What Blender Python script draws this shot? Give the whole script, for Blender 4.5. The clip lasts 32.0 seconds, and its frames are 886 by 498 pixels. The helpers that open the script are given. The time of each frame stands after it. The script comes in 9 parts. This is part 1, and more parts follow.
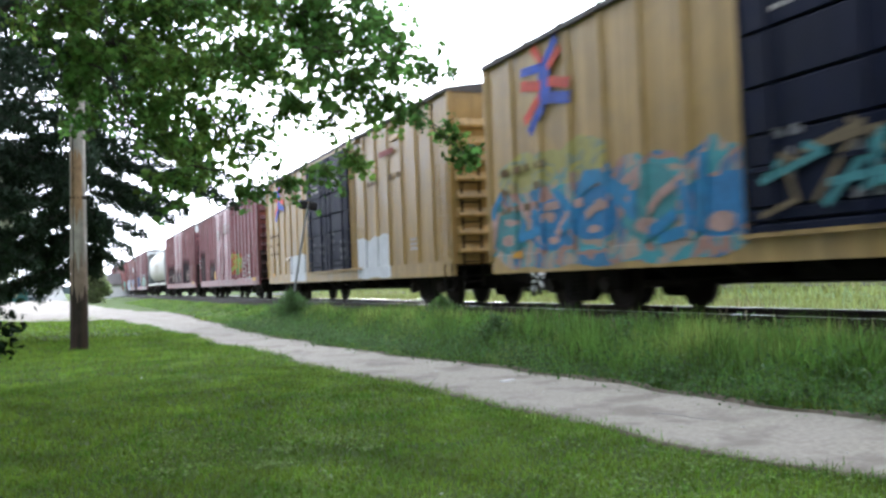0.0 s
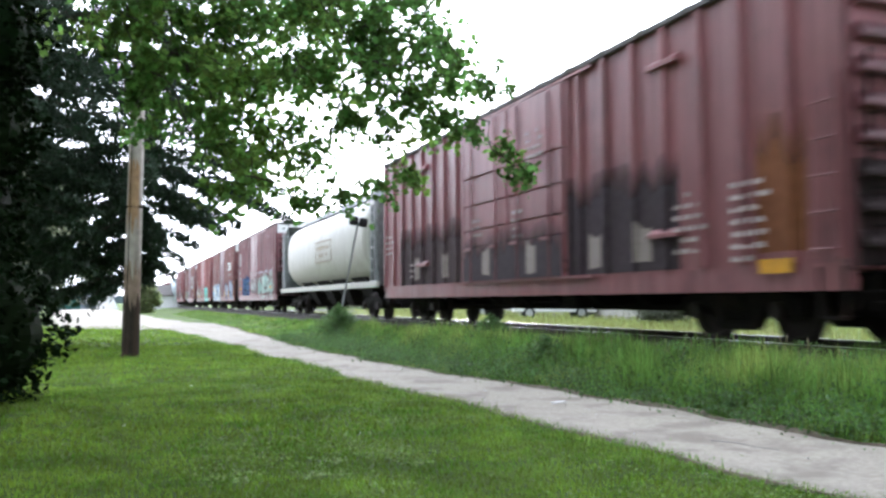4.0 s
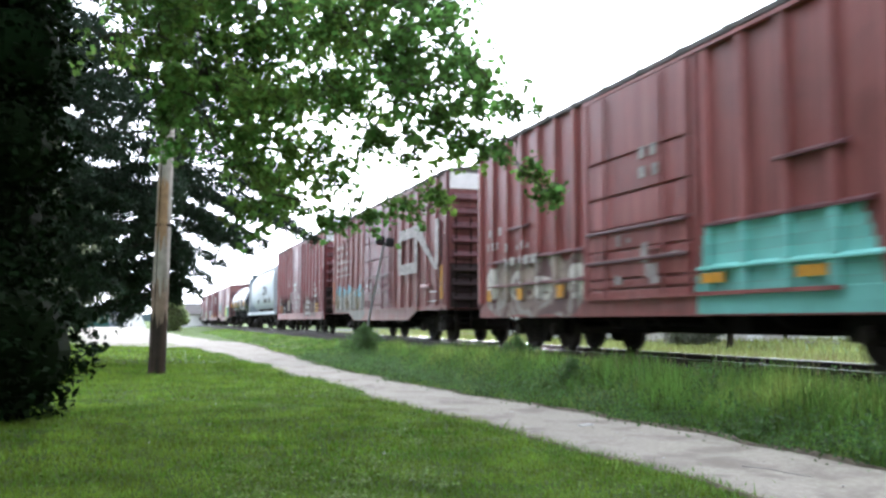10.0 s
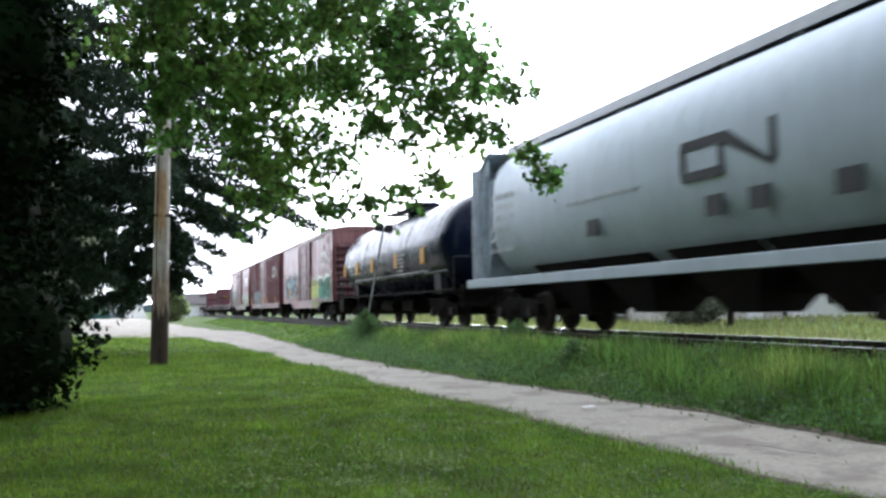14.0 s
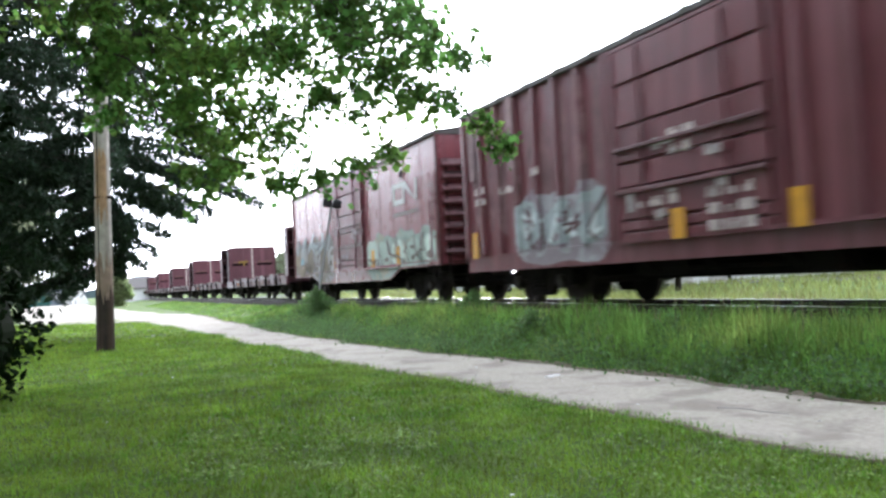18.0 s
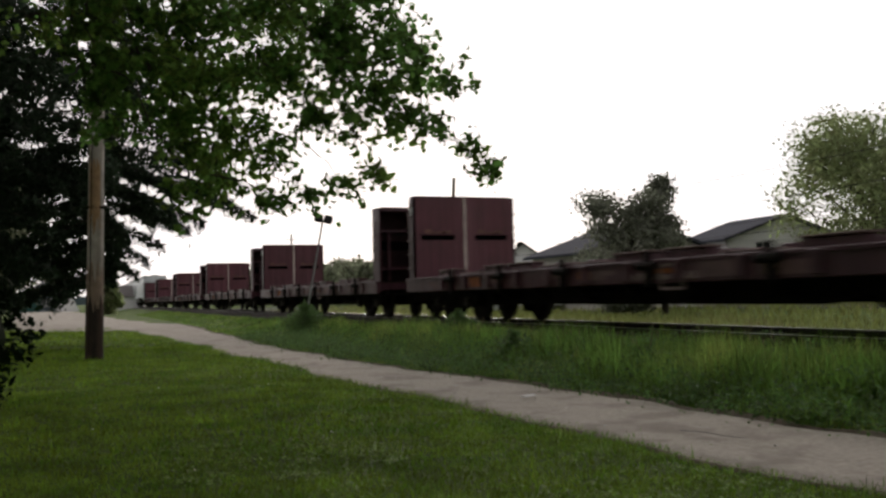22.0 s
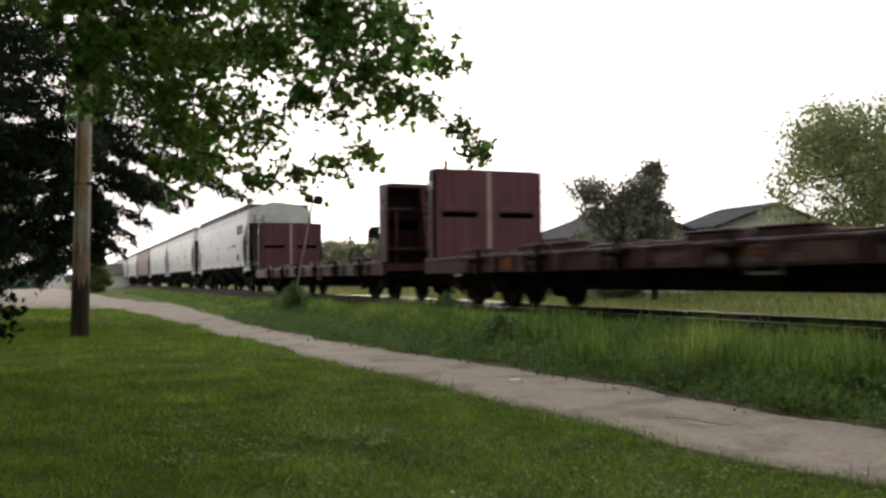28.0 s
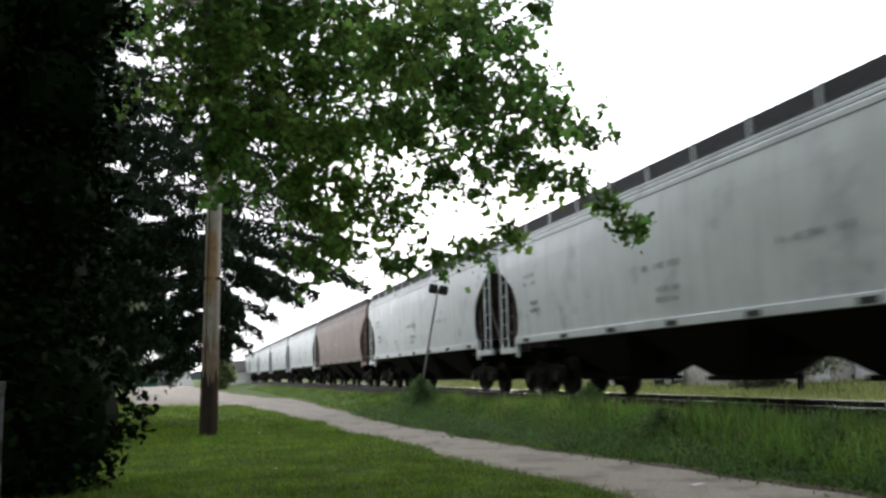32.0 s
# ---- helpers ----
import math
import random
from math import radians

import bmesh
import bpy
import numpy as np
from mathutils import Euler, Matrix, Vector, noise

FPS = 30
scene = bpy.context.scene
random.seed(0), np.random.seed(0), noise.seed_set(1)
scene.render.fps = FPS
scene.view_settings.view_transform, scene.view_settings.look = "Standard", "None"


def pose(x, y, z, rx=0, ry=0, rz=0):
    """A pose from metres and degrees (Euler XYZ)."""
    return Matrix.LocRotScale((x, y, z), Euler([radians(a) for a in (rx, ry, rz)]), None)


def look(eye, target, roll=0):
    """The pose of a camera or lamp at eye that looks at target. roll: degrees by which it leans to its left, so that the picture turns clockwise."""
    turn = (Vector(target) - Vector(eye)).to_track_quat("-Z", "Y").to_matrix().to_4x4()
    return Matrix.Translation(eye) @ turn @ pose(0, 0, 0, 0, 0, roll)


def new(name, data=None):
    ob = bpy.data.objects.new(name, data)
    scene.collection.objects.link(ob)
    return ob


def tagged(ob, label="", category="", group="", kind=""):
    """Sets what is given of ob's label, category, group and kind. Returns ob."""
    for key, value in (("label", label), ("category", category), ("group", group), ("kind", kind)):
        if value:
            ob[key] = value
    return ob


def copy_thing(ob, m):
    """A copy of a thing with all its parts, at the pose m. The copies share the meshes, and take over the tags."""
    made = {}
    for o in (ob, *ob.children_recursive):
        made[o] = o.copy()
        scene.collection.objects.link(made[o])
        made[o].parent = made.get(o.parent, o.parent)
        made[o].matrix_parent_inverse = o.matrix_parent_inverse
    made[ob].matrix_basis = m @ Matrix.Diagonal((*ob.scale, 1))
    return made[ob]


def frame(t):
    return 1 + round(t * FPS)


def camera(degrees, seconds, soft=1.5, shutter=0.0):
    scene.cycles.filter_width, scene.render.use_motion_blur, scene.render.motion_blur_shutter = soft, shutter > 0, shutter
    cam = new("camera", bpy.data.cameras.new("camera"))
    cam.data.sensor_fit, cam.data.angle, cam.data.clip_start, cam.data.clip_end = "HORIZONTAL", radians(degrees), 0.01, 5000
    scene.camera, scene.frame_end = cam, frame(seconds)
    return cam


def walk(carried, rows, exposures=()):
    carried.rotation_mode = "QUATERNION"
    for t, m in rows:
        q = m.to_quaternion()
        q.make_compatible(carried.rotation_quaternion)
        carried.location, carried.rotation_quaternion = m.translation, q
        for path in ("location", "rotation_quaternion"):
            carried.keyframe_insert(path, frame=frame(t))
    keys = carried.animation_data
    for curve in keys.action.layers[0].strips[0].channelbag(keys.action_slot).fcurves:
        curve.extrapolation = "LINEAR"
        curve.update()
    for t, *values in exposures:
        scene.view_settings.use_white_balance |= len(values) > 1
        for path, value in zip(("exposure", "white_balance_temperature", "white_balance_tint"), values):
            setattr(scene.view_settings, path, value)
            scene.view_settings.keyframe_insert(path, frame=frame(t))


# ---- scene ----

# ---------------------------------------------------------------- camera
EYE = 1.10
cam = camera(52.0, 32.0, soft=2.7, shutter=0.46)
PATH = [  # seconds; yaw, pitch, roll; sway of a hand-held camera about one spot
    (0.0, -22.38, 1.84, 2.26, 0.04, -0.17, 0.05),
    (0.5, -22.60, 1.98, 1.93, 0.02, -0.18, 0.04),
    (1.0, -22.09, 2.27, 1.06, 0.01, -0.16, 0.02),
    (1.5, -20.64, 2.38, 1.70, 0.02, -0.12, 0.01),
    (2.0, -20.31, 2.80, 0.42, 0.02, -0.08, 0.01),
    (2.5, -19.12, 2.95, 0.53, 0.02, -0.05, -0.00),
    (3.0, -19.22, 3.15, -0.28, 0.01, -0.04, -0.00),
    (3.5, -20.21, 3.21, -0.41, 0.00, -0.05, 0.00),
    (4.0, -19.54, 3.26, 0.33, 0.00, -0.05, 0.00),
    (4.5, -18.80, 3.35, -0.03, 0.00, -0.03, -0.01),
    (6.5, -18.92, 3.92, -0.31, 0.01, -0.01, -0.02),
    (7.0, -18.69, 4.03, 0.01, 0.01, -0.01, -0.02),
    (7.5, -18.71, 4.11, -0.62, 0.02, -0.01, -0.01),
    (8.0, -18.47, 4.11, -0.18, 0.02, 0.00, -0.02),
    (8.5, -17.83, 4.20, 0.27, 0.02, 0.01, -0.02),
    (9.0, -17.51, 4.37, 0.01, 0.01, 0.01, -0.01),
    (9.5, -17.85, 4.54, -0.59, 0.01, 0.01, -0.01),
    (10.0, -17.94, 4.58, -0.21, 0.01, 0.00, -0.01),
    (10.5, -17.99, 4.58, 0.51, 0.01, -0.00, -0.01),
    (11.0, -18.04, 4.67, 0.42, 0.01, -0.01, -0.02),
    (11.5, -17.64, 4.67, 0.91, 0.01, -0.01, -0.02),
    (12.0, -18.01, 4.76, 1.20, 0.01, -0.01, -0.02),
    (12.5, -18.16, 4.85, 1.21, 0.02, -0.01, -0.02),
    (13.0, -18.02, 4.94, 0.94, 0.02, -0.01, -0.02),
    (13.5, -18.01, 4.30, 0.95, 0.01, -0.01, -0.01),
    (15.5, -17.01, 2.86, 0.85, -0.01, 0.12, -0.01),
    (16.0, -16.29, 2.74, 0.43, -0.03, 0.17, -0.01),
    (16.5, -16.88, 2.93, 0.32, -0.04, 0.23, -0.02),
    (17.0, -18.28, 3.11, 2.01, -0.05, 0.28, -0.03),
    (17.5, -20.63, 1.59, 1.83, -0.05, 0.29, -0.03),
    (18.0, -21.21, 1.91, 2.95, -0.04, 0.25, -0.02),
    (18.5, -21.69, 1.96, 1.81, -0.02, 0.16, -0.01),
    (19.0, -21.80, 2.06, 2.08, -0.01, 0.07, 0.00),
    (19.5, -21.95, 2.10, 1.60, -0.01, 0.01, 0.01),
    (20.0, -22.11, 2.25, 2.83, -0.02, -0.02, 0.01),
    (20.5, -21.46, 2.39, 2.39, -0.03, -0.03, 0.01),
    (21.0, -21.89, 2.59, 1.53, -0.04, -0.03, 0.00),
    (21.5, -22.03, 2.76, 1.10, -0.04, -0.05, 0.01),
    (22.0, -21.72, 2.93, 1.40, -0.04, -0.05, 0.01),
    (22.5, -21.75, 3.09, 1.64, -0.03, -0.05, 0.01),
    (23.0, -21.73, 3.30, 2.23, -0.02, -0.03, 0.01),
    (23.5, -20.89, 2.21, 1.98, -0.01, -0.01, 0.02),
    (24.0, -21.10, 2.34, 0.70, -0.01, 0.00, 0.02),
    (24.5, -21.71, 2.79, -1.86, -0.02, -0.01, 0.03),
    (26.5, -21.96, 2.49, 0.57, 0.01, -0.02, -0.01),
    (27.0, -21.65, 1.33, 1.94, 0.02, -0.00, -0.01),
    (27.5, -21.93, 1.61, 2.17, 0.03, 0.01, -0.00),
    (28.0, -22.30, 1.86, 0.50, 0.03, 0.02, -0.00),
    (28.5, -20.49, 2.12, -0.38, 0.01, 0.04, -0.01),
    (29.0, -20.12, 2.19, 0.51, 0.00, 0.05, -0.01),
    (29.5, -20.22, 2.33, -0.45, -0.00, 0.08, -0.02),
    (30.0, -19.85, 2.53, 0.17, 0.01, 0.17, -0.02),
    (30.2, -18.05, 2.62, 0.75, 0.00, 0.22, -0.02),
    (30.5, -16.50, 2.90, 1.99, -0.04, 0.35, -0.02),
    (30.6, -16.48, 3.05, 3.30, -0.05, 0.40, -0.02),
    (31.0, -15.76, 4.52, 4.42, -0.11, 0.63, -0.03),
    (31.2, -15.42, 6.35, 3.40, -0.10, 0.74, -0.03),
    (31.5, -14.88, 7.35, 2.33, -0.08, 0.88, -0.03),
    (32.0, -15.11, 7.77, 1.40, -0.05, 1.02, -0.01)]
EXPOSURE = [(0, 1.01, 5870, 13), (1, 0.93, 5874, 13), (2, 1.16, 5878, 13), (4, 1.26, 5885, 13), (7, 1.08, 5897, 13), (9, 1.18, 5905, 13), (11, 1.23, 5912, 13), (12, 1.18, 5916, 13), (13, 0.60, 5920, 13), (15.5, 0.93, 5941, 13), (17, 1.08, 5953, 13), (18, 1.24, 5962, 13), (19, 0.83, 5970, 13), (20, -0.23, 6560, 14), (21, -0.73, 6930, 15), (22, -1.08, 7120, 17), (23.1, -1.43, 7220, 18), (24, -0.53, 7450, 18), (24.5, -0.53, 7450, 18), (26.5, -1.08, 7350, 18), (27, -0.41, 7350, 18), (28, -0.58, 7330, 18), (29, -0.38, 7300, 18), (30, 0.24, 6700, 15), (30.5, 0.13, 6650, 15), (31, -0.12, 6600, 14), (32, -0.17, 6500, 14)]   # seconds, stops, kelvin, tint
walk(cam, [(t, pose(dx, dy, EYE + dz, 90 + p, r, y)) for t, y, p, r, dx, dy, dz in PATH], EXPOSURE)

# way of the train along the track, metres, at each full second
RUN = [0, 12.94, 25.88, 38.83, 51.77, 64.72, 77.67, 90.62, 103.58, 116.55, 129.54, 142.56, 155.61, 168.71, 181.85, 195.06, 208.32, 221.64, 235.01, 248.43, 261.91, 275.44, 289.01, 302.63, 316.3, 330.0, 343.75, 357.54, 371.38, 385.26, 399.19, 413.16, 427.19]

# ---------------------------------------------------------------- world and sun
world = bpy.data.worlds.new("overcast")
scene.world = world
world.use_nodes = True
wn, wl = world.node_tree.nodes, world.node_tree.links
wn.clear()
SUN_AZ, SUN_EL = 20.3, 11.0          # degrees to the right of the track's far end, degrees up
sky = wn.new("ShaderNodeTexSky")
sky.sky_type, sky.sun_disc = "NISHITA", False
sky.sun_elevation, sky.sun_rotation = radians(SUN_EL), radians(SUN_AZ)
coord = wn.new("ShaderNodeTexCoord")
wmap = wn.new("ShaderNodeMapping")
wmap.inputs["Scale"].default_value = (1.0, 1.0, 3.5)
cloud = wn.new("ShaderNodeTexNoise")
cloud.inputs["Scale"].default_value, cloud.inputs["Detail"].default_value = 2.2, 6
ramp = wn.new("ShaderNodeValToRGB")
ramp.color_ramp.elements[0].position, ramp.color_ramp.elements[1].position = 0.32, 0.66
ramp.color_ramp.elements[0].color, ramp.color_ramp.elements[1].color = (0.90, 0.95, 1.02, 1), (1.08, 1.10, 1.12, 1)
skys = wn.new("ShaderNodeBackground")
skys.inputs["Strength"].default_value = 0.08
clouds = wn.new("ShaderNodeBackground")
clouds.inputs["Strength"].default_value = 1.0
wmix = wn.new("ShaderNodeMixShader")
wmix.inputs["Fac"].default_value = 0.88
wout = wn.new("ShaderNodeOutputWorld")
wl.new(coord.outputs["Generated"], wmap.inputs["Vector"])
wl.new(wmap.outputs["Vector"], cloud.inputs["Vector"])
wl.new(cloud.outputs["Fac"], ramp.inputs["Fac"])
aim = wn.new("ShaderNodeVectorMath")      # thin cloud glows on the sun's side
aim.operation = "DOT_PRODUCT"
aim.inputs[1].default_value = (math.sin(radians(SUN_AZ)) * math.cos(radians(SUN_EL)), math.cos(radians(SUN_AZ)) * math.cos(radians(SUN_EL)), math.sin(radians(SUN_EL)))
glow = wn.new("ShaderNodeMapRange")
glow.interpolation_type = "SMOOTHSTEP"
glow.inputs["From Min"].default_value, glow.inputs["From Max"].default_value = 0.0, 0.95
glow.inputs["To Min"].default_value, glow.inputs["To Max"].default_value = 0.86, 3.2
wl.new(coord.outputs["Generated"], aim.inputs[0])
wl.new(aim.outputs["Value"], glow.inputs["Value"])
wl.new(glow.outputs["Result"], clouds.inputs["Strength"])
wl.new(ramp.outputs["Color"], clouds.inputs["Color"])
wl.new(sky.outputs["Color"], skys.inputs["Color"])
wl.new(skys.outputs["Background"], wmix.inputs[1])
wl.new(clouds.outputs["Background"], wmix.inputs[2])
wl.new(wmix.outputs["Shader"], wout.inputs["Surface"])

sun_data = bpy.data.lights.new("sun", "SUN")
sun_data.energy, sun_data.angle, sun_data.color = 0.9, radians(12), (1.0, 0.93, 0.82)
sun = new("sun", sun_data)
_a, _e = radians(SUN_AZ), radians(SUN_EL)
sun.matrix_world = look((math.sin(_a) * math.cos(_e) * 60, math.cos(_a) * math.cos(_e) * 60, math.sin(_e) * 60), (0, 0, 0))

# ---------------------------------------------------------------- materials
MATS = {}


def mat(name, col, rough=0.7, metal=0.0, var=0.3, scale=5.0, alt=None, altscale=0.8, altcut=0.55, streak=0.0, streak_col=None, streak2=0.0, streak2_col=None,
        bump=0.15, rnd=0.12, island=False, translucent=0.0, spec=0.4, coords="Object"):
    """A weathered surface: base colour, patches of a second colour, upright streaks, grain in colour and relief."""
    if name in MATS:
        return MATS[name]
    m = bpy.data.materials.new(name)
    MATS[name] = m
    m.use_nodes = True
    n, l = m.node_tree.nodes, m.node_tree.links
    bsdf, out = n["Principled BSDF"], n["Material Output"]
    tc, info = n.new("ShaderNodeTexCoord"), n.new("ShaderNodeObjectInfo")
    shift = n.new("ShaderNodeVectorMath")
    shift.operation = "MULTIPLY_ADD"
    comb = n.new("ShaderNodeCombineXYZ")
    for i in range(3):
        l.new(info.outputs["Random"], comb.inputs[i])
    shift.inputs[1].default_value = (13.0, 17.0, 9.0)
    l.new(comb.outputs[0], shift.inputs[0])
    l.new(tc.outputs[coords], shift.inputs[2])
    p = shift.outputs[0]

    def noise_fac(sc, detail=4, vec=p, rough_n=0.6):
        t = n.new("ShaderNodeTexNoise")
        t.inputs["Scale"].default_value, t.inputs["Detail"].default_value, t.inputs["Roughness"].default_value = sc, detail, rough_n
        l.new(vec, t.inputs["Vector"])
        return t.outputs["Fac"]

    def ramped(fac, a, b, ca=0.0, cb=1.0):
        r = n.new("ShaderNodeMapRange")
        r.inputs["From Min"].default_value, r.inputs["From Max"].default_value = a, b
        r.inputs["To Min"].default_value, r.inputs["To Max"].default_value = ca, cb
        l.new(fac, r.inputs["Value"])
        return r.outputs["Result"]

    def mixed(fac, a, b, mode="MIX"):
        x = n.new("ShaderNodeMix")
        x.data_type, x.blend_type = "RGBA", mode
        for sock, v in ((x.inputs["Factor"], fac), (x.inputs["A"], a), (x.inputs["B"], b)):
            if isinstance(v, (int, float)):
                sock.default_value = v
            elif isinstance(v, tuple):
                sock.default_value = (*v[:3], 1)
            else:
                l.new(v, sock)
        return x.outputs["Result"]

    grain = noise_fac(scale, 6)
    colour = mixed(ramped(grain, 0.3, 0.7), tuple(c * (1 - var) for c in col), tuple(min(1, c * (1 + var)) for c in col))
    if alt:
        colour = mixed(ramped(noise_fac(altscale, 7, p, 0.68), altcut, altcut + 0.12), colour, alt)
    if streak:
        mp = n.new("ShaderNodeMapping")
        mp.inputs["Scale"].default_value = (5.0, 5.0, 0.22)
        l.new(p, mp.inputs["Vector"])
        sf = ramped(noise_fac(1.6, 5, mp.outputs[0], 0.65), 0.45, 0.75, 0.0, streak)
        colour = mixed(sf, colour, streak_col or tuple(c * 0.45 for c in col))
    if streak2:
        mp2 = n.new("ShaderNodeMapping")
        mp2.inputs["Scale"].default_value = (3.1, 3.1, 0.10)
        mp2.inputs["Location"].default_value = (4.0, 9.0, 2.0)
        l.new(p, mp2.inputs["Vector"])
        colour = mixed(ramped(noise_fac(1.3, 6, mp2.outputs[0], 0.7), 0.48, 0.72, 0.0, streak2), colour, streak2_col)
    value = n.new("ShaderNodeHueSaturation")
    if island:
        geo = n.new("ShaderNodeNewGeometry")
        rand = geo.outputs["Random Per Island"]
    else:
        rand = info.outputs["Random"]
    l.new(ramped(rand, 0, 1, 1 - rnd, 1 + rnd), value.inputs["Value"])
    if island:
        l.new(ramped(rand, 0, 1, 0.475, 0.515), value.inputs["Hue"])
    l.new(colour, value.inputs["Color"])
    l.new(value.outputs["Color"], bsdf.inputs["Base Color"])
    l.new(ramped(grain, 0.3, 0.7, max(0.02, rough - 0.1), min(1, rough + 0.1)), bsdf.inputs["Roughness"])
    bsdf.inputs["Metallic"].default_value = metal
    bsdf.inputs["Specular IOR Level"].default_value = spec
    if bump:
        b = n.new("ShaderNodeBump")
        b.inputs["Strength"].default_value, b.inputs["Distance"].default_value = bump, 0.02
        l.new(noise_fac(scale * 5, 4), b.inputs["Height"])
        l.new(b.outputs["Normal"], bsdf.inputs["Normal"])
    if translucent:
        tr = n.new("ShaderNodeBsdfTranslucent")
        bright = n.new("ShaderNodeHueSaturation")
        bright.inputs["Value"].default_value, bright.inputs["Saturation"].default_value = 1.8, 1.0
        l.new(value.outputs["Color"], bright.inputs["Color"])
        l.new(bright.outputs["Color"], tr.inputs["Color"])
        mx = n.new("ShaderNodeMixShader")
        mx.inputs["Fac"].default_value = translucent
        l.new(bsdf.outputs[0], mx.inputs[1])
        l.new(tr.outputs[0], mx.inputs[2])
        l.new(mx.outputs[0], out.inputs["Surface"])
    return m


def paint_mat(name, cols, scale=1.1, stretch=1.0, seed=0.0):
    """Spray paint: hard-edged patches of several colours, with soft overspray between them."""
    if name in MATS:
        return MATS[name]
    m = bpy.data.materials.new(name)
    MATS[name] = m
    m.use_nodes = True
    n, l = m.node_tree.nodes, m.node_tree.links
    bsdf = n["Principled BSDF"]
    tc, mp = n.new("ShaderNodeTexCoord"), n.new("ShaderNodeMapping")
    mp.inputs["Location"].default_value = (seed * 3.1, seed * 7.7, seed)
    mp.inputs["Rotation"].default_value = (0.35, 0, 0)
    mp.inputs["Scale"].default_value = (1, 1, stretch)
    l.new(tc.outputs["Object"], mp.inputs["Vector"])
    warp = n.new("ShaderNodeTexNoise")
    warp.inputs["Scale"].default_value, warp.inputs["Detail"].default_value = scale, 1.5
    warp.inputs["Distortion"].default_value = 1.6
    l.new(mp.outputs[0], warp.inputs["Vector"])
    r = n.new("ShaderNodeValToRGB")
    r.color_ramp.interpolation = "LINEAR"
    k = len(cols)
    stops = [(0.34 + 0.32 * i / k, c) for i, c in enumerate(cols)]
    el = r.color_ramp.elements
    el[0].position, el[0].color = stops[0][0], (*stops[0][1], 1)
    el[1].position, el[1].color = stops[-1][0] + 0.02, (*stops[-1][1], 1)
    for i in range(1, k):
        e = el.new(stops[i][0])
        e.color = (*stops[i][1], 1)
        e = el.new(stops[i][0] - 0.012)
        e.color = (*stops[i - 1][1], 1)
    l.new(warp.outputs["Fac"], r.inputs["Fac"])
    dirt = n.new("ShaderNodeTexNoise")
    dirt.inputs["Scale"].default_value, dirt.inputs["Detail"].default_value = 7, 6
    l.new(mp.outputs[0], dirt.inputs["Vector"])
    x = n.new("ShaderNodeMix")
    x.data_type, x.blend_type = "RGBA", "MULTIPLY"
    x.inputs["Factor"].default_value = 0.45
    l.new(r.outputs["Color"], x.inputs["A"])
    l.new(dirt.outputs["Fac"], x.inputs["B"])
    l.new(x.outputs["Result"], bsdf.inputs["Base Color"])
    bsdf.inputs["Roughness"].default_value = 0.65
    return m


RUST = (0.085, 0.035, 0.02)
M_GRASS = mat("lawn_grass", (0.136, 0.222, 0.027), 0.8, var=0.5, scale=1.3, island=True, rnd=0.4, bump=0, translucent=0.4, alt=(0.078, 0.162, 0.017), altscale=1.6, altcut=0.50, spec=0.2)
M_LAWN = mat("lawn_soil", (0.082, 0.134, 0.019), 0.9, var=0.5, scale=2.2, alt=(0.050, 0.084, 0.016), altscale=0.9, altcut=0.50, bump=0.6, rnd=0, spec=0.2)
M_WEED = mat("tall_grass", (0.108, 0.200, 0.042), 0.7, var=0.45, scale=1.0, island=True, rnd=0.55, bump=0, translucent=0.5, alt=(0.235, 0.305, 0.078), altscale=0.8, altcut=0.5, spec=0.25)
M_WEEDLEAF = mat("broad_weed", (0.078, 0.148, 0.046), 0.6, var=0.4, scale=2, island=True, rnd=0.4, bump=0, translucent=0.4)
M_FIELD = mat("dry_field_grass", (0.17, 0.20, 0.06), 0.8, var=0.4, scale=0.5, island=True, rnd=0.4, bump=0, translucent=0.3, alt=(0.22, 0.19, 0.10), altscale=0.3)
M_SEED = mat("seed_heads", (0.21, 0.17, 0.10), 0.9, island=True, rnd=0.3, bump=0)
M_PATH = mat("trodden_gravel", (0.395, 0.358, 0.302), 0.95, var=0.22, scale=22.0, alt=(0.270, 0.238, 0.200), altscale=1.5, altcut=0.50, bump=0.5, rnd=0)
M_STONE = mat("gravel_stones", (0.40, 0.385, 0.36), 0.9, var=0.3, scale=9, island=True, rnd=0.4, bump=0.2)
M_BALLAST = mat("ballast", (0.065, 0.055, 0.048), 0.95, var=0.45, scale=14, alt=(0.05, 0.04, 0.034), altscale=1.0, bump=1.0, rnd=0)
M_TIE = mat("creosoted_wood", (0.028, 0.022, 0.018), 0.9, var=0.4, scale=9, bump=0.6, rnd=0.3)
M_RAIL = mat("rail_steel", (0.032, 0.022, 0.018), 0.6, 0.5, var=0.3, scale=6, bump=0.1)
M_RAILTOP = mat("polished_rail_head", (0.62, 0.62, 0.62), 0.28, 1.0, var=0.08, scale=20, bump=0.02)
M_BARK = mat("bark", (0.055, 0.045, 0.035), 0.95, var=0.4, scale=8, bump=0.9)
M_LEAF = mat("maple_leaf", (0.064, 0.134, 0.031), 0.6, var=0.6, scale=0.7, island=True, rnd=0.6, bump=0, translucent=0.58, alt=(0.160, 0.262, 0.054), altscale=0.55, altcut=0.51, spec=0.12)
M_SPRUCE = mat("spruce_needles", (0.018, 0.040, 0.018), 0.7, var=0.3, scale=2, island=True, rnd=0.35, bump=0, translucent=0.12)
M_CEDAR = mat("cedar_sprays", (0.012, 0.024, 0.009), 0.9, var=0.35, scale=2, island=True, rnd=0.4, bump=0, translucent=0.0, spec=0.06)
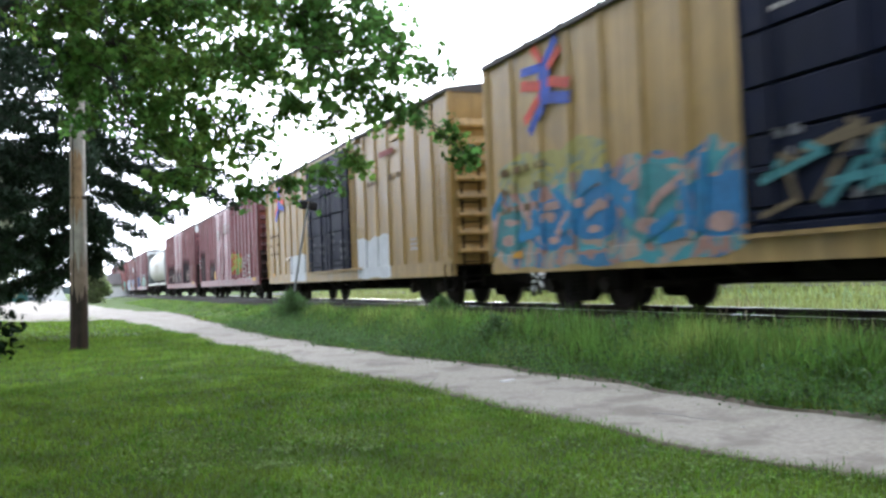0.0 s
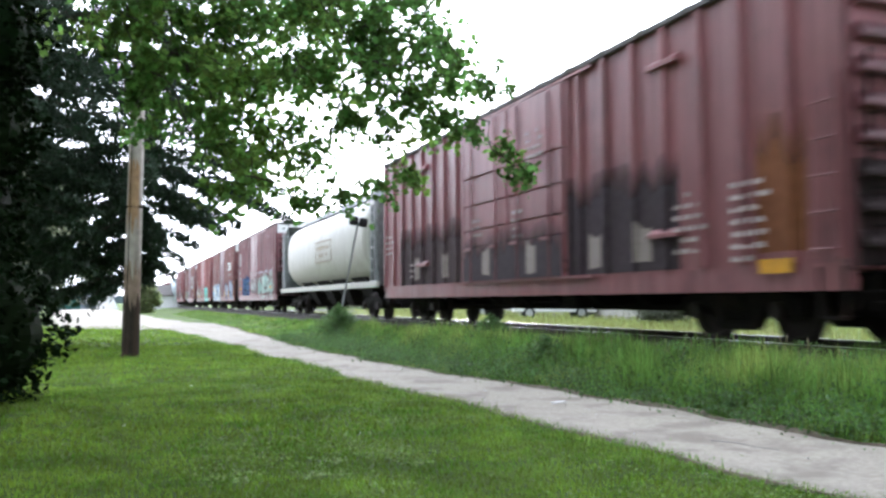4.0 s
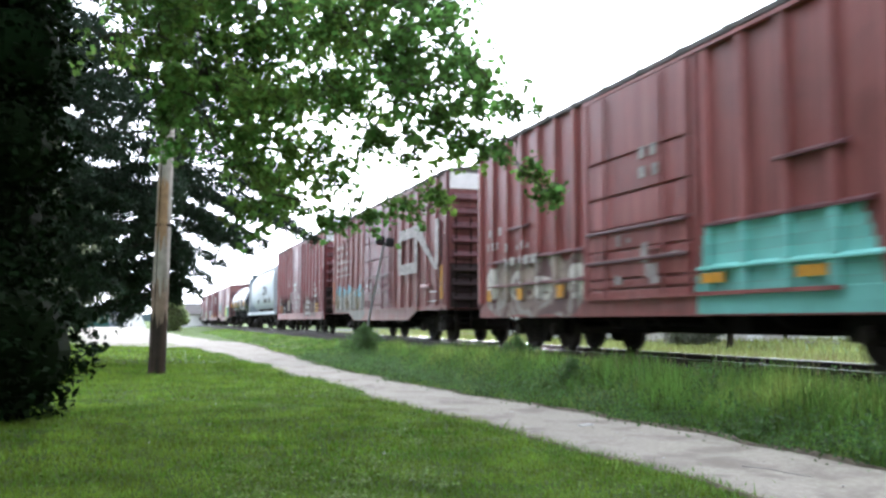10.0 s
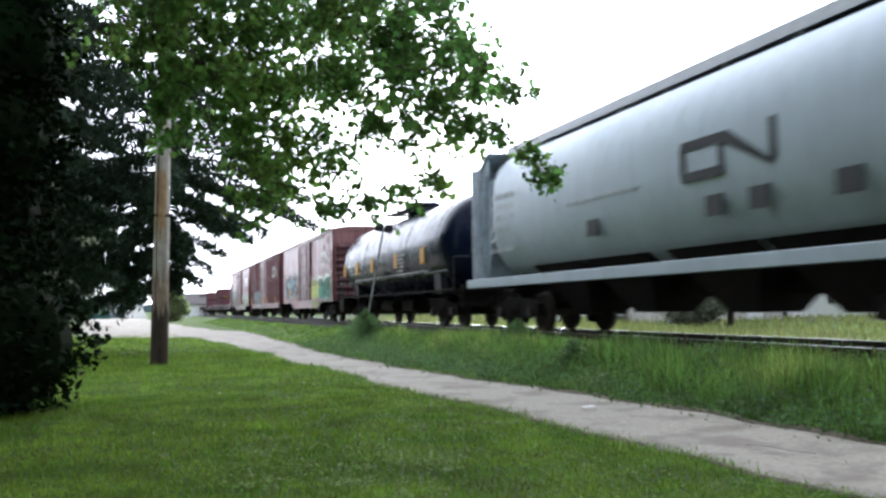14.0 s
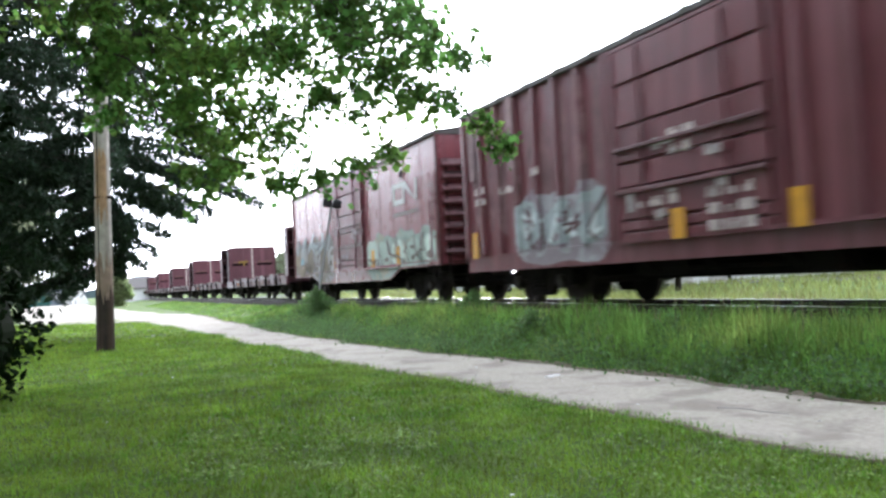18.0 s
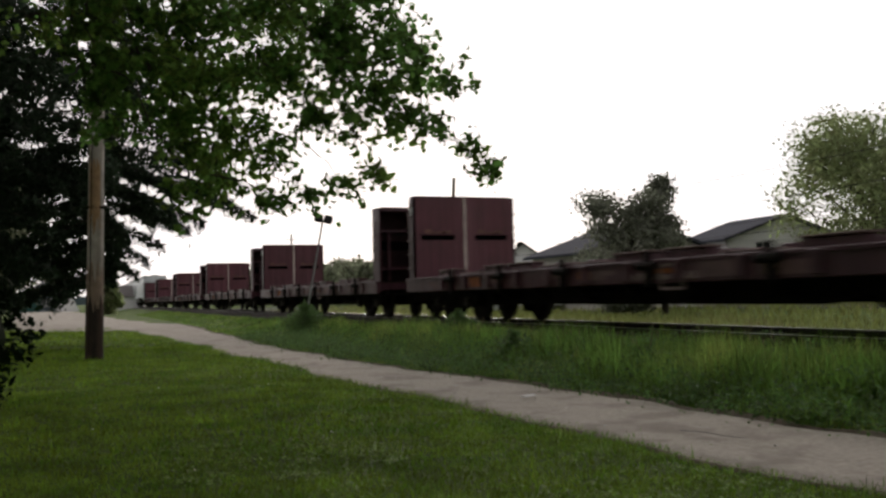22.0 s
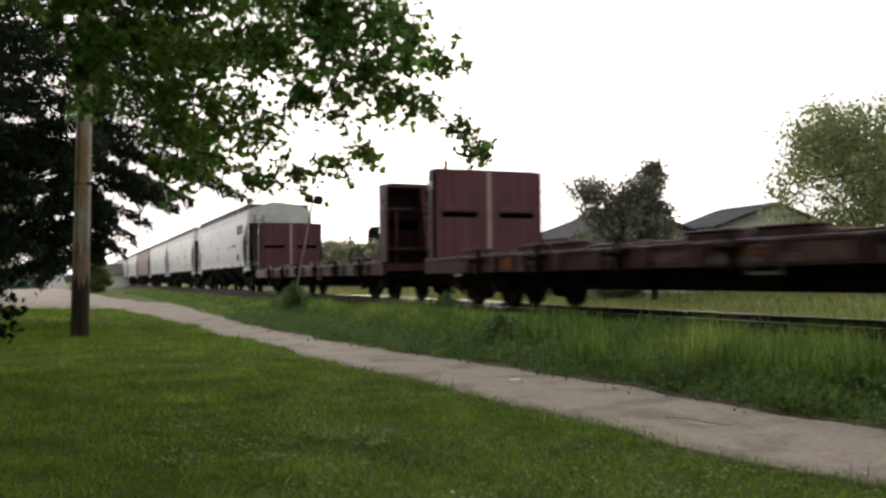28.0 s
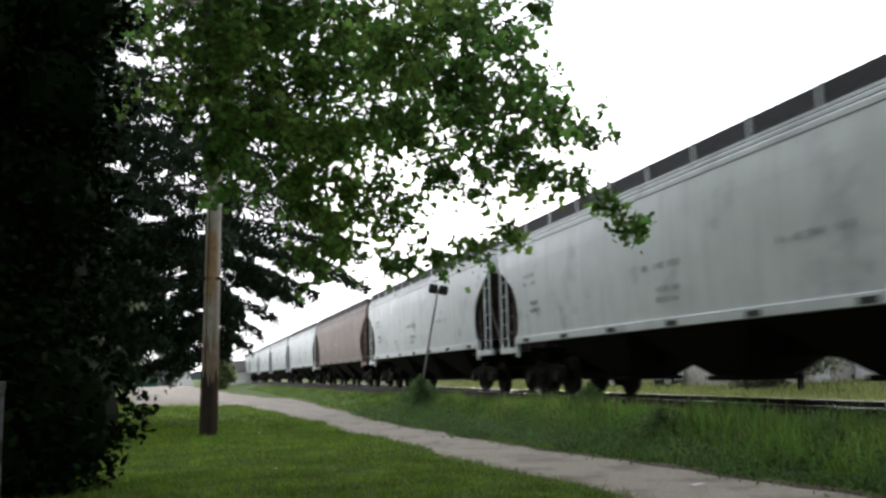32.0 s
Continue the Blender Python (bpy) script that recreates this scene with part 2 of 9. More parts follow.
M_FARLEAF = mat("far_leaves", (0.155, 0.175, 0.115), 0.7, var=0.35, scale=0.6, island=True, rnd=0.5, bump=0, translucent=0.5)
M_WILLOW = mat("willow_leaves", (0.215, 0.260, 0.125), 0.7, var=0.35, scale=0.6, island=True, rnd=0.45, bump=0, translucent=0.5)
M_PURPLE = mat("purple_leaves", (0.05, 0.022, 0.026), 0.7, var=0.3, scale=0.6, island=True, rnd=0.3, bump=0, translucent=0.2)
M_POLE = mat("weathered_pole_wood", (0.40, 0.365, 0.32), 0.9, var=0.25, scale=5, alt=(0.33, 0.25, 0.18), altscale=0.5, altcut=0.57, streak=0.6, streak_col=(0.13, 0.10, 0.08), bump=0.5, rnd=0)
M_POLEBUTT = mat("tarred_pole_foot", (0.032, 0.024, 0.020), 0.9, var=0.5, scale=6, streak=0.7, streak_col=(0.11, 0.06, 0.038), bump=0.5, rnd=0)
M_GALV = mat("galvanised_steel", (0.42, 0.43, 0.44), 0.5, 0.7, var=0.2, scale=8, bump=0.05)
M_BLACK = mat("black_steel", (0.012, 0.012, 0.013), 0.6, var=0.4, scale=6, bump=0.1)
M_UNDER = mat("grimy_steel", (0.012, 0.010, 0.009), 0.9, spec=0.15, var=0.5, scale=5, alt=(0.025, 0.015, 0.011), altscale=1.5, bump=0.4)
M_WHEEL = mat("wheel_steel", (0.026, 0.019, 0.016), 0.75, 0.2, var=0.4, scale=6, bump=0.2)
M_WHITE = mat("chalky_white_paint", (0.84, 0.85, 0.85), 0.7, var=0.10, scale=4, streak=0.25, streak_col=(0.55, 0.48, 0.44), bump=0.1)
M_MARK = mat("white_stencil", (0.46, 0.43, 0.42), 0.75, var=0.45, scale=6, bump=0)
M_YELLOW = mat("yellow_reflector", (0.62, 0.30, 0.015), 0.5, var=0.2, scale=6, bump=0)
M_DARKMARK = mat("dark_stencil", (0.05, 0.05, 0.055), 0.7, var=0.2, scale=6, bump=0)
M_ORANGE = mat("orange_paint", (0.30, 0.075, 0.02), 0.7, var=0.25, scale=3, bump=0)
M_SIGN = mat("black_target", (0.008, 0.008, 0.009), 0.5, var=0.2, bump=0)
M_CONC = mat("concrete", (0.30, 0.29, 0.27), 0.9, var=0.2, scale=4)


def car_paint(name, col, dark=0.5, alt=None, rough=0.44):
    return mat(name, col, rough, spec=0.5, var=0.2, scale=1.6, alt=alt or tuple(c * 0.72 for c in col), altscale=0.5, altcut=0.54,
               streak=0.8, streak_col=tuple(c * dark for c in col), streak2=0.7, streak2_col=tuple(min(1, c * 1.45 + 0.045) for c in col), bump=0.12, rnd=0.12)


P_YEL = car_paint("weathered_yellow_paint", (0.400, 0.256, 0.086), 0.62, (0.315, 0.215, 0.098))
P_NAVY = mat("navy_door_paint", (0.006, 0.009, 0.028), 0.6, var=0.3, scale=2, streak=0.3, streak_col=(0.026, 0.031, 0.062), spec=0.15)
P_OX = car_paint("oxide_red_paint", (0.236, 0.064, 0.074), 0.42, (0.155, 0.044, 0.050))
P_OX2 = car_paint("faded_red_paint", (0.262, 0.088, 0.096), 0.45, (0.170, 0.058, 0.066))
P_RED = car_paint("bright_oxide_paint", (0.300, 0.080, 0.076), 0.45, (0.210, 0.060, 0.060))
P_BR = car_paint("brown_red_paint", (0.252, 0.096, 0.094), 0.42, (0.26, 0.115, 0.105))
P_PUR = car_paint("dusty_purple_paint", (0.258, 0.108, 0.122), 0.45, (0.25, 0.12, 0.13))
P_DUST = car_paint("dusty_brown_paint", (0.235, 0.092, 0.092), 0.42, (0.275, 0.125, 0.122), 0.36)
P_CHERRY = car_paint("deep_cherry_paint", (0.215, 0.042, 0.047), 0.42, (0.165, 0.034, 0.040))
# ends' grimy red, darkened for the side away from the sun; rails reuse it
P_END = car_paint("shaded_end_paint", (0.120, 0.036, 0.042), 0.45)
P_MAR = car_paint("maroon_paint", (0.150, 0.034, 0.046), 0.5, (0.115, 0.030, 0.042))
P_FADE = car_paint("faded_brown_paint", (0.215, 0.058, 0.070), 0.5, (0.255, 0.085, 0.095), 0.30)
P_FLAT = car_paint("flatcar_red_paint", (0.072, 0.021, 0.032), 0.45, (0.046, 0.017, 0.025))
P_BULK = car_paint("bulkhead_red_paint", (0.132, 0.038, 0.054), 0.6, (0.098, 0.030, 0.043))
P_GREY = mat("pale_grey_hopper_paint", (0.84, 0.90, 0.92), 0.34, spec=0.5, var=0.06, scale=1.2, alt=(0.62, 0.66, 0.70), altscale=0.4, streak=0.3, streak_col=(0.40, 0.42, 0.43), bump=0.05, rnd=0.05)
P_CNGREY = mat("blue_grey_hopper_paint", (0.46, 0.53, 0.59), 0.5, var=0.08, scale=1.2, streak=0.35, streak_col=(0.24, 0.27, 0.29), bump=0.05, rnd=0.04)
P_CREAM = mat("dirty_white_hopper_paint", (0.55, 0.54, 0.49), 0.55, var=0.08, scale=1.2, streak=0.55, streak_col=(0.24, 0.19, 0.15), bump=0.05, rnd=0.04)
P_BROWN = car_paint("brown_hopper_paint", (0.235, 0.150, 0.115), 0.6, (0.30, 0.21, 0.17))
P_TANK = mat("black_tank_paint", (0.005, 0.009, 0.026), 0.24, var=0.2, scale=1.5, streak=0.4, streak_col=(0.014, 0.015, 0.022), bump=0.015, spec=0.12)

# ---------------------------------------------------------------- mesh helpers


class MB:
    """Collects vertices and faces of one mesh."""

    def __init__(self):
        self.v, self.f = [], []

    def add(self, v, f):
        k = len(self.v)
        self.v.extend(v)
        self.f.extend(tuple(i + k for i in q) for q in f)
        return self

    def box(self, x0, x1, y0, y1, z0, z1, c=0.0):
        if c <= 0:
            v = [(x, y, z) for z in (z0, z1) for y in (y0, y1) for x in (x0, x1)]
            return self.add(v, [(0, 2, 3, 1), (4, 5, 7, 6), (0, 1, 5, 4), (2, 6, 7, 3), (0, 4, 6, 2), (1, 3, 7, 5)])
        c = min(c, (x1 - x0) / 2.2, (y1 - y0) / 2.2, (z1 - z0) / 2.2)
        v = []
        for sz, z in ((1, z0), (-1, z1)):
            for sy, y in ((1, y0), (-1, y1)):
                for sx, x in ((1, x0), (-1, x1)):
                    v += [(x, y + sy * c, z + sz * c), (x + sx * c, y, z + sz * c), (x + sx * c, y + sy * c, z)]
        I = lambda sx, sy, sz, a: ((sz * 2 + sy) * 2 + sx) * 3 + a
        f = [(I(0, 0, 0, 0), I(0, 0, 1, 0), I(0, 1, 1, 0), I(0, 1, 0, 0)), (I(1, 0, 0, 0), I(1, 1, 0, 0), I(1, 1, 1, 0), I(1, 0, 1, 0)),
             (I(0, 0, 0, 1), I(1, 0, 0, 1), I(1, 0, 1, 1), I(0, 0, 1, 1)), (I(0, 1, 0, 1), I(0, 1, 1, 1), I(1, 1, 1, 1), I(1, 1, 0, 1)),
             (I(0, 0, 0, 2), I(0, 1, 0, 2), I(1, 1, 0, 2), I(1, 0, 0, 2)), (I(0, 0, 1, 2), I(1, 0, 1, 2), I(1, 1, 1, 2), I(0, 1, 1, 2))]
        for s in (0, 1):
            for r in (0, 1):
                f += [(I(s, r, 0, 0), I(s, r, 1, 0), I(s, r, 1, 1), I(s, r, 0, 1)), (I(s, 0, r, 0), I(s, 1, r, 0), I(s, 1, r, 2), I(s, 0, r, 2)),
                      (I(0, s, r, 1), I(1, s, r, 1), I(1, s, r, 2), I(0, s, r, 2))]
                for q in (0, 1):
                    f.append((I(s, r, q, 0), I(s, r, q, 1), I(s, r, q, 2)))
        return self.add(v, f)

    def prism(self, outline, axis, a, b):
        """An outline (list of pairs) pushed along an axis from a to b."""
        def at(p, d):
            return {"x": (d, p[0], p[1]), "y": (p[0], d, p[1]), "z": (p[0], p[1], d)}[axis]
        k = len(outline)
        v = [at(p, a) for p in outline] + [at(p, b) for p in outline]
        f = [tuple(range(k)), tuple(range(2 * k - 1, k - 1, -1))] + [(i, (i + 1) % k, k + (i + 1) % k, k + i) for i in range(k)]
        return self.add(v, f)

    def tube(self, p, q, r0, r1=None, seg=8, caps=True):
        r1 = r0 if r1 is None else r1
        p, q = Vector(p), Vector(q)
        d = (q - p).normalized()
        u = d.orthogonal().normalized()
        w = d.cross(u)
        v = []
        for c, r in ((p, r0), (q, r1)):
            for i in range(seg):
                a = 2 * math.pi * i / seg
                v.append(tuple(c + (u * math.cos(a) + w * math.sin(a)) * r))
        f = [(i, (i + 1) % seg, seg + (i + 1) % seg, seg + i) for i in range(seg)]
        if caps:
            f += [tuple(range(seg - 1, -1, -1)), tuple(range(seg, 2 * seg))]
        return self.add(v, f)

    def rings(self, rings, closed=True, caps=True):
        """Skin over rings of equal count."""
        k = len(rings[0])
        v = [p for r in rings for p in r]
        f = []
        for j in range(len(rings) - 1):
            for i in range(k if closed else k - 1):
                f.append((j * k + i, j * k + (i + 1) % k, (j + 1) * k + (i + 1) % k, (j + 1) * k + i))
        if caps and closed:
            f += [tuple(range(k - 1, -1, -1)), tuple((len(rings) - 1) * k + i for i in range(k))]
        return self.add(v, f)

    def mesh(self, name, material, smooth=False):
        me = bpy.data.meshes.new(name)
        me.from_pydata(self.v, [], self.f)
        bm = bmesh.new()
        bm.from_mesh(me)
        bmesh.ops.recalc_face_normals(bm, faces=bm.faces)
        bm.to_mesh(me)
        bm.free()
        me.materials.append(material)
        if smooth:
            me.polygons.foreach_set("use_smooth", [True] * len(me.polygons))
            me.set_sharp_from_angle(angle=radians(40))
        return me


def part(name, mb, material, parent=None, label="", m=None, smooth=False, kind="", category=""):
    """One mesh object, under its thing or its part."""
    me = mb.mesh(name, material, smooth) if isinstance(mb, MB) else mb
    ob = new(name, me)
    if parent is not None:
        ob.parent = parent
    if m is not None:
        ob.matrix_basis = m
    return tagged(ob, label=label, kind=kind, category=category)


SHARED = {}


def shared(key, make):
    if key not in SHARED:
        SHARED[key] = make()
    return SHARED[key]


def np_mesh(name, verts, faces, material):
    """A mesh straight from arrays: verts (n, 3), faces (m, 3 or 4)."""
    me = bpy.data.meshes.new(name)
    verts, faces = np.asarray(verts, np.float32), np.asarray(faces, np.int32)
    me.vertices.add(len(verts))
    me.vertices.foreach_set("co", verts.ravel())
    k = faces.shape[1]
    me.loops.add(faces.size)
    me.loops.foreach_set("vertex_index", faces.ravel())
    me.polygons.add(len(faces))
    me.polygons.foreach_set("loop_start", np.arange(0, faces.size, k, dtype=np.int32))
    me.update(calc_edges=True)
    me.materials.append(material)
    return me


def scatter(pattern_v, pattern_f, places, sizes, turns):
    """Copies of a small pattern at many places; turns are rotation matrices (n, 3, 3)."""
    pv, pf = np.asarray(pattern_v, float), np.asarray(pattern_f, int)
    v = np.einsum("nij,kj->nki", turns, pv) * np.asarray(sizes).reshape(-1, 1, 1) + np.asarray(places)[:, None, :]
    f = pf[None] + (np.arange(len(places)) * len(pv))[:, None, None]
    return v.reshape(-1, 3), f.reshape(-1, pf.shape[1])


def random_turns(rng, n, tilt=1.0, flat=0.0):
    """Rotation matrices: any heading, leaning from upright by up to tilt radians."""
    a, b, c = rng.uniform(0, 2 * np.pi, n), rng.normal(flat, tilt, n), rng.uniform(0, 2 * np.pi, n)
    ca, sa, cb, sb, cc, sc = np.cos(a), np.sin(a), np.cos(b), np.sin(b), np.cos(c), np.sin(c)
    z, o = np.zeros(n), np.ones(n)
    A = np.stack([ca, -sa, z, sa, ca, z, z, z, o], -1).reshape(n, 3, 3)
    B = np.stack([o, z, z, z, cb, -sb, z, sb, cb], -1).reshape(n, 3, 3)
    Cm = np.stack([cc, -sc, z, sc, cc, z, z, z, o], -1).reshape(n, 3, 3)
    return A @ B @ Cm


def thing(name, label, category, group="", m=None):
    ob = new(name)
    ob.empty_display_size = 0.2
    if m is not None:
        ob.matrix_basis = m
    return tagged(ob, label=label, category=category, group=group)


# ---------------------------------------------------------------- ground, path, track
RAIL_Z, TRACK_X = 0.51, 9.04


def path_near(y):
    return 3.58 + 0.30 * max(0, min(1.2, (5 - y) / 1.3)) - 0.9 * max(0, min(1, (y - 5) / 17)) - 1.9 * max(0, (y - 22) / 24) ** 1.3 + 0.09 * math.sin(y * 0.9) + 0.05 * math.sin(y * 2.3) + 0.012 * math.sin(y * 6.1) + 0.17 * math.exp(-((y - 5.2) / 0.95) ** 2)


def path_far(y):
    return float(np.interp(y, [2, 5, 7, 9.5, 11.5, 13.5, 16, 20, 24, 42], [5.6, 5.28, 5.10, 5.00, 4.78, 4.56, 4.30, 4.10, 4.15, 4.60])) + 0.07 * math.sin(y * 0.7 + 1) + 0.06 * math.sin(y * 1.9) + 0.03 * math.sin(y * 5.3)


def height(x, y):
    """Lie of the land: lawn, a bank up to the track, a shallow field beyond it."""
    if x < 4.8:
        z = 0.0
    elif x < 7.0:
        k = (x - 4.8) / 2.2
        z = 0.26 * k * k * (3 - 2 * k)
    elif x < 11.2:
        z = 0.26
    else:
        k = min(1, (x - 11.2) / 4)
        z = 0.26 - 0.16 * k * k * (3 - 2 * k)
    return z + 0.03 * noise.noise((x * 0.35, y * 0.35, 0)) + 0.015 * noise.noise((x * 1.3, y * 1.3, 4))


def grid_axis(near_lo, near_hi, step, far_lo, far_hi):
    a = list(np.arange(near_lo, near_hi + 1e-6, step))
    s, lo, hi = step, [near_lo], [near_hi]
    while lo[-1] > far_lo or hi[-1] < far_hi:
        s *= 1.35
        lo.append(lo[-1] - s)
        hi.append(hi[-1] + s)
    return sorted(lo[1:]) + a + hi[1:]


def build_ground():
    xs, ys = grid_axis(-6, 14, 0.25, -1500, 1500), grid_axis(-4, 50, 0.5, -1500, 2500)
    v = [(x, y, height(x, y) if abs(x) < 60 and -60 < y < 300 else 0.0) for y in ys for x in xs]
    k = len(xs)
    f = [(j * k + i, j * k + i + 1, (j + 1) * k + i + 1, (j + 1) * k + i) for j in range(len(ys) - 1) for i in range(k - 1)]
    ob = new("ground", np_mesh("ground", v, f, M_LAWN))
    tagged(ob, "mown green lawn and field of rough grass", "ground", kind="structure")


def strip(name, ys, near, far, lift, material, label, cols=10, category="path"):
    v, f = [], []
    for y in ys:
        a, b = near(y), far(y)
        for i in range(cols + 1):
            u = i / cols
            x = a + (b - a) * u
            edge = min(u, 1 - u)
            worn = -0.012 * math.exp(-((u - 0.32) / 0.09) ** 2) - 0.010 * math.exp(-((u - 0.7) / 0.10) ** 2)
            v.append((x, y, height(x, y) + (lift if edge > 0 else -0.03) + worn + 0.008 * noise.noise((x * 2, y * 2, 9))))
    k = cols + 1
    for j in range(len(ys) - 1):
        for i in range(cols):
            f.append((j * k + i, j * k + i + 1, (j + 1) * k + i + 1, (j + 1) * k + i))
    me = np_mesh(name, v, f, material)
    me.polygons.foreach_set("use_smooth", [True] * len(me.polygons))
    return tagged(new(name, me), label, category, kind="structure")


def build_ways():
    strip("path", list(np.arange(-40, 47, 0.25)), path_near, path_far, 0.03, M_PATH, "pale trodden dirt and gravel footpath beside the track", 14)
    soil = mat("bare_brown_soil", (0.17, 0.14, 0.105), 0.95, var=0.4, scale=6, alt=(0.25, 0.215, 0.175), altscale=2, bump=0.8, rnd=0)
    strip("soil_edge", list(np.arange(-40, 44, 0.25)), lambda y: path_far(y) - 0.05, lambda y: path_far(y) + 0.10 + 0.09 * math.sin(y * 3.3) + 0.05 * math.sin(y * 8), 0.034, soil, "bare brown soil along the path's edge", 4, "soil")
    strip("soil_margin", list(np.arange(-40, 44, 0.25)), lambda y: path_near(y) - 0.04, lambda y: path_near(y) + 0.03 + 0.03 * math.sin(y * 4.3), 0.034, soil, "bare brown soil where lawn meets the path", 3, "soil")
    lot = lambda y: 1.0 - 4.2 * max(0, min(1, (y - 37) / 7)) - 0.07 * max(0, y - 45) + 0.3 * math.sin(y)
    lot2 = lambda y: 4.55 - 1.6 * max(0, min(1, (y - 45) / 20)) - 0.04 * max(0, y - 65) + 0.25 * math.sin(y * 0.8)
    strip("gravel_lot", list(np.arange(38, 162, 1.0)), lot, lot2, 0.045, M_PATH, "pale gravel drive that widens towards a house", 8, "drive")
    rng = np.random.default_rng(5)
    n = 260
    y = rng.uniform(2.5, 24, n)
    u = rng.uniform(0, 1, n)
    x = np.array([path_near(a) + (path_far(a) - path_near(a)) * b for a, b in zip(y, u)])
    z = np.array([height(a, b) + 0.035 for a, b in zip(x, y)])
    pv = [(1, 0, 0), (-0.9, 0.1, 0), (0.1, 0.8, 0), (0, -0.9, 0.1), (0.1, 0, 0.6), (0, 0.1, -0.6)]
    pf = [(0, 2, 4), (2, 1, 4), (1, 3, 4), (3, 0, 4), (2, 0, 5), (1, 2, 5), (3, 1, 5), (0, 3, 5)]
    v, f = scatter(pv, pf, np.stack([x, y, z], -1), rng.gamma(2.0, 0.002, n) + 0.003, random_turns(rng, n, 0.4))
    tagged(new("path_pebbles", np_mesh("path_pebbles", v, f, M_STONE)), "loose pale pebbles on the footpath", "gravel", kind="stuff")


def build_track():
    bed = MB()
    ys = list(np.arange(-480, -80, 8.0)) + list(np.arange(-80, 60, 1.0)) + list(np.arange(60, 620, 8.0))
    rings = []
    for y in ys:
        j = 0.03 * noise.noise((y * 0.8, 3, 0))
        rings.append([(6.75 + j, y, 0.10), (7.35 + j, y, 0.30), (7.7, y, 0.335), (10.4, y, 0.335), (10.75 - j, y, 0.30), (11.5, y, 0.06)])
    bed.rings(rings, closed=False, caps=False)
    tagged(part("ballast_bed", bed, M_BALLAST), "dark oily ballast bed under the rails", "track bed", kind="structure")
    track = thing("railway_track", "railway track with polished rail heads on dark timber ties", "railway track")
    track["kind"] = "structure"
    prof = [(-0.07, -0.17), (0.07, -0.17), (0.07, -0.15), (0.012, -0.13), (0.012, -0.045), (0.036, -0.035), (0.036, -0.004), (-0.036, -0.004), (-0.036, -0.035), (-0.012, -0.045), (-0.012, -0.13), (-0.07, -0.15)]
    for sx in (-0.7525, 0.7525):
        rail = part("rail", MB().prism([(TRACK_X + sx + a, RAIL_Z + b) for a, b in prof], "y", -480, 612), M_RAIL, track)
        part("rail_head", MB().box(TRACK_X + sx - 0.034, TRACK_X + sx + 0.034, -480, 612, RAIL_Z - 0.004, RAIL_Z), M_RAILTOP, rail, "polished steel running surface")
    tie = MB().box(-1.3, 1.3, -0.115, 0.115, -0.16, 0, 0.012).mesh("tie", M_TIE)
    plate = MB().box(-0.13, 0.13, -0.09, 0.09, 0, 0.012).mesh("tie_plate", M_RAIL)
    rng = random.Random(3)
    y = -6.0
    while y < 90:
        t = part("tie", tie, M_TIE, track, m=pose(TRACK_X + rng.uniform(-0.04, 0.04), y, RAIL_Z - 0.182 + rng.uniform(-0.008, 0.008), 0, 0, rng.uniform(-1.5, 1.5)))
        if y < 30:
            part("tie_plate", plate, M_RAIL, t, m=pose(-0.7525, 0, 0))
        y += 0.53


def blades(rng, x, y, tall, wide, seg=2, lean=0.35, zbase=None):
    """Grass blades as narrow bent strips; arrays in, vertices and faces out."""
    n = len(x)
    z = np.array([height(a, b) for a, b in zip(x, y)]) if zbase is None else zbase
    head = rng.uniform(0, 2 * np.pi, n)
    dx, dy = np.cos(head), np.sin(head)
    bend = np.abs(rng.normal(0, lean, n))
    rows = []
    for k in range(seg + 1):
        u = k / seg
        w = wide * (1 - u) ** 0.7 * 0.5
        off = bend * u ** 1.8 * tall
        cx, cy, cz = x + dx * off, y + dy * off, z + tall * (u - 0.25 * bend * u * u)
        if k < seg:
            rows += [np.stack([cx - dy * w, cy + dx * w, cz], -1), np.stack([cx + dy * w, cy - dx * w, cz], -1)]
        else:
            rows.append(np.stack([cx, cy, cz], -1))
    v = np.stack(rows, 1)
    m = v.shape[1]
    pf = []
    for k in range(seg - 1):
        a = 2 * k
        pf += [(a, a + 1, a + 3), (a, a + 3, a + 2)]
    pf.append((2 * seg - 2, 2 * seg - 1, 2 * seg))
    f = np.asarray(pf)[None] + (np.arange(n) * m)[:, None, None]
    return v.reshape(-1, 3), f.reshape(-1, 3)


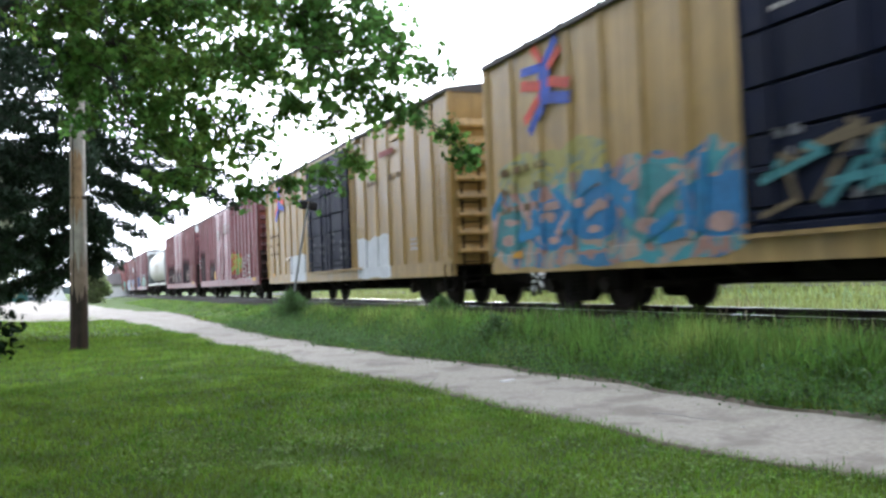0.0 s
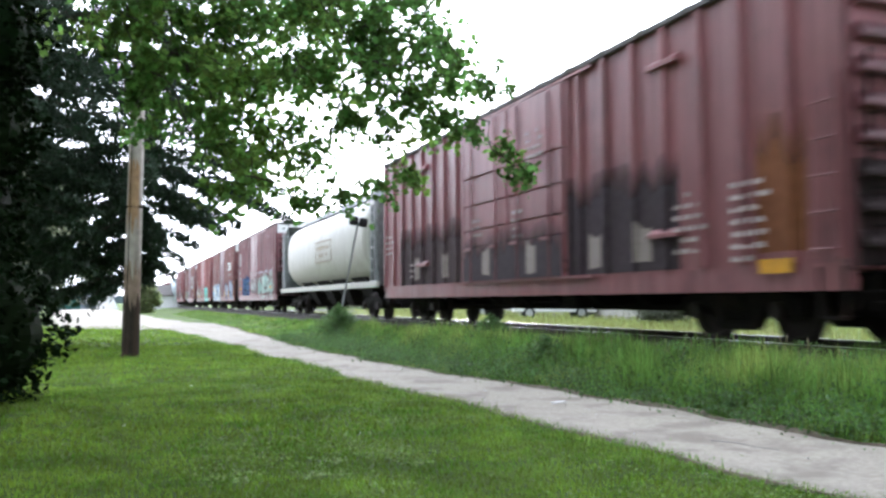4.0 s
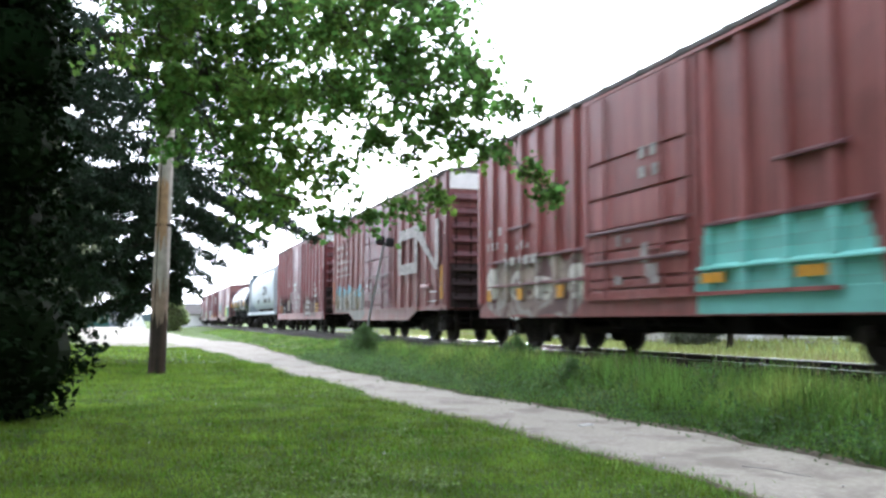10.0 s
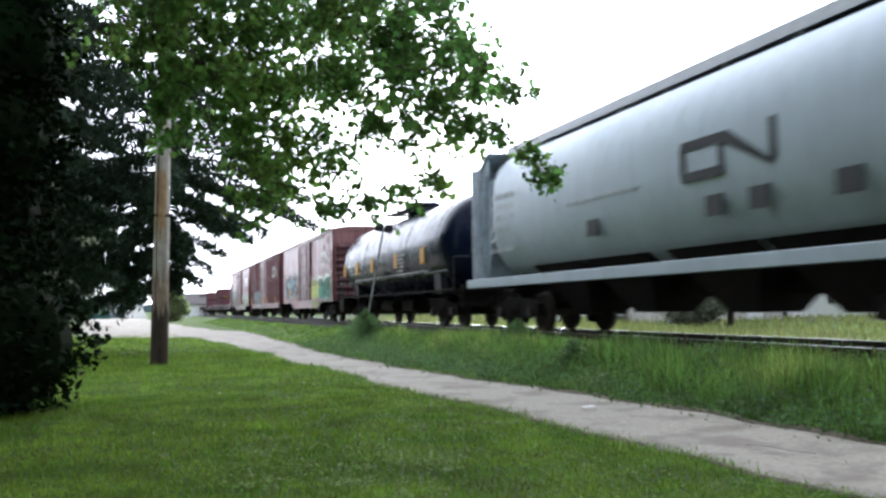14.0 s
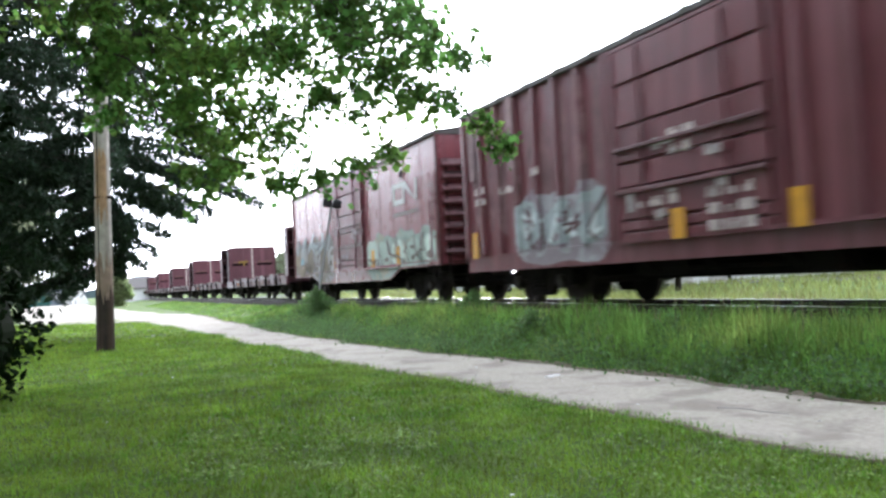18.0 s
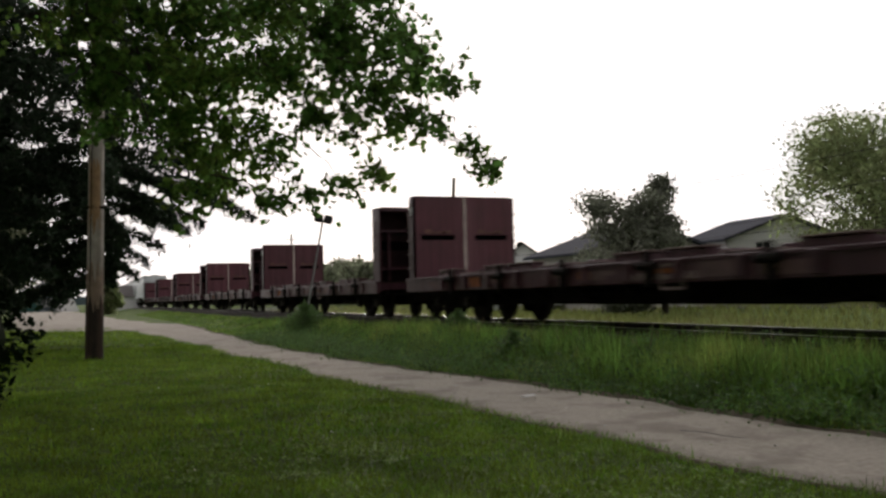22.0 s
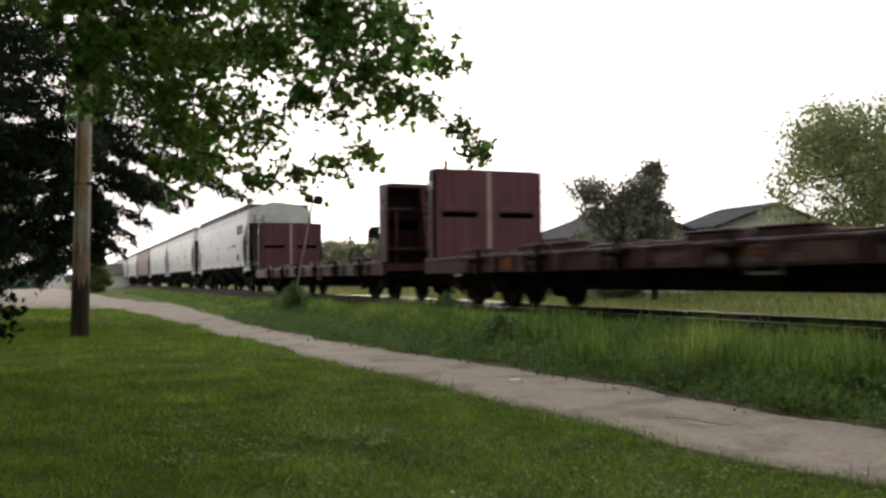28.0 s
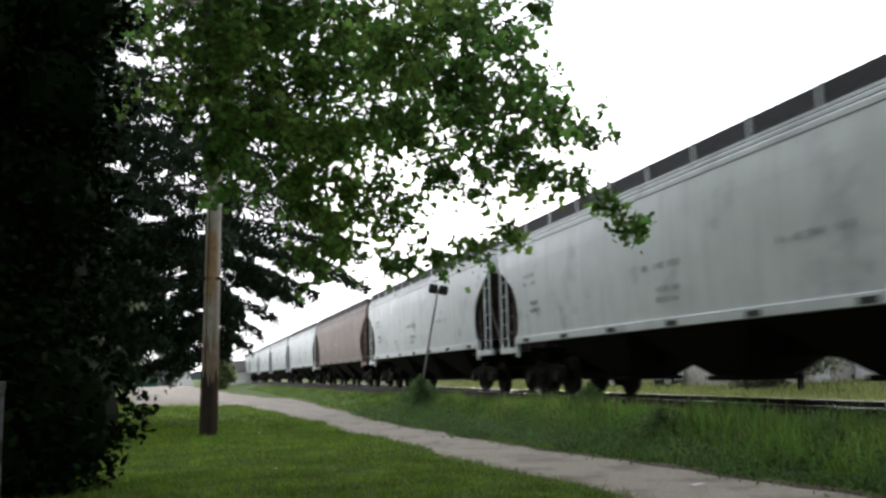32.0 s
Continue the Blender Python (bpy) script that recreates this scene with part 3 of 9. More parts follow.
def build_grass():
    rng = np.random.default_rng(11)
    vs, fs, k = [], [], 0
    for y0, y1, x0, x1, count, tall, wide in ((-14, 2.8, -12, 4.6, 30000, 0.05, 0.02), (4, 24, -14, -3.5, 16000, 0.06, 0.03), (2.8, 7, -3.6, 4.6, 76000, 0.032, 0.009), (7, 13, -3.4, 4.6, 54000, 0.038, 0.013), (13, 24, -4, 4.2, 40000, 0.055, 0.018), (24, 44, -4, 4.0, 18000, 0.06, 0.035)):
        x, y = rng.uniform(x0, x1, count), rng.uniform(y0, y1, count)
        near = np.array([path_near(b) for b in y])
        keep = x < near + rng.normal(-0.02, 0.10, count)
        x, y = x[keep], y[keep]
        v, f = blades(rng, x, y, tall * rng.gamma(5, 0.2, len(x)), wide * rng.uniform(0.7, 1.5, len(x)), 2 if 2 < y0 < 10 else 1, 1.1)
        vs.append(v), fs.append(f + k)
        k += len(v)
    tagged(new("lawn_grass", np_mesh("lawn_grass", np.concatenate(vs), np.concatenate(fs), M_GRASS)), "short mown green lawn grass with clover", "grass", kind="stuff")
    vs, fs, k = [], [], 0
    for y0, y1, count, wide in ((-30, 1.5, 14000, 0.03), (1.5, 9, 30000, 0.012), (9, 18, 30000, 0.016), (18, 34, 24000, 0.024), (34, 90, 16000, 0.05)):
        y = rng.uniform(y0, y1, count)
        far = np.array([path_far(b) for b in y])
        u = rng.beta(1.3, 1.0, count)
        x = far + 0.03 + (7.15 - far) * u
        patch = np.array([0.5 + 0.9 * noise.noise((a * 0.9, b * 0.45, 2)) for a, b in zip(x, y)])
        thin = np.array([noise.noise((a * 2.2, b * 1.3, 7)) for a, b in zip(x, y)])
        keep = rng.random(count) < np.clip(0.62 + 1.1 * thin, 0.12, 1)
        x, y, far, patch, thin = x[keep], y[keep], far[keep], patch[keep], thin[keep]
        count = len(x)
        verge = np.interp(y, [9, 13, 19, 40], [0.0, 0.45, 1.4, 1.8]) * (1 + 0.5 * thin)
        tall = (0.8 + 0.5 * thin) * (0.09 + 0.56 * np.clip((x - far - verge) / 0.8, 0, 1) ** 0.8) * rng.uniform(0.35, 1.15, count) * np.clip(0.70 + 0.6 * patch, 0.35, 1.35)
        tall = tall * np.interp(x, [6.0, 6.6, 6.95, 7.15], [1.0, 0.85, 0.5, 0.3]) * np.interp(y, [16, 30, 60], [1.0, 0.85, 0.7])
        tall = np.minimum(tall, np.interp(x, [5.0, 6.0, 6.6, 7.15], [0.72, 0.66, 0.52, 0.30]) * rng.uniform(0.6, 1.1, count))
        v, f = blades(rng, x, y, tall, wide * rng.uniform(0.6, 1.5, count), 3 if y0 < 10 else 2, 0.65)
        vs.append(v), fs.append(f + k)
        k += len(v)
    tagged(new("tall_grass", np_mesh("tall_grass", np.concatenate(vs), np.concatenate(fs), M_WEED)), "tall uncut green grass on the railway bank", "grass", kind="stuff")
    vs, fs, k = [], [], 0
    for x0, x1, y0, y1, count, tall, wide in ((10.9, 20, 2, 60, 16000, 0.28, 0.03), (20, 48, 5, 90, 16000, 0.3, 0.07)):
        x, y = rng.uniform(x0, x1, count), rng.uniform(y0, y1, count)
        v, f = blades(rng, x, y, tall * rng.uniform(0.4, 1.3, count), wide * rng.uniform(0.7, 1.3, count), 2, 0.5)
        vs.append(v), fs.append(f + k)
        k += len(v)
    tagged(new("field_grass", np_mesh("field_grass", np.concatenate(vs), np.concatenate(fs), M_FIELD)), "rough green grass beyond the track", "grass", kind="stuff")
    # stalks with brown seed heads near the rail
    n = 260
    x, y = rng.uniform(6.0, 7.3, n), rng.uniform(2.5, 20, n)
    z = np.array([height(a, b) for a, b in zip(x, y)])
    top = z + rng.uniform(0.22, 0.42, n)
    pv = [(-0.5, 0, 0), (0.5, 0, 0), (0, 0.5, 0.2), (0, -0.5, 0.2), (0.12, 0, 3.5), (0, 0.1, -12)]
    pf = [(0, 2, 4), (2, 1, 4), (1, 3, 4), (3, 0, 4), (0, 3, 5), (1, 2, 5)]
    v, f = scatter(pv, pf, np.stack([x, y, top], -1), rng.uniform(0.009, 0.018, n), random_turns(rng, n, 0.25))
    tagged(new("seed_heads", np_mesh("seed_heads", v, f, M_SEED)), "brown grass seed heads beside the rail", "grass", kind="stuff")
    # broad-leaved weeds along the edge of the path
    pv = [(0, 0, 0), (0.35, 0.5, 0.10), (0, 1.2, -0.10), (-0.35, 0.5, 0.10)]
    pf = [(0, 1, 2), (0, 2, 3)]
    P, S = [], []
    for i in range(760):
        cy = rng.uniform(3, 26)
        cx = path_far(cy) + (abs(rng.normal(0.0, 0.28)) if i % 2 else rng.uniform(0.1, 1.7))
        cx = min(cx, 6.6)
        h, r, q = rng.uniform(0.06, 0.22) + 0.30 * min(1.0, (cx - path_far(cy)) / 0.7) * rng.uniform(0.4, 1), rng.uniform(0.07, 0.20), int(rng.integers(24, 70))
        P.append(np.stack([rng.normal(cx, r, q), rng.normal(cy, r, q), height(cx, cy) + rng.uniform(0.02, h, q)], -1))
        S.append(rng.uniform(0.020, 0.048, q))
    for cx, cy, r, h, q in ((5.75, 24.9, 0.75, 0.95, 3600), (6.35, 27.3, 0.75, 0.8, 1800), (6.5, 15.6, 0.6, 0.62, 1500), (5.8, 11.9, 0.55, 0.50, 1100), (5.9, 8.6, 0.5, 0.36, 540)):
        a, d = rng.uniform(0, 2 * np.pi, q), np.abs(rng.normal(0, 0.5, q)) * r
        P.append(np.stack([cx + d * np.cos(a), cy + d * np.sin(a), height(cx, cy) + np.clip(1 - d / r / 1.6, 0.1, 1) * h * rng.uniform(0.1, 1, q)], -1))
        S.append(rng.uniform(0.03, 0.075, q))
    P, S = np.concatenate(P), np.concatenate(S)
    v, f = scatter(pv, pf, P, S, random_turns(rng, len(P), 0.7, 0.5))
    tagged(new("broad_weeds", np_mesh("broad_weeds", v, f, M_WEEDLEAF)), "low broad-leaved weeds along the path's edge", "weeds", kind="stuff")
    # clover patches in the lawn
    pv = [(0, 0, 0), (0.5, 0.3, 0.05), (0.55, 0.8, 0.02), (0, 1.0, 0.05), (-0.55, 0.8, 0.02), (-0.5, 0.3, 0.05)]
    pf = [(0, 1, 2), (0, 2, 3), (0, 3, 4), (0, 4, 5)]
    P, S = [], []
    for i in range(150):
        cy = 3.2 + 13 * rng.random() ** 1.4
        cx = rng.uniform(-1.8, path_near(cy) - 0.2)
        r, q = rng.uniform(0.05, 0.24), int(rng.integers(30, 110))
        px, py = rng.normal(cx, r, q), rng.normal(cy, r * 1.2, q)
        P.append(np.stack([px, py, np.array([height(a, b) for a, b in zip(px, py)]) + rng.uniform(0.020, 0.045, q)], -1))
        S.append(rng.uniform(0.010, 0.022, q))
    P, S = np.concatenate(P), np.concatenate(S)
    v, f = scatter(pv, pf, P, S, random_turns(rng, len(P), 0.45))
    tagged(new("clover", np_mesh("clover", v, f, mat("clover_leaf", (0.15, 0.235, 0.050), 0.6, var=0.3, scale=3, island=True, rnd=0.35, bump=0, translucent=0.35))), "pale green clover patches in the lawn", "clover", kind="stuff")
    # loose grass that overhangs both edges of the path
    n = 26000
    y = 2.6 + 34 * rng.random(n) ** 1.35
    side = rng.random(n) < 0.5
    x = np.array([path_near(b) - 0.03 + d if k else path_far(b) + 0.05 + abs(d) * 1.4 for b, k, d in zip(y, side, rng.normal(0, 0.085, n) * (0.6 + 0.8 * np.abs(np.sin(y * 2.1 + np.sin(y * 5)))))])
    v, f = blades(rng, x, y, np.where(side, 0.036, 0.085) * rng.gamma(4, 0.25, n), np.interp(y, [3, 12, 36], [0.007, 0.012, 0.03]) * rng.uniform(0.7, 1.4, n), 2, 1.0)
    tagged(new("edge_grass", np_mesh("edge_grass", v, f, M_WEED)), "loose uncut grass along the path's edges", "grass", kind="stuff")
    # small pale flowers on the lawn
    n = 9
    x, y = rng.uniform(-1.5, 4.2, n), rng.uniform(4, 12, n)
    pv = [(math.cos(i * 1.047) * 1.0, math.sin(i * 1.047) * 1.0, 0.15) for i in range(6)] + [(0, 0, 0)]
    v, f = scatter(pv, [(i, (i + 1) % 6, 6) for i in range(6)], np.stack([x, y, np.full(n, 0.06)], -1), rng.uniform(0.008, 0.018, n), random_turns(rng, n, 0.4))
    tagged(new("lawn_flowers", np_mesh("lawn_flowers", v, f, M_WHITE)), "tiny white clover flowers in the lawn", "flowers", kind="stuff")

# ---------------------------------------------------------------- rolling stock
TRAIN = []      # (thing, place along the train)
WHEELS = []     # (wheelset, truck's place along the train)
WHEEL_R = 0.43


def truck_meshes():
    def frame_side():
        o = [(-1.25, 0.36), (-1.25, 0.62), (-0.95, 0.66), (-0.55, 0.74), (0.55, 0.74), (0.95, 0.66), (1.25, 0.62), (1.25, 0.36), (1.02, 0.34), (0.98, 0.50), (0.62, 0.50),
             (0.42, 0.22), (0.34, 0.17), (-0.34, 0.17), (-0.42, 0.22), (-0.62, 0.50), (-0.98, 0.50), (-1.02, 0.34)]
        mb = MB().prism(o, "x", -0.07, 0.07)
        for k in (-0.17, 0, 0.17):
            for j in range(4):
                mb.tube((-0.075, k, 0.26 + j * 0.07), (-0.075, k, 0.30 + j * 0.07), 0.065, seg=8)
        return mb.mesh("side_frame", M_UNDER)

    def wheelset():
        mb = MB().tube((-0.98, 0, 0), (0.98, 0, 0), 0.08, seg=8)
        for s in (-1, 1):
            prof = [(0.68, 0.46), (0.70, 0.47), (0.715, WHEEL_R + 0.004), (0.81, WHEEL_R), (0.815, 0.36), (0.77, 0.33), (0.76, 0.15), (0.80, 0.11), (0.66, 0.11), (0.70, 0.33), (0.68, 0.36)]
            mb.rings([[(s * a, math.cos(2 * math.pi * i / 24) * r, math.sin(2 * math.pi * i / 24) * r) for a, r in prof] for i in range(24)] +
                     [[(s * a, r, 0.0) for a, r in prof]], closed=True, caps=False)
        return mb.mesh("wheelset", M_WHEEL, True)
    shared("side_frame", frame_side)
    shared("wheelset", wheelset)
    shared("bolster", lambda: MB().box(-1.1, 1.1, -0.2, 0.2, 0.42, 0.66, 0.03).box(-0.18, 0.18, -0.18, 0.18, 0.66, 0.80, 0.02).mesh("bolster", M_UNDER))
    shared("bearing_cap", lambda: MB().tube((-0.06, 0, 0), (0.06, 0, 0), 0.12, 0.13, 10).mesh("bearing_cap", M_WHEEL))
    shared("coupler", lambda: MB().box(-0.09, 0.09, -0.85, 0.1, 0.78, 0.95, 0.02).box(-0.16, 0.14, -1.06, -0.80, 0.70, 1.02, 0.05).box(-0.20, 0.20, -0.12, 0.02, 0.62, 1.08, 0.02).tube((0.28, -0.1, 0.9), (0.2, -0.9, 0.42), 0.025).mesh("coupler", M_UNDER))


def add_trucks(car, at, s_mid):
    for yt in at:
        tk = new("truck")
        tk.parent = car
        tk.matrix_basis = pose(0, yt, 0)
        part("bolster", SHARED["bolster"], None, tk)
        for sx in (-1, 1):
            part("side_frame", SHARED["side_frame"], None, tk, m=pose(sx * 1.0, 0, 0, 0, 0, 0 if sx < 0 else 180))
        for yw in (-0.88, 0.88):
            w = part("wheelset", SHARED["wheelset"], None, tk, m=pose(0, yw, WHEEL_R))
            WHEELS.append((w, yw, s_mid + yt))
            part("bearing_cap", SHARED["bearing_cap"], None, tk, m=pose(-1.09, yw, WHEEL_R))


def draft_sill_mesh():
    """The deep sill behind a coupler, its tail running in to the bolster."""
    return MB().prism([(0.06, 0.86), (0.06, 0.50), (0.35, 0.36), (1.15, 0.36), (1.7, 0.52), (2.4, 0.56), (2.4, 0.86)], "x", -0.34, 0.34)


def air_hose_mesh():
    return MB().tube((0.45, 0.05, 0.62), (0.47, -0.12, 0.40), 0.026).tube((0.47, -0.12, 0.40), (0.40, -0.34, 0.24), 0.026).tube((0.40, -0.34, 0.24), (0.30, -0.46, 0.24), 0.036).tube((-1.3, 0.03, 0.66), (0.2, 0.03, 0.70), 0.016).tube((-1.3, 0.03, 0.66), (-1.42, 0.03, 0.46), 0.016)


def add_couplers(car, half):
    if "draft_sill" not in SHARED:
        SHARED["draft_sill"] = draft_sill_mesh().mesh("draft_sill", M_UNDER)
        SHARED["air_hose"] = air_hose_mesh().mesh("air_hose", M_UNDER)
    for y, turn in ((-half, 0), (half, 180)):
        part("draft_sill", SHARED["draft_sill"], None, car, m=pose(0, y, 0, 0, 0, turn))
        part("air_hose", SHARED["air_hose"], None, car, m=pose(0, y, 0, 0, 0, turn))
    part("coupler", SHARED["coupler"], None, car, m=pose(0, -half, 0))
    part("coupler", SHARED["coupler"], None, car, m=pose(0, half, 0, 0, 0, 180))


def underframe(car, L, ztop=0.95):
    mb = MB().box(-0.17, 0.17, -L / 2, L / 2, 0.60, ztop, 0.02)
    for y in np.arange(-L / 2 + 1, L / 2 - 0.5, 1.6):
        mb.box(-1.38, 1.38, y - 0.05, y + 0.05, 0.78, ztop - 0.01)
    part("underframe", mb, M_UNDER, car)
    q = L / 2 - 4.3
    part("belly_sill", MB().prism([(-q, 0.60), (-q + 0.7, 0.40), (q - 0.7, 0.40), (q, 0.60)], "x", -0.24, 0.24), M_UNDER, car)
    for y in np.arange(-q + 0.6, q, 1.55):
        part("cross_bearer", MB().prism([(-1.36, 0.80), (1.36, 0.80), (0.9, 0.50), (-0.9, 0.50)], "y", y - 0.07, y + 0.07), M_UNDER, car)
    part("brake_valve", MB().box(-1.05, -0.65, -2.1, -1.5, 0.42, 0.74, 0.04).tube((-0.85, -1.5, 0.55), (-0.85, 1.0, 0.55), 0.03), M_UNDER, car)
    part("air_reservoir", MB().tube((-0.75, 1.0, 0.62), (-0.75, 2.3, 0.62), 0.17, seg=12), M_UNDER, car, smooth=True)
    part("brake_cylinder", MB().tube((0.6, -0.8, 0.62), (0.6, -0.1, 0.62), 0.16, seg=12).tube((0.6, -0.1, 0.62), (0.6, 1.6, 0.62), 0.03), M_UNDER, car, smooth=True)
    part("brake_rigging", MB().tube((-0.35, -L / 2 + 3.2, 0.50), (-0.35, L / 2 - 3.2, 0.50), 0.022).tube((-0.9, -L / 2 + 1, 0.70), (-0.9, L / 2 - 1, 0.70), 0.028), M_UNDER, car)


def side_rib_mesh(z0, z1, w, d):
    """A hat-shaped post; its origin is on the side sheet, outwards is -x."""
    o = [(0.0, -w), (0.0, w), (-d, w * 0.62), (-d, -w * 0.62)]
    return MB().prism([(a, b) for a, b in o], "z", z0, z1)


def painted(car, y0, y1, z0, ztop, material, ribs, rib_w, rib_d, label, rag=0.18, seed=1, x_side=-1.44, zb=None, name="graffiti", coat=0.006, soft=9):
    """A coat of spray paint that follows the sheet and the posts of a side; its upper edge is ragged."""
    ys = set(np.arange(y0, y1, 0.11)) | {y1}
    for r in ribs:
        for e in (-rib_w - 0.004, -rib_w * 0.62 - 0.004, rib_w * 0.62 + 0.004, rib_w + 0.004):
            if y0 < r + e < y1:
                ys.add(r + e)
    ys = sorted(ys)

    def depth(y):
        for r in ribs:
            a = abs(y - r)
            if a <= rib_w * 0.62 + 0.005:
                return rib_d
            if a < rib_w + 0.003:
                return rib_d * (rib_w - a) / (rib_w * 0.38) if a < rib_w else 0
        return 0.0
    rng = random.Random(seed)
    ph = [rng.uniform(0, 6.28) for _ in range(5)]
    v, f = [], []
    for y in ys:
        u = (y - y0) / (y1 - y0)
        end = max(0.0, min(1, min(u, 1 - u) * soft)) ** 0.5
        top = ztop + rag * (math.sin(y * 3.1 + ph[0]) * 0.5 + math.sin(y * 6.7 + ph[1]) * 0.35 + math.sin(y * 15 + ph[2]) * 0.15)
        low = (zb(y) if zb and z0 < 1.0 else z0) + (0.004 if zb or rag < 0.05 else rag * 0.2 * (math.sin(y * 4 + ph[3]) + 1))
        mid = (top + low) / 2
        k = 1.0 if soft >= 20 else 0.45 + 0.55 * end
        top, low = mid + (top - mid) * k, mid + (low - mid) * k
        x, xl = x_side - depth(y) - coat, x_side - 0.012 - coat
        if z0 < 1.0:
            v += [(xl, y, min(low, 1.012)), (xl, y, 1.012)]
        v += [(x, y, max(low, 1.022)), (x, y, max(top, 1.03))]
    m = 4 if z0 < 1.0 else 2
    for i in range(len(ys) - 1):
        for k in range(m - 1):
            f.append((m * i + k, m * i + m + k, m * i + m + 1 + k, m * i + 1 + k))
    return part(name, MB().add(v, f), material, car, label)


def graffiti(car, y0, y1, z0, z1, base, fills, n, seed, label, sheet, zb=None, inner=None):
    """Sprayed lettering: a ragged base coat, fat letters on it and small dark or pale counters in the letters."""
    rng = random.Random(seed)
    root = painted(car, y0, y1, z0, z1, base, label=label, rag=0.16, seed=seed, zb=zb, **sheet)
    w = (y1 - y0) / n
    lean = rng.uniform(-0.1, 0.1)
    for k in range(n):
        a, b = y0 + (k + 0.04 + lean * 0.3) * w, y0 + (k + 0.98) * w
        zt = z1 - rng.uniform(0.02, 0.28) * (z1 - z0)
        zl = max(1.03, z0 + rng.uniform(0.08, 0.26) * (z1 - z0))
        fill = fills[k % len(fills)]
        painted(car, a, b, zl, zt, fill, label="sprayed letter", rag=0.10, seed=seed * 7 + k, name="graffiti_letter", coat=0.010 + 0.001 * (k % 2), soft=3.2, **sheet)
        for q in range(rng.choice((1, 2, 2))):
            cy = a + (b - a) * rng.uniform(0.3, 0.65)
            cz = zl + (zt - zl) * (0.25 + 0.42 * q + rng.uniform(-0.06, 0.06))
            cw, ch = w * rng.uniform(0.10, 0.2), (zt - zl) * rng.uniform(0.08, 0.16)
            painted(car, cy - cw, cy + cw, cz - ch, cz + ch, inner or base, label="letter's counter", rag=0.05, seed=seed * 11 + k + q, name="graffiti_counter", coat=0.015, soft=2.2, **sheet)
    return root


def scrawl(car, y0, y1, z0, z1, material, n, seed, face, width=0.06, label="thin sprayed strokes"):
    """Quick sprayed strokes: bent ribbons side by side."""
    rng = random.Random(seed)
    w = (y1 - y0) / n
    for k in range(n):
        pts, y = [], y0 + k * w
        for q in range(rng.choice((3, 4, 5))):
            pts.append((y + rng.uniform(-0.3, 1.3) * w, rng.uniform(z0, z1)))
        mb = MB()
        for (ya, za), (yb, zb_) in zip(pts, pts[1:]):
            ln = max(0.02, math.hypot(yb - ya, zb_ - za))
            ny, nz = -(zb_ - za) / ln * width / 2, (yb - ya) / ln * width / 2
            ey, ez = (yb - ya) / ln * width * 0.4, (zb_ - za) / ln * width * 0.4
            ya, za, yb, zb_ = ya - ey, za - ez, yb + ey, zb_ + ez
            d = 0.001 * rng.random()
            mb.prism([(ya - ny, za - nz), (ya + ny, za + nz), (yb + ny, zb_ + nz), (yb - ny, zb_ - nz)], "x", face - 0.010 - d, face - 0.002)
        part("spray_stroke", mb, material, car, label)


def stops(car, mid, places, material, x_side, ribs_d):
    """Short shelf-like brackets between the posts; places: s, height, width."""
    for s, z, w in places:
        y = s - mid
        part("door_stop", MB().prism([(x_side, z - 0.05), (x_side, z + 0.09), (x_side - ribs_d - 0.02, z + 0.01), (x_side - ribs_d - 0.02, z - 0.05)], "y", y - w / 2, y + w / 2), material, car)


def bars(car, y, z, cols, rows, w, h, gap, material, x_side, name="lettering", label="rows of worn stencilled lettering", seed=0):
    """Writing that cannot be read: rows of short bars. y grows towards the rear; the writing runs towards the front."""
    rng = random.Random(seed + int(y * 10))
    mb = MB()
    for j in range(rows):
        yy = y
        for i in range(cols):
            ww = w * rng.uniform(0.6, 1.25)
            if rng.random() < 0.88:
                q, g = yy, max(0.035, h * 0.55)
                while q - g > yy - ww:
                    if rng.random() < 0.94:
                        cut = h * rng.choice((0, 0, 0, 0, 0.35))
                        mb.box(x_side - 0.004, x_side + 0.002, q - g * 0.88, q, z - j * (h + gap) - h, z - j * (h + gap) - cut)
                    q -= g
            yy -= ww + gap * 0.7
    ob = part(name, mb, material, car, label)
    ob["kind"] = "stuff"
    return ob


def road_emblem(car, yb, yf, z0, z1, material, x_side, d=0.012):
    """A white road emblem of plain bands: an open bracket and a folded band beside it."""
    w, hgt = yb - yf, z1 - z0
    t = hgt * 0.235
    mb = MB()
    a0, a1 = yb, yb - w * 0.46
    X0, X1 = x_side - d, x_side + 0.0
    def slab(pts):
        mb.prism(pts, "x", X0, X1)
    slab([(a0, z0 + t * 0.8), (a0, z1 - t * 0.8), (a0 - t * 0.35, z1), (a0 - t * 1.05, z1), (a0 - t * 1.05, z0), (a0 - t * 0.35, z0)])
    slab([(a0 - t * 1.05, z1), (a1 - t * 0.1, z1), (a1 - t * 0.1, z1 - t), (a0 - t * 1.05, z1 - t)])
    slab([(a0 - t * 1.05, z0 + t), (a1 - t * 0.4, z0 + t), (a1 - t * 0.4, z0), (a0 - t * 1.05, z0)])
    slab([(a1 + t * 0.35, z0), (a1 - t * 0.55, z0), (a1 - t * 0.55, z1), (a1 + t * 0.35, z1)])
    b0, b1 = a1 - t * 0.55, yf
    slab([(b0, z1), (b0 - t * 0.75, z1), (b1 + t * 0.95, z0), (b1 + t * 0.2, z0), (b1 + t * 0.9, z0 + t * 0.4), (b0, z1 - t * 1.2)])
    slab([(b1 + t * 0.95, z0), (b1, z0 + t * 0.5), (b1, z1), (b1 + t * 0.95, z1)])
    return part("road_emblem", mb, material, car, "white painted emblem of bent bands")


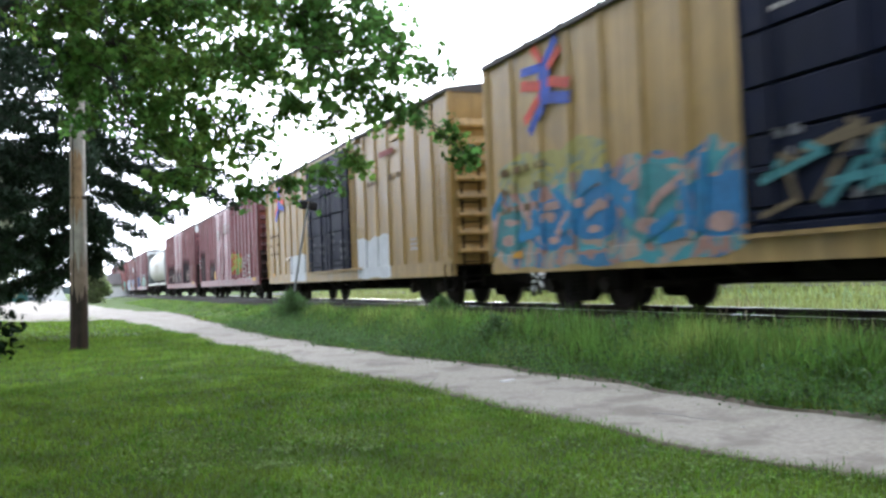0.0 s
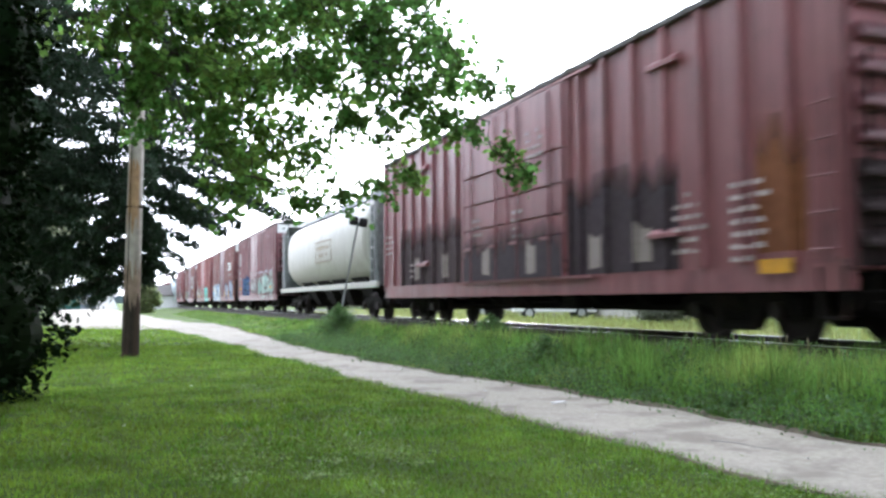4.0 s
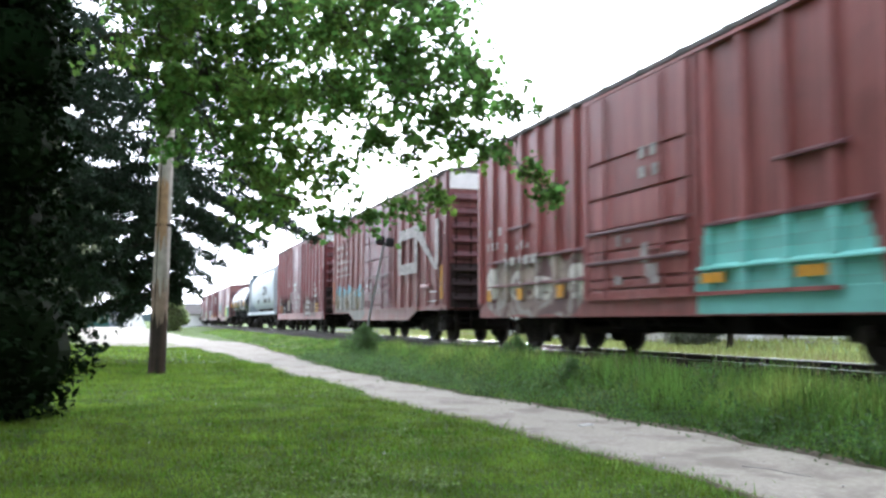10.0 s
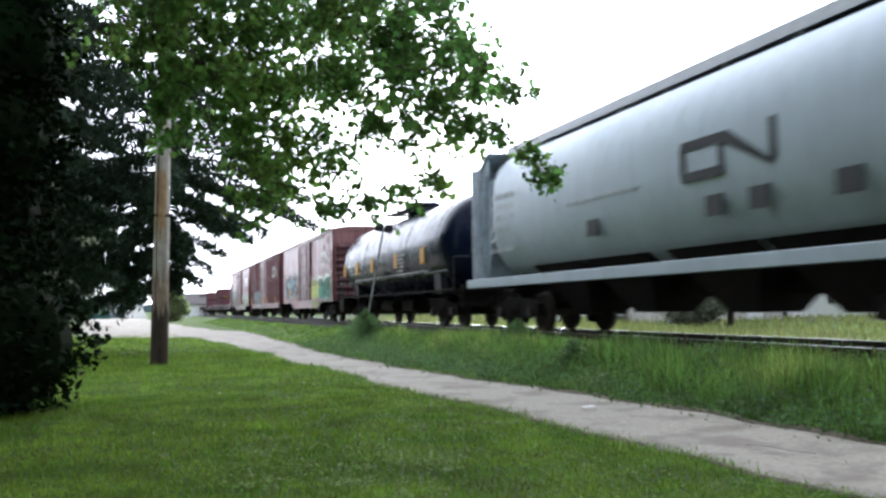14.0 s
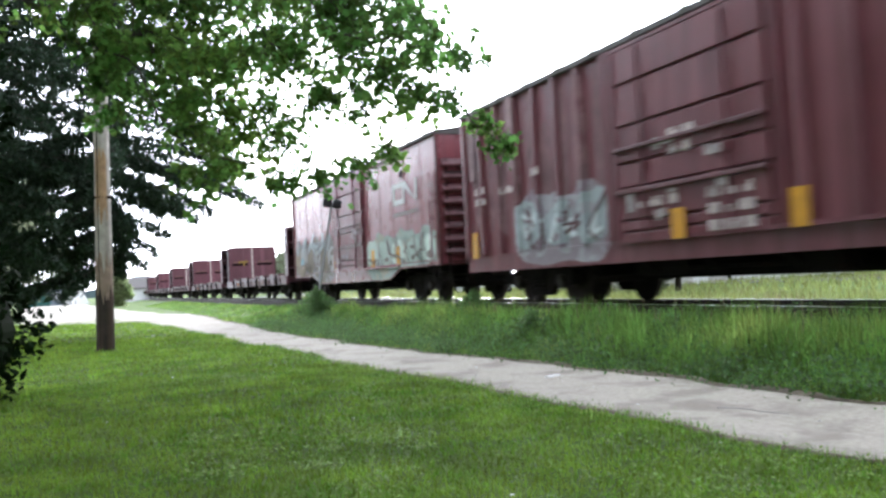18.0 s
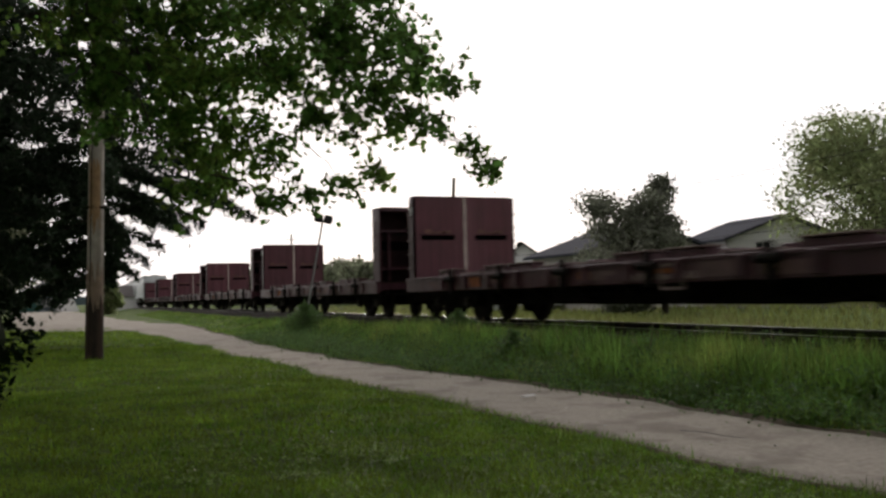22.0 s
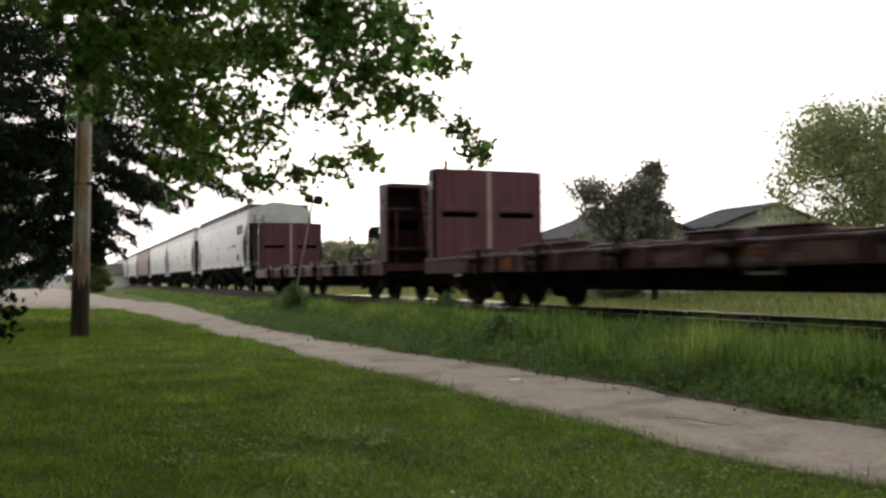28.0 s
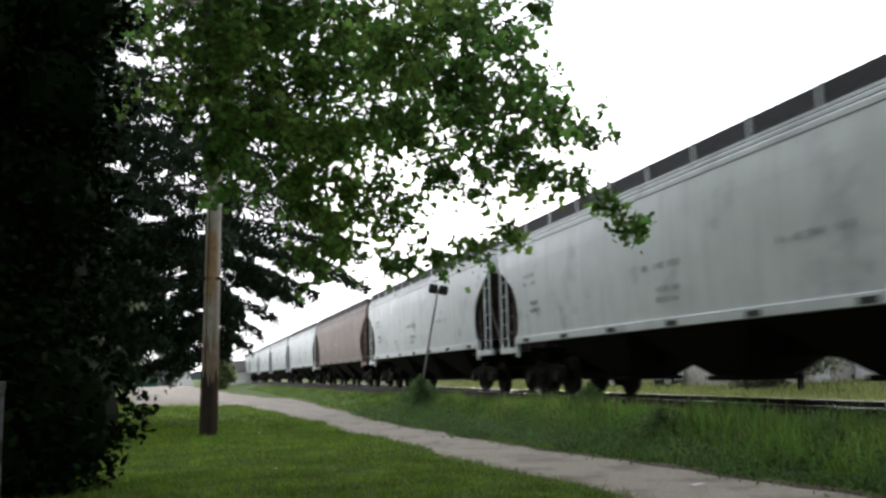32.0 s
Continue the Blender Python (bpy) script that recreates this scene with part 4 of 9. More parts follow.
def ladder_mesh(rungs, w, step, z0):
    mb = MB()
    for s in (-w / 2, w / 2):
        mb.box(-0.05, -0.02, s - 0.02, s + 0.02, z0 - 0.1, z0 + step * (rungs - 0.3))
    for i in range(rungs):
        mb.tube((-0.06, -w / 2, z0 + i * step), (-0.06, w / 2, z0 + i * step), 0.013, seg=6)
    return mb


def boxcar(F, B, paint, label, door=(None,), door_paint=None, H=4.62, nrib=14, smooth=False, deep=False, white_end=True,
           roof_paint=None, end_paint=None, rib=(0.075, 0.07), name="boxcar"):
    """A boxcar by its front and rear along the train. door: front and rear edges along the train."""
    L, mid = B - F, (B + F) / 2
    car = thing(name, label, "boxcar", "cars of the freight train")
    xs = 1.44
    zb = 0.92
    d0, d1 = door[0] - mid, door[1] - mid
    body = MB().box(-xs, xs, -L / 2, L / 2, zb, H - 0.02, 0.015)
    part("body", body, paint, car)
    # roof with cross seams
    rp = roof_paint or mat("roof_galvanised", (0.10, 0.09, 0.088), 0.75, 0.1, var=0.3, scale=2, alt=RUST, altscale=0.7)
    roof = MB().prism([(-1.52, H - 0.05), (-1.52, H + 0.03), (-0.75, H + 0.15), (0.75, H + 0.15), (1.52, H + 0.03), (1.52, H - 0.05)], "y", -L / 2 - 0.03, L / 2 + 0.03)
    for y in np.arange(-L / 2 + 0.6, L / 2, 1.2):
        roof.prism([(-1.535, H - 0.03), (-1.535, H + 0.06), (-0.75, H + 0.19), (0.75, H + 0.19), (1.535, H + 0.06), (1.535, H - 0.03)], "y", y - 0.035, y + 0.035)
    part("roof", roof, rp, car, "weathered steel roof with cross seams")
    # sills
    for s in (-1, 1):
        if deep:
            o = [(-L / 2, 0.92), (-L / 2, 1.05), (L / 2, 1.05), (L / 2, 0.92), (L / 2 - 3.0, 0.90), (L / 2 - 4.0, 0.62), (-L / 2 + 4.0, 0.62), (-L / 2 + 3.0, 0.90)]
        else:
            o = [(-L / 2, 0.68), (-L / 2, 1.0), (L / 2, 1.0), (L / 2, 0.68)]
        a, b = sorted((s * (xs - 0.03), s * (xs + 0.012)))
        part("side_sill", MB().prism(o, "x", a, b), paint, car)
    # posts
    ribs, rw, rd = [], *rib
    if smooth:
        rw, rd = 0.035, 0.010
    for y in np.linspace(-L / 2 + rw + 0.01, L / 2 - rw - 0.01, nrib):
        if d0 - rw - 0.03 < y < d1 + rw + 0.03:
            continue
        ribs.append(float(y))
    ribs += [d0 - rw - 0.02, d1 + rw + 0.02]
    rm = shared(("rib", paint.name, rw, rd, H), lambda: side_rib_mesh(1.02, H - 0.06, rw, rd).mesh("side_post", paint))
    for y in ribs:
        part("side_post", rm, None, car, m=pose(-xs, y, 0))
        part("side_post", rm, None, car, m=pose(xs, y, 0, 0, 0, 180))
    # doors, both sides
    dp = door_paint or paint
    n = 2 if d1 - d0 > 4 else 1
    w = (d1 - d0) / n
    for s in (-1, 1):
        for k in range(n):
            a = d0 + k * w
            dm = MB().box(-0.02, 0.01, 0.015, w - 0.015, 0.98, H - 0.12, 0.006)
            dob = part("door", shared(("door", dp.name, round(w, 2), H), lambda: dm.mesh("door", dp)), None, car, m=pose(s * xs, a if s < 0 else a + w, 0, 0, 0, 0 if s < 0 else 180))
            seams = [z for z in (0.98, 1.13, 1.30, 1.78, 2.16, 2.72, 3.36) if z < H - 0.6] + [H - 0.12]
            for z0, z1 in zip(seams, seams[1:]):
                pm = shared(("dpanel", dp.name, round(w, 2), z0, round(z1, 2)), lambda: MB().box(-0.085, -0.02, 0.025, w - 0.025, z0 + 0.022, z1 - 0.022, 0.010).mesh("door_panel", dp))
                part("door_panel", pm, None, dob)
            stile = shared(("stile", dp.name, H), lambda: MB().box(-0.10, -0.085, -0.03, 0.03, 1.0, H - 0.15, 0.005).mesh("door_stile", dp))
            for q in (0.06, w - 0.06):
                part("door_stile", stile, None, dob, m=pose(0, q, 0))
            if s < 0:
                for q in (0.22, 0.78):
                    rod = MB().tube((-0.115, w * q, 1.0), (-0.115, w * q, H - 0.2), 0.02, seg=6).box(-0.125, -0.08, w * q - 0.05, w * q + 0.05, 2.0, 2.12).box(-0.14, -0.09, w * q - 0.02, w * q + 0.35, 1.72, 1.78)
                    part("lock_rod", shared(("rod", dp.name, round(w * q, 2), H), lambda: rod.mesh("lock_rod", dp)), None, dob)
        for z in (1.0, H - 0.1):
            a, b = sorted((s * (xs + 0.0), s * (xs + 0.09)))
            part("door_track", MB().box(a, b, d0 - w * (0.9 if n == 1 else 0.4), d1 + 0.1, z - 0.035, z + 0.02), paint, car)
    # ends with pressed ridges
    ep = end_paint or (paint if paint is P_YEL else P_END)
    em = shared(("endrib", ep.name), lambda: MB().prism([(0, -0.07), (-0.10, -0.075), (-0.125, -0.05), (-0.125, -0.01), (-0.05, 0.10), (0, 0.14)], "x", -1.36, 1.36).mesh("end_ridge", ep))
    levels = np.linspace(1.22, H - 0.75, 8)
    soot = mat("sooty_end_paint", (0.035, 0.022, 0.022), 0.85, var=0.4, scale=2, alt=(0.07, 0.035, 0.032), altscale=1.2)
    if white_end:
        part("end_sheet", MB().box(-1.40, 1.40, -L / 2 - 0.006, -L / 2, 0.95, 2.15), soot, car, "soot-blackened lower end")
        es = shared("sooty_ridge", lambda: MB().prism([(0, -0.07), (-0.10, -0.075), (-0.125, -0.05), (-0.125, -0.01), (-0.05, 0.10), (0, 0.14)], "x", -1.36, 1.36).mesh("end_ridge", soot))
    for z in levels:
        part("end_ridge", es if white_end and z < 2.2 else em, None, car, m=pose(0, -L / 2, z))
        part("end_ridge", em, None, car, m=pose(0, L / 2, z, 0, 0, 180))
    for s in (-1, 1):
        for y in (-L / 2, L / 2):
            sg = 1 if y > 0 else -1
            part("corner_post", MB().box(s * 1.46 - 0.035, s * 1.46 + 0.035, y - 0.03, y + 0.03, 0.9, H - 0.03, 0.012), ep, car)
    if white_end:
        for y, sg in ((-L / 2, -1), (L / 2, 1)):
            part("end_top_panel", MB().box(-1.42, 1.42, min(y, y + sg * 0.02), max(y, y + sg * 0.02), H - 0.50, H - 0.06), M_WHITE, car, "white excess-height panel")
    # ladders and grab irons
    lm = shared(("ladder", 6), lambda: ladder_mesh(7, 0.42, 0.42, 0.55).mesh("ladder", M_UNDER))
    lp = shared(("ladderp", paint.name), lambda: ladder_mesh(5, 0.42, 0.42, 1.15).mesh("ladder", paint))
    part("ladder", lp, None, car, m=pose(-xs - rd, -L / 2 + 0.32, 0))
    part("ladder", lp, None, car, m=pose(xs + rd, L / 2 - 0.32, 0, 0, 0, 180))
    part("stirrup", MB().box(-1.47, -1.44, -L / 2 + 0.1, -L / 2 + 0.14, 0.35, 0.95).box(-1.47, -1.44, -L / 2 + 0.5, -L / 2 + 0.54, 0.35, 0.95).box(-1.47, -1.44, -L / 2 + 0.1, -L / 2 + 0.54, 0.35, 0.39), M_UNDER, car)
    part("end_ladder", lm, None, car, m=pose(-1.05, -L / 2 - 0.05, 0, 0, 0, 90))
    part("brake_wheel", MB().tube((0.6, -L / 2 - 0.10, 2.2), (0.6, -L / 2 - 0.20, 2.2), 0.24, seg=14), M_UNDER, car)
    part("end_platform", MB().box(-0.5, 1.1, -L / 2 - 0.28, -L / 2 - 0.08, 1.06, 1.10), M_UNDER, car)
    underframe(car, L - 0.2, 0.92)
    truck_meshes()
    add_trucks(car, (-L / 2 + 2.55, L / 2 - 2.55), mid)
    add_couplers(car, L / 2)
    TRAIN.append((car, mid))
    sheet = dict(ribs=ribs, rib_w=rw, rib_d=rd, x_side=-xs)
    zdeep = (lambda y: 0.95 if abs(y) > L / 2 - 3.0 else (0.64 if abs(y) < L / 2 - 4.0 else 0.64 + 0.31 * (abs(y) - L / 2 + 4.0))) if deep else None
    face = -xs - rd - 0.002
    return car, mid, sheet, face, zdeep


def wash_mat(name, col, z0, z1):
    """A thin stain that is solid below and breaks up in upright runs between two heights of the car."""
    if name in MATS:
        return MATS[name]
    m = bpy.data.materials.new(name)
    m.use_nodes = True
    nt = m.node_tree
    nt.nodes.clear()
    N = lambda kind: nt.nodes.new(kind)
    tc, mp, sep, nz, fine, rng_, add, cl = N("ShaderNodeTexCoord"), N("ShaderNodeMapping"), N("ShaderNodeSeparateXYZ"), N("ShaderNodeTexNoise"), N("ShaderNodeTexNoise"), N("ShaderNodeMapRange"), N("ShaderNodeMath"), N("ShaderNodeMapRange")
    bs, tr, mx, out, ramp = N("ShaderNodeBsdfPrincipled"), N("ShaderNodeBsdfTransparent"), N("ShaderNodeMixShader"), N("ShaderNodeOutputMaterial"), N("ShaderNodeMix")
    mp.inputs["Scale"].default_value = (1.0, 2.4, 0.5)
    nz.inputs["Scale"].default_value, nz.inputs["Detail"].default_value = 1.3, 5
    fine.inputs["Scale"].default_value, fine.inputs["Detail"].default_value = 7.0, 5
    rng_.inputs["From Min"].default_value, rng_.inputs["From Max"].default_value = z1, z0
    cl.inputs["From Min"].default_value, cl.inputs["From Max"].default_value, cl.inputs["To Max"].default_value = 0.42, 1.0, 0.90
    ramp.data_type = "RGBA"
    ramp.inputs[6].default_value, ramp.inputs[7].default_value = (*col, 1), (*[min(1, c * 1.8 + 0.02) for c in col], 1)
    bs.inputs["Roughness"].default_value, bs.inputs["Specular IOR Level"].default_value = 0.85, 0.2
    ln = nt.links.new
    ln(tc.outputs["Object"], mp.inputs["Vector"])
    ln(mp.outputs["Vector"], nz.inputs["Vector"])
    ln(tc.outputs["Object"], fine.inputs["Vector"])
    ln(tc.outputs["Object"], sep.inputs["Vector"])
    ln(sep.outputs["Z"], rng_.inputs["Value"])
    ln(rng_.outputs["Result"], add.inputs[0])
    ln(nz.outputs["Fac"], add.inputs[1])
    ln(add.outputs["Value"], cl.inputs["Value"])
    ln(fine.outputs["Fac"], ramp.inputs[0])
    ln(ramp.outputs[2], bs.inputs["Base Color"])
    ln(cl.outputs["Result"], mx.inputs["Fac"])
    ln(tr.outputs["BSDF"], mx.inputs[1])
    ln(bs.outputs["BSDF"], mx.inputs[2])
    ln(mx.outputs["Shader"], out.inputs["Surface"])
    MATS[name] = m
    return m


def bays(car, y0, y1, z0, z1, seed, sheet):
    """Sooty grime over the lower part of some bays, thinning out upwards in runs."""
    tone = (0.040, 0.028, 0.034) if seed % 2 else (0.055, 0.036, 0.040)
    painted(car, y0, y1, z0, z1 + 0.30, wash_mat("soot_wash_%d" % round(z1 * 100 + seed % 2), tone, z1 - 0.75, z1 + 0.30), label="band of sooty grime", rag=0.02, seed=seed, name="grime", soft=400, coat=0.004, **sheet)
    if y1 - y0 > 2:
        for k, u in enumerate((0.22, 0.68)):
            y = y0 + (y1 - y0) * u
            painted(car, y, y + 0.42, z0 + 0.1, z0 + 0.75, wash_mat("chalk_wash_%d" % round(z0 * 100), (0.26, 0.215, 0.20), z0 + 0.2, z0 + 1.1), label="chalky run of old stencilling", rag=0.14, seed=seed + k, name="stencil_scrap", soft=90, coat=0.007, **sheet)


def door_wear(car, y0, y1, top, seed):
    """Chalky scraps of old stencils and two rails on a door."""
    rng = random.Random(seed)
    flat_sheet = dict(ribs=[], rib_w=0.05, rib_d=0, x_side=-1.556)
    chalk = mat("chalky_scrap", (0.34, 0.29, 0.29), 0.8, var=0.4, scale=6)
    for k in range(7):
        y, z = rng.uniform(y0 + 0.3, y1 - 0.4), rng.uniform(1.2, top + 0.1)
        w, h = rng.uniform(0.05, 0.20), rng.uniform(0.04, 0.16)
        painted(car, y - w, y + w, z - h, z + h, chalk, label="chalky scrap of stencilling", rag=0.06, seed=seed + k, name="stencil_scrap", coat=0.008, soft=60, **flat_sheet)
    for z in (top + 0.12, (1.0 + top) / 2 + 0.1):
        part("door_rail", MB().box(-1.585, -1.53, y0 + 0.03, y1 - 0.03, z - 0.03, z + 0.03, 0.01), P_END, car)


def build_boxcars():
    # two yellow cars with navy double doors
    for F, B, d in ((-3.55, 15.65, (3.6, 8.45)), (17.49, 36.71, (24.96, 29.77))):
        car, mid, sh, face, _ = boxcar(F, B, P_YEL, "weathered yellow boxcar with navy blue double doors and graffiti", d, P_NAVY, nrib=20, white_end=False, H=4.66, rib=(0.07, 0.04))
        sy = B - mid - 2.4
        star = (mat("star_blue_paint", (0.06, 0.11, 0.50), 0.7, var=0.4, scale=3, bump=0), mat("star_red_paint", (0.55, 0.09, 0.06), 0.7, var=0.4, scale=3, bump=0))
        for k, (ya, za, yb, zb_, w, c) in enumerate(((0.0, 0.52, 0.0, -0.42, 0.22, 0), (0.12, 0.42, 0.93, 0.50, 0.085, 0), (0.15, 0.02, 0.95, 0.20, 0.10, 1), (0.18, -0.20, 0.84, -0.64, 0.10, 1), (0.10, -0.40, 0.66, -0.92, 0.10, 0),
                                                    (-0.15, 0.06, -0.92, -0.16, 0.10, 1), (-0.18, -0.30, -0.92, -0.46, 0.11, 0), (-0.15, 0.36, -0.62, 0.66, 0.09, 1), (-0.04, 0.48, -0.50, 0.92, 0.10, 0), (0.06, 0.48, 0.42, 0.95, 0.09, 1))):
            ya, yb, za, zb_, w = ya * 0.89, yb * 0.89, za * 0.78, zb_ * 0.78, w * 0.9
            ln = math.hypot(yb - ya, zb_ - za)
            ny, nz = -(zb_ - za) / ln * w, (yb - ya) / ln * w
            part("star_point", MB().prism([(sy + ya - ny, 3.83 + za - nz), (sy + ya + ny, 3.83 + za + nz), (sy + yb + ny, 3.83 + zb_ + nz), (sy + yb - ny, 3.83 + zb_ - nz)], "x", face - 0.008 - 0.0015 * (k % 3), face), star[c], car, "painted arm of a star")
        bars(car, F - mid + 5.75, 3.30, 8, 1, 0.34, 0.14, 0.04, mat("brown_script", (0.14, 0.085, 0.03), 0.8, bump=0), face, label="brown painted script line")
        part("paint_band", MB().box(face - 0.004, face, -L_half(F, B) + 3.55, -L_half(F, B) + 4.65, 3.80, 3.95), mat("faded_red_band", (0.26, 0.07, 0.05), 0.7, bump=0), car, "faded red painted band")
        bars(car, B - mid - 0.6, 2.6, 4, 3, 0.3, 0.13, 0.22, mat("brown_script", (0, 0, 0)), face, seed=3)
        bars(car, F - mid + 2.55, 1.62, 3, 3, 0.16, 0.07, 0.04, M_MARK, face, seed=5)
        bars(car, d[1] - mid - 0.6, 3.9, 3, 3, 0.28, 0.06, 0.09, M_MARK, -1.44 - 0.09, seed=6)
        bars(car, d[0] - mid + 1.9, 3.9, 3, 3, 0.28, 0.06, 0.09, M_MARK, -1.44 - 0.09, seed=7)
        for k in range(4):
            bars(car, d[1] - mid - 0.5 - k * 1.15, 2.2 - 0.3 * (k % 2), 2, 3, 0.2, 0.12, 0.12, mat("dull_grey_marks", (0.20, 0.20, 0.22), 0.8, bump=0), -1.44 - 0.09, seed=20 + k)
        part("reflector", MB().box(face - 0.004, face, B - mid - 1.35, B - mid - 0.95, 0.95, 1.08), M_YELLOW, car, "yellow reflector")
        if F < 0:
            graffiti(car, 8.3 - mid, 15.5 - mid, 0.72, 2.25, paint_mat("blue_green_graffiti", [(0.04, 0.22, 0.44), (0.49, 0.26, 0.21), (0.07, 0.39, 0.47), (0.52, 0.39, 0.31)], 0.9), [mat("blue_spray", (0.03, 0.20, 0.46), 0.6), mat("teal_spray", (0.06, 0.24, 0.27), 0.6), mat("blue_spray", (0, 0, 0))], 5, 2, "blue, teal and pink graffiti", sh, inner=mat("pink_spray", (0.42, 0.27, 0.24), 0.6))
            scrawl(car, 8.6 - mid, 15.3 - mid, 1.05, 2.1, mat("pink_spray", (0, 0, 0)), 6, 86, -1.458, 0.14, "pink sprayed strokes")
            scrawl(car, 8.6 - mid, 15.3 - mid, 1.05, 2.2, mat("bright_blue_spray", (0.02, 0.20, 0.42), 0.6), 9, 87, -1.460, 0.16, "bright blue sprayed strokes")
            scrawl(car, 4.2 - mid, 8.2 - mid, 1.1, 2.3, mat("faded_tan_spray", (0.16, 0.12, 0.07), 0.7), 5, 31, -1.555, 0.07, "faded tan strokes on the doors")
            scrawl(car, 4.2 - mid, 8.2 - mid, 1.1, 2.0, mat("teal_spray", (0, 0, 0)), 4, 32, -1.557, 0.09, "faded teal strokes on the doors")
            painted(car, 11.5 - mid, 15.2 - mid, 2.1, 2.75, paint_mat("yellow_graffiti", [(0.50, 0.42, 0.10), (0.30, 0.34, 0.22), (0.45, 0.40, 0.12)], 1.4), label="yellow graffiti lettering", rag=0.1, seed=3, **sh)
        else:
            patch = mat("whitewash", (0.784, 0.798, 0.840), 0.8, var=0.1, scale=3, streak=0.3, streak_col=(0.42, 0.36, 0.3), bump=0.05)
            painted(car, 30.45 - mid, 32.8 - mid, 0.72, 1.66, patch, label="patch of white overpaint", rag=0.05, seed=4, name="overpaint", soft=40, **sh)
            painted(car, 21.6 - mid, 24.4 - mid, 0.70, 1.80, patch, label="patch of white overpaint", rag=0.09, seed=5, name="overpaint", soft=40, **sh)
            stops(car, mid, ((33.1, 4.15, 0.6), (33.1, 1.55, 0.6), (20.9, 4.15, 0.6)), P_YEL, -1.44, 0.05)
    # two long red cars
    car, mid, sh, face, _ = boxcar(38.67, 57.37, P_OX, "dark red ribbed boxcar with double doors and small graffiti", (45.48, 50.67), nrib=22, H=4.64)
    stops(car, mid, ((53.7, 4.2, 0.7), (53.7, 1.57, 0.8), (42.2, 4.2, 0.7), (42.2, 1.57, 0.8)), P_OX, -1.44, 0.085)
    bays(car, 50.7 - mid, 53.1 - mid, 1.02, 1.95, 61, sh)
    bays(car, 55.0 - mid, 57.2 - mid, 1.02, 2.6, 62, sh)
    part("reflector", MB().box(face - 0.009, face, 50.78 - mid, 51.2 - mid, 1.04, 1.5), M_YELLOW, car, "yellow reflector")
    painted(car, 42.9 - mid, 46.2 - mid, 1.2, 2.25, paint_mat("green_red_graffiti", [(0.48, 0.08, 0.04), (0.55, 0.24, 0.05), (0.42, 0.50, 0.08), (0.16, 0.40, 0.12)], 0.8, 2.0), label="small green, yellow and red graffiti", rag=0.12, seed=6, **sh)
    for y, z, c, r in ((57.0, 2.3, 2, 3), (42.0, 1.95, 3, 5), (41.0, 2.05, 3, 6), (47.5, 3.9, 4, 3), (49.8, 3.6, 4, 3), (46.3, 3.7, 3, 2)):
        bars(car, y - mid, z, c, r, 0.22, 0.11, 0.08, M_MARK, face - 0.035, seed=int(y))
    part("reflector", MB().box(face - 0.004, face, 39.3 - mid, 40.0 - mid, 0.86, 1.0), M_YELLOW, car, "yellow reflector")
    car, mid, sh, face, _ = boxcar(59.6, 78.3, P_OX2, "faded red ribbed boxcar with double doors and soot stains", (66.35, 71.46), nrib=22, H=4.70)
    bays(car, 62.9 - mid, 66.25 - mid, 1.02, 2.45, 63, sh)
    bays(car, 71.6 - mid, 76.6 - mid, 1.02, 2.3, 64, sh)
    bays(car, 66.4 - mid, 71.4 - mid, 1.0, 1.8, 65, dict(ribs=[], rib_w=0.05, rib_d=0, x_side=-1.555))
    stops(car, mid, ((63.2, 4.1, 0.8), (63.2, 1.55, 0.8), (74.6, 4.1, 0.8), (74.6, 1.55, 0.8)), P_OX2, -1.44, 0.085)
    for y, z, c, r in ((77.9, 2.5, 3, 4), (62.9, 2.1, 3, 6), (61.6, 2.1, 3, 7), (67.9, 3.9, 3, 4), (70.8, 2.4, 2, 3), (68.6, 2.4, 2, 4), (75.5, 1.6, 2, 3)):
        bars(car, y - mid, z, c, r, 0.20, 0.07, 0.09, mat("worn_stencil", (0.48, 0.40, 0.39), 0.8, var=0.5, scale=6, bump=0), face - 0.035, seed=int(y))
    part("reflector", MB().box(face - 0.004, face, 60.5 - mid, 61.1 - mid, 0.9, 1.08), M_YELLOW, car, "yellow reflector")
    painted(car, 60.3 - mid, 61.2 - mid, 1.15, 2.9, wash_mat("rust_wash", (0.17, 0.062, 0.026), 1.6, 2.9), label="upright rust-orange run", rag=0.05, seed=66, name="rust_patch", soft=30, coat=0.004, **sh)
    # short ribbed cars
    for F, B, d, paint, what, tag in (
            (98.78, 114.51, (105.29, 108.51), P_PUR, "purple-brown ribbed boxcar with pale green graffiti", "P"), (116.82, 132.32, (123.34, 126.27), P_BR, "brown-red ribbed boxcar with white and blue graffiti", "G"),
            (134.64, 150.05, (141.0, 144.3), P_RED, "faded red ribbed boxcar with a turquoise painted panel", "T"), (152.51, 168.13, (158.48, 162.03), P_BR, "brown ribbed boxcar with a large white emblem", "C"),
            (170.4, 185.96, (176.7, 179.7), P_CHERRY, "dark red ribbed boxcar with worn white stencils", "D"),
            (220.63, 236.06, (226.27, 229.94), P_DUST, "smooth-sided brown boxcar with green graffiti and a white emblem", "E1"), (237.54, 253.3, (243.8, 247.2), P_MAR, "maroon ribbed boxcar with yellow reflectors", "E2"),
            (254.95, 271.02, (261.1, 264.6), P_FADE, "smooth-sided brown boxcar with mint graffiti and a white emblem", "E3")):
        smooth = tag in ("E1", "E3")
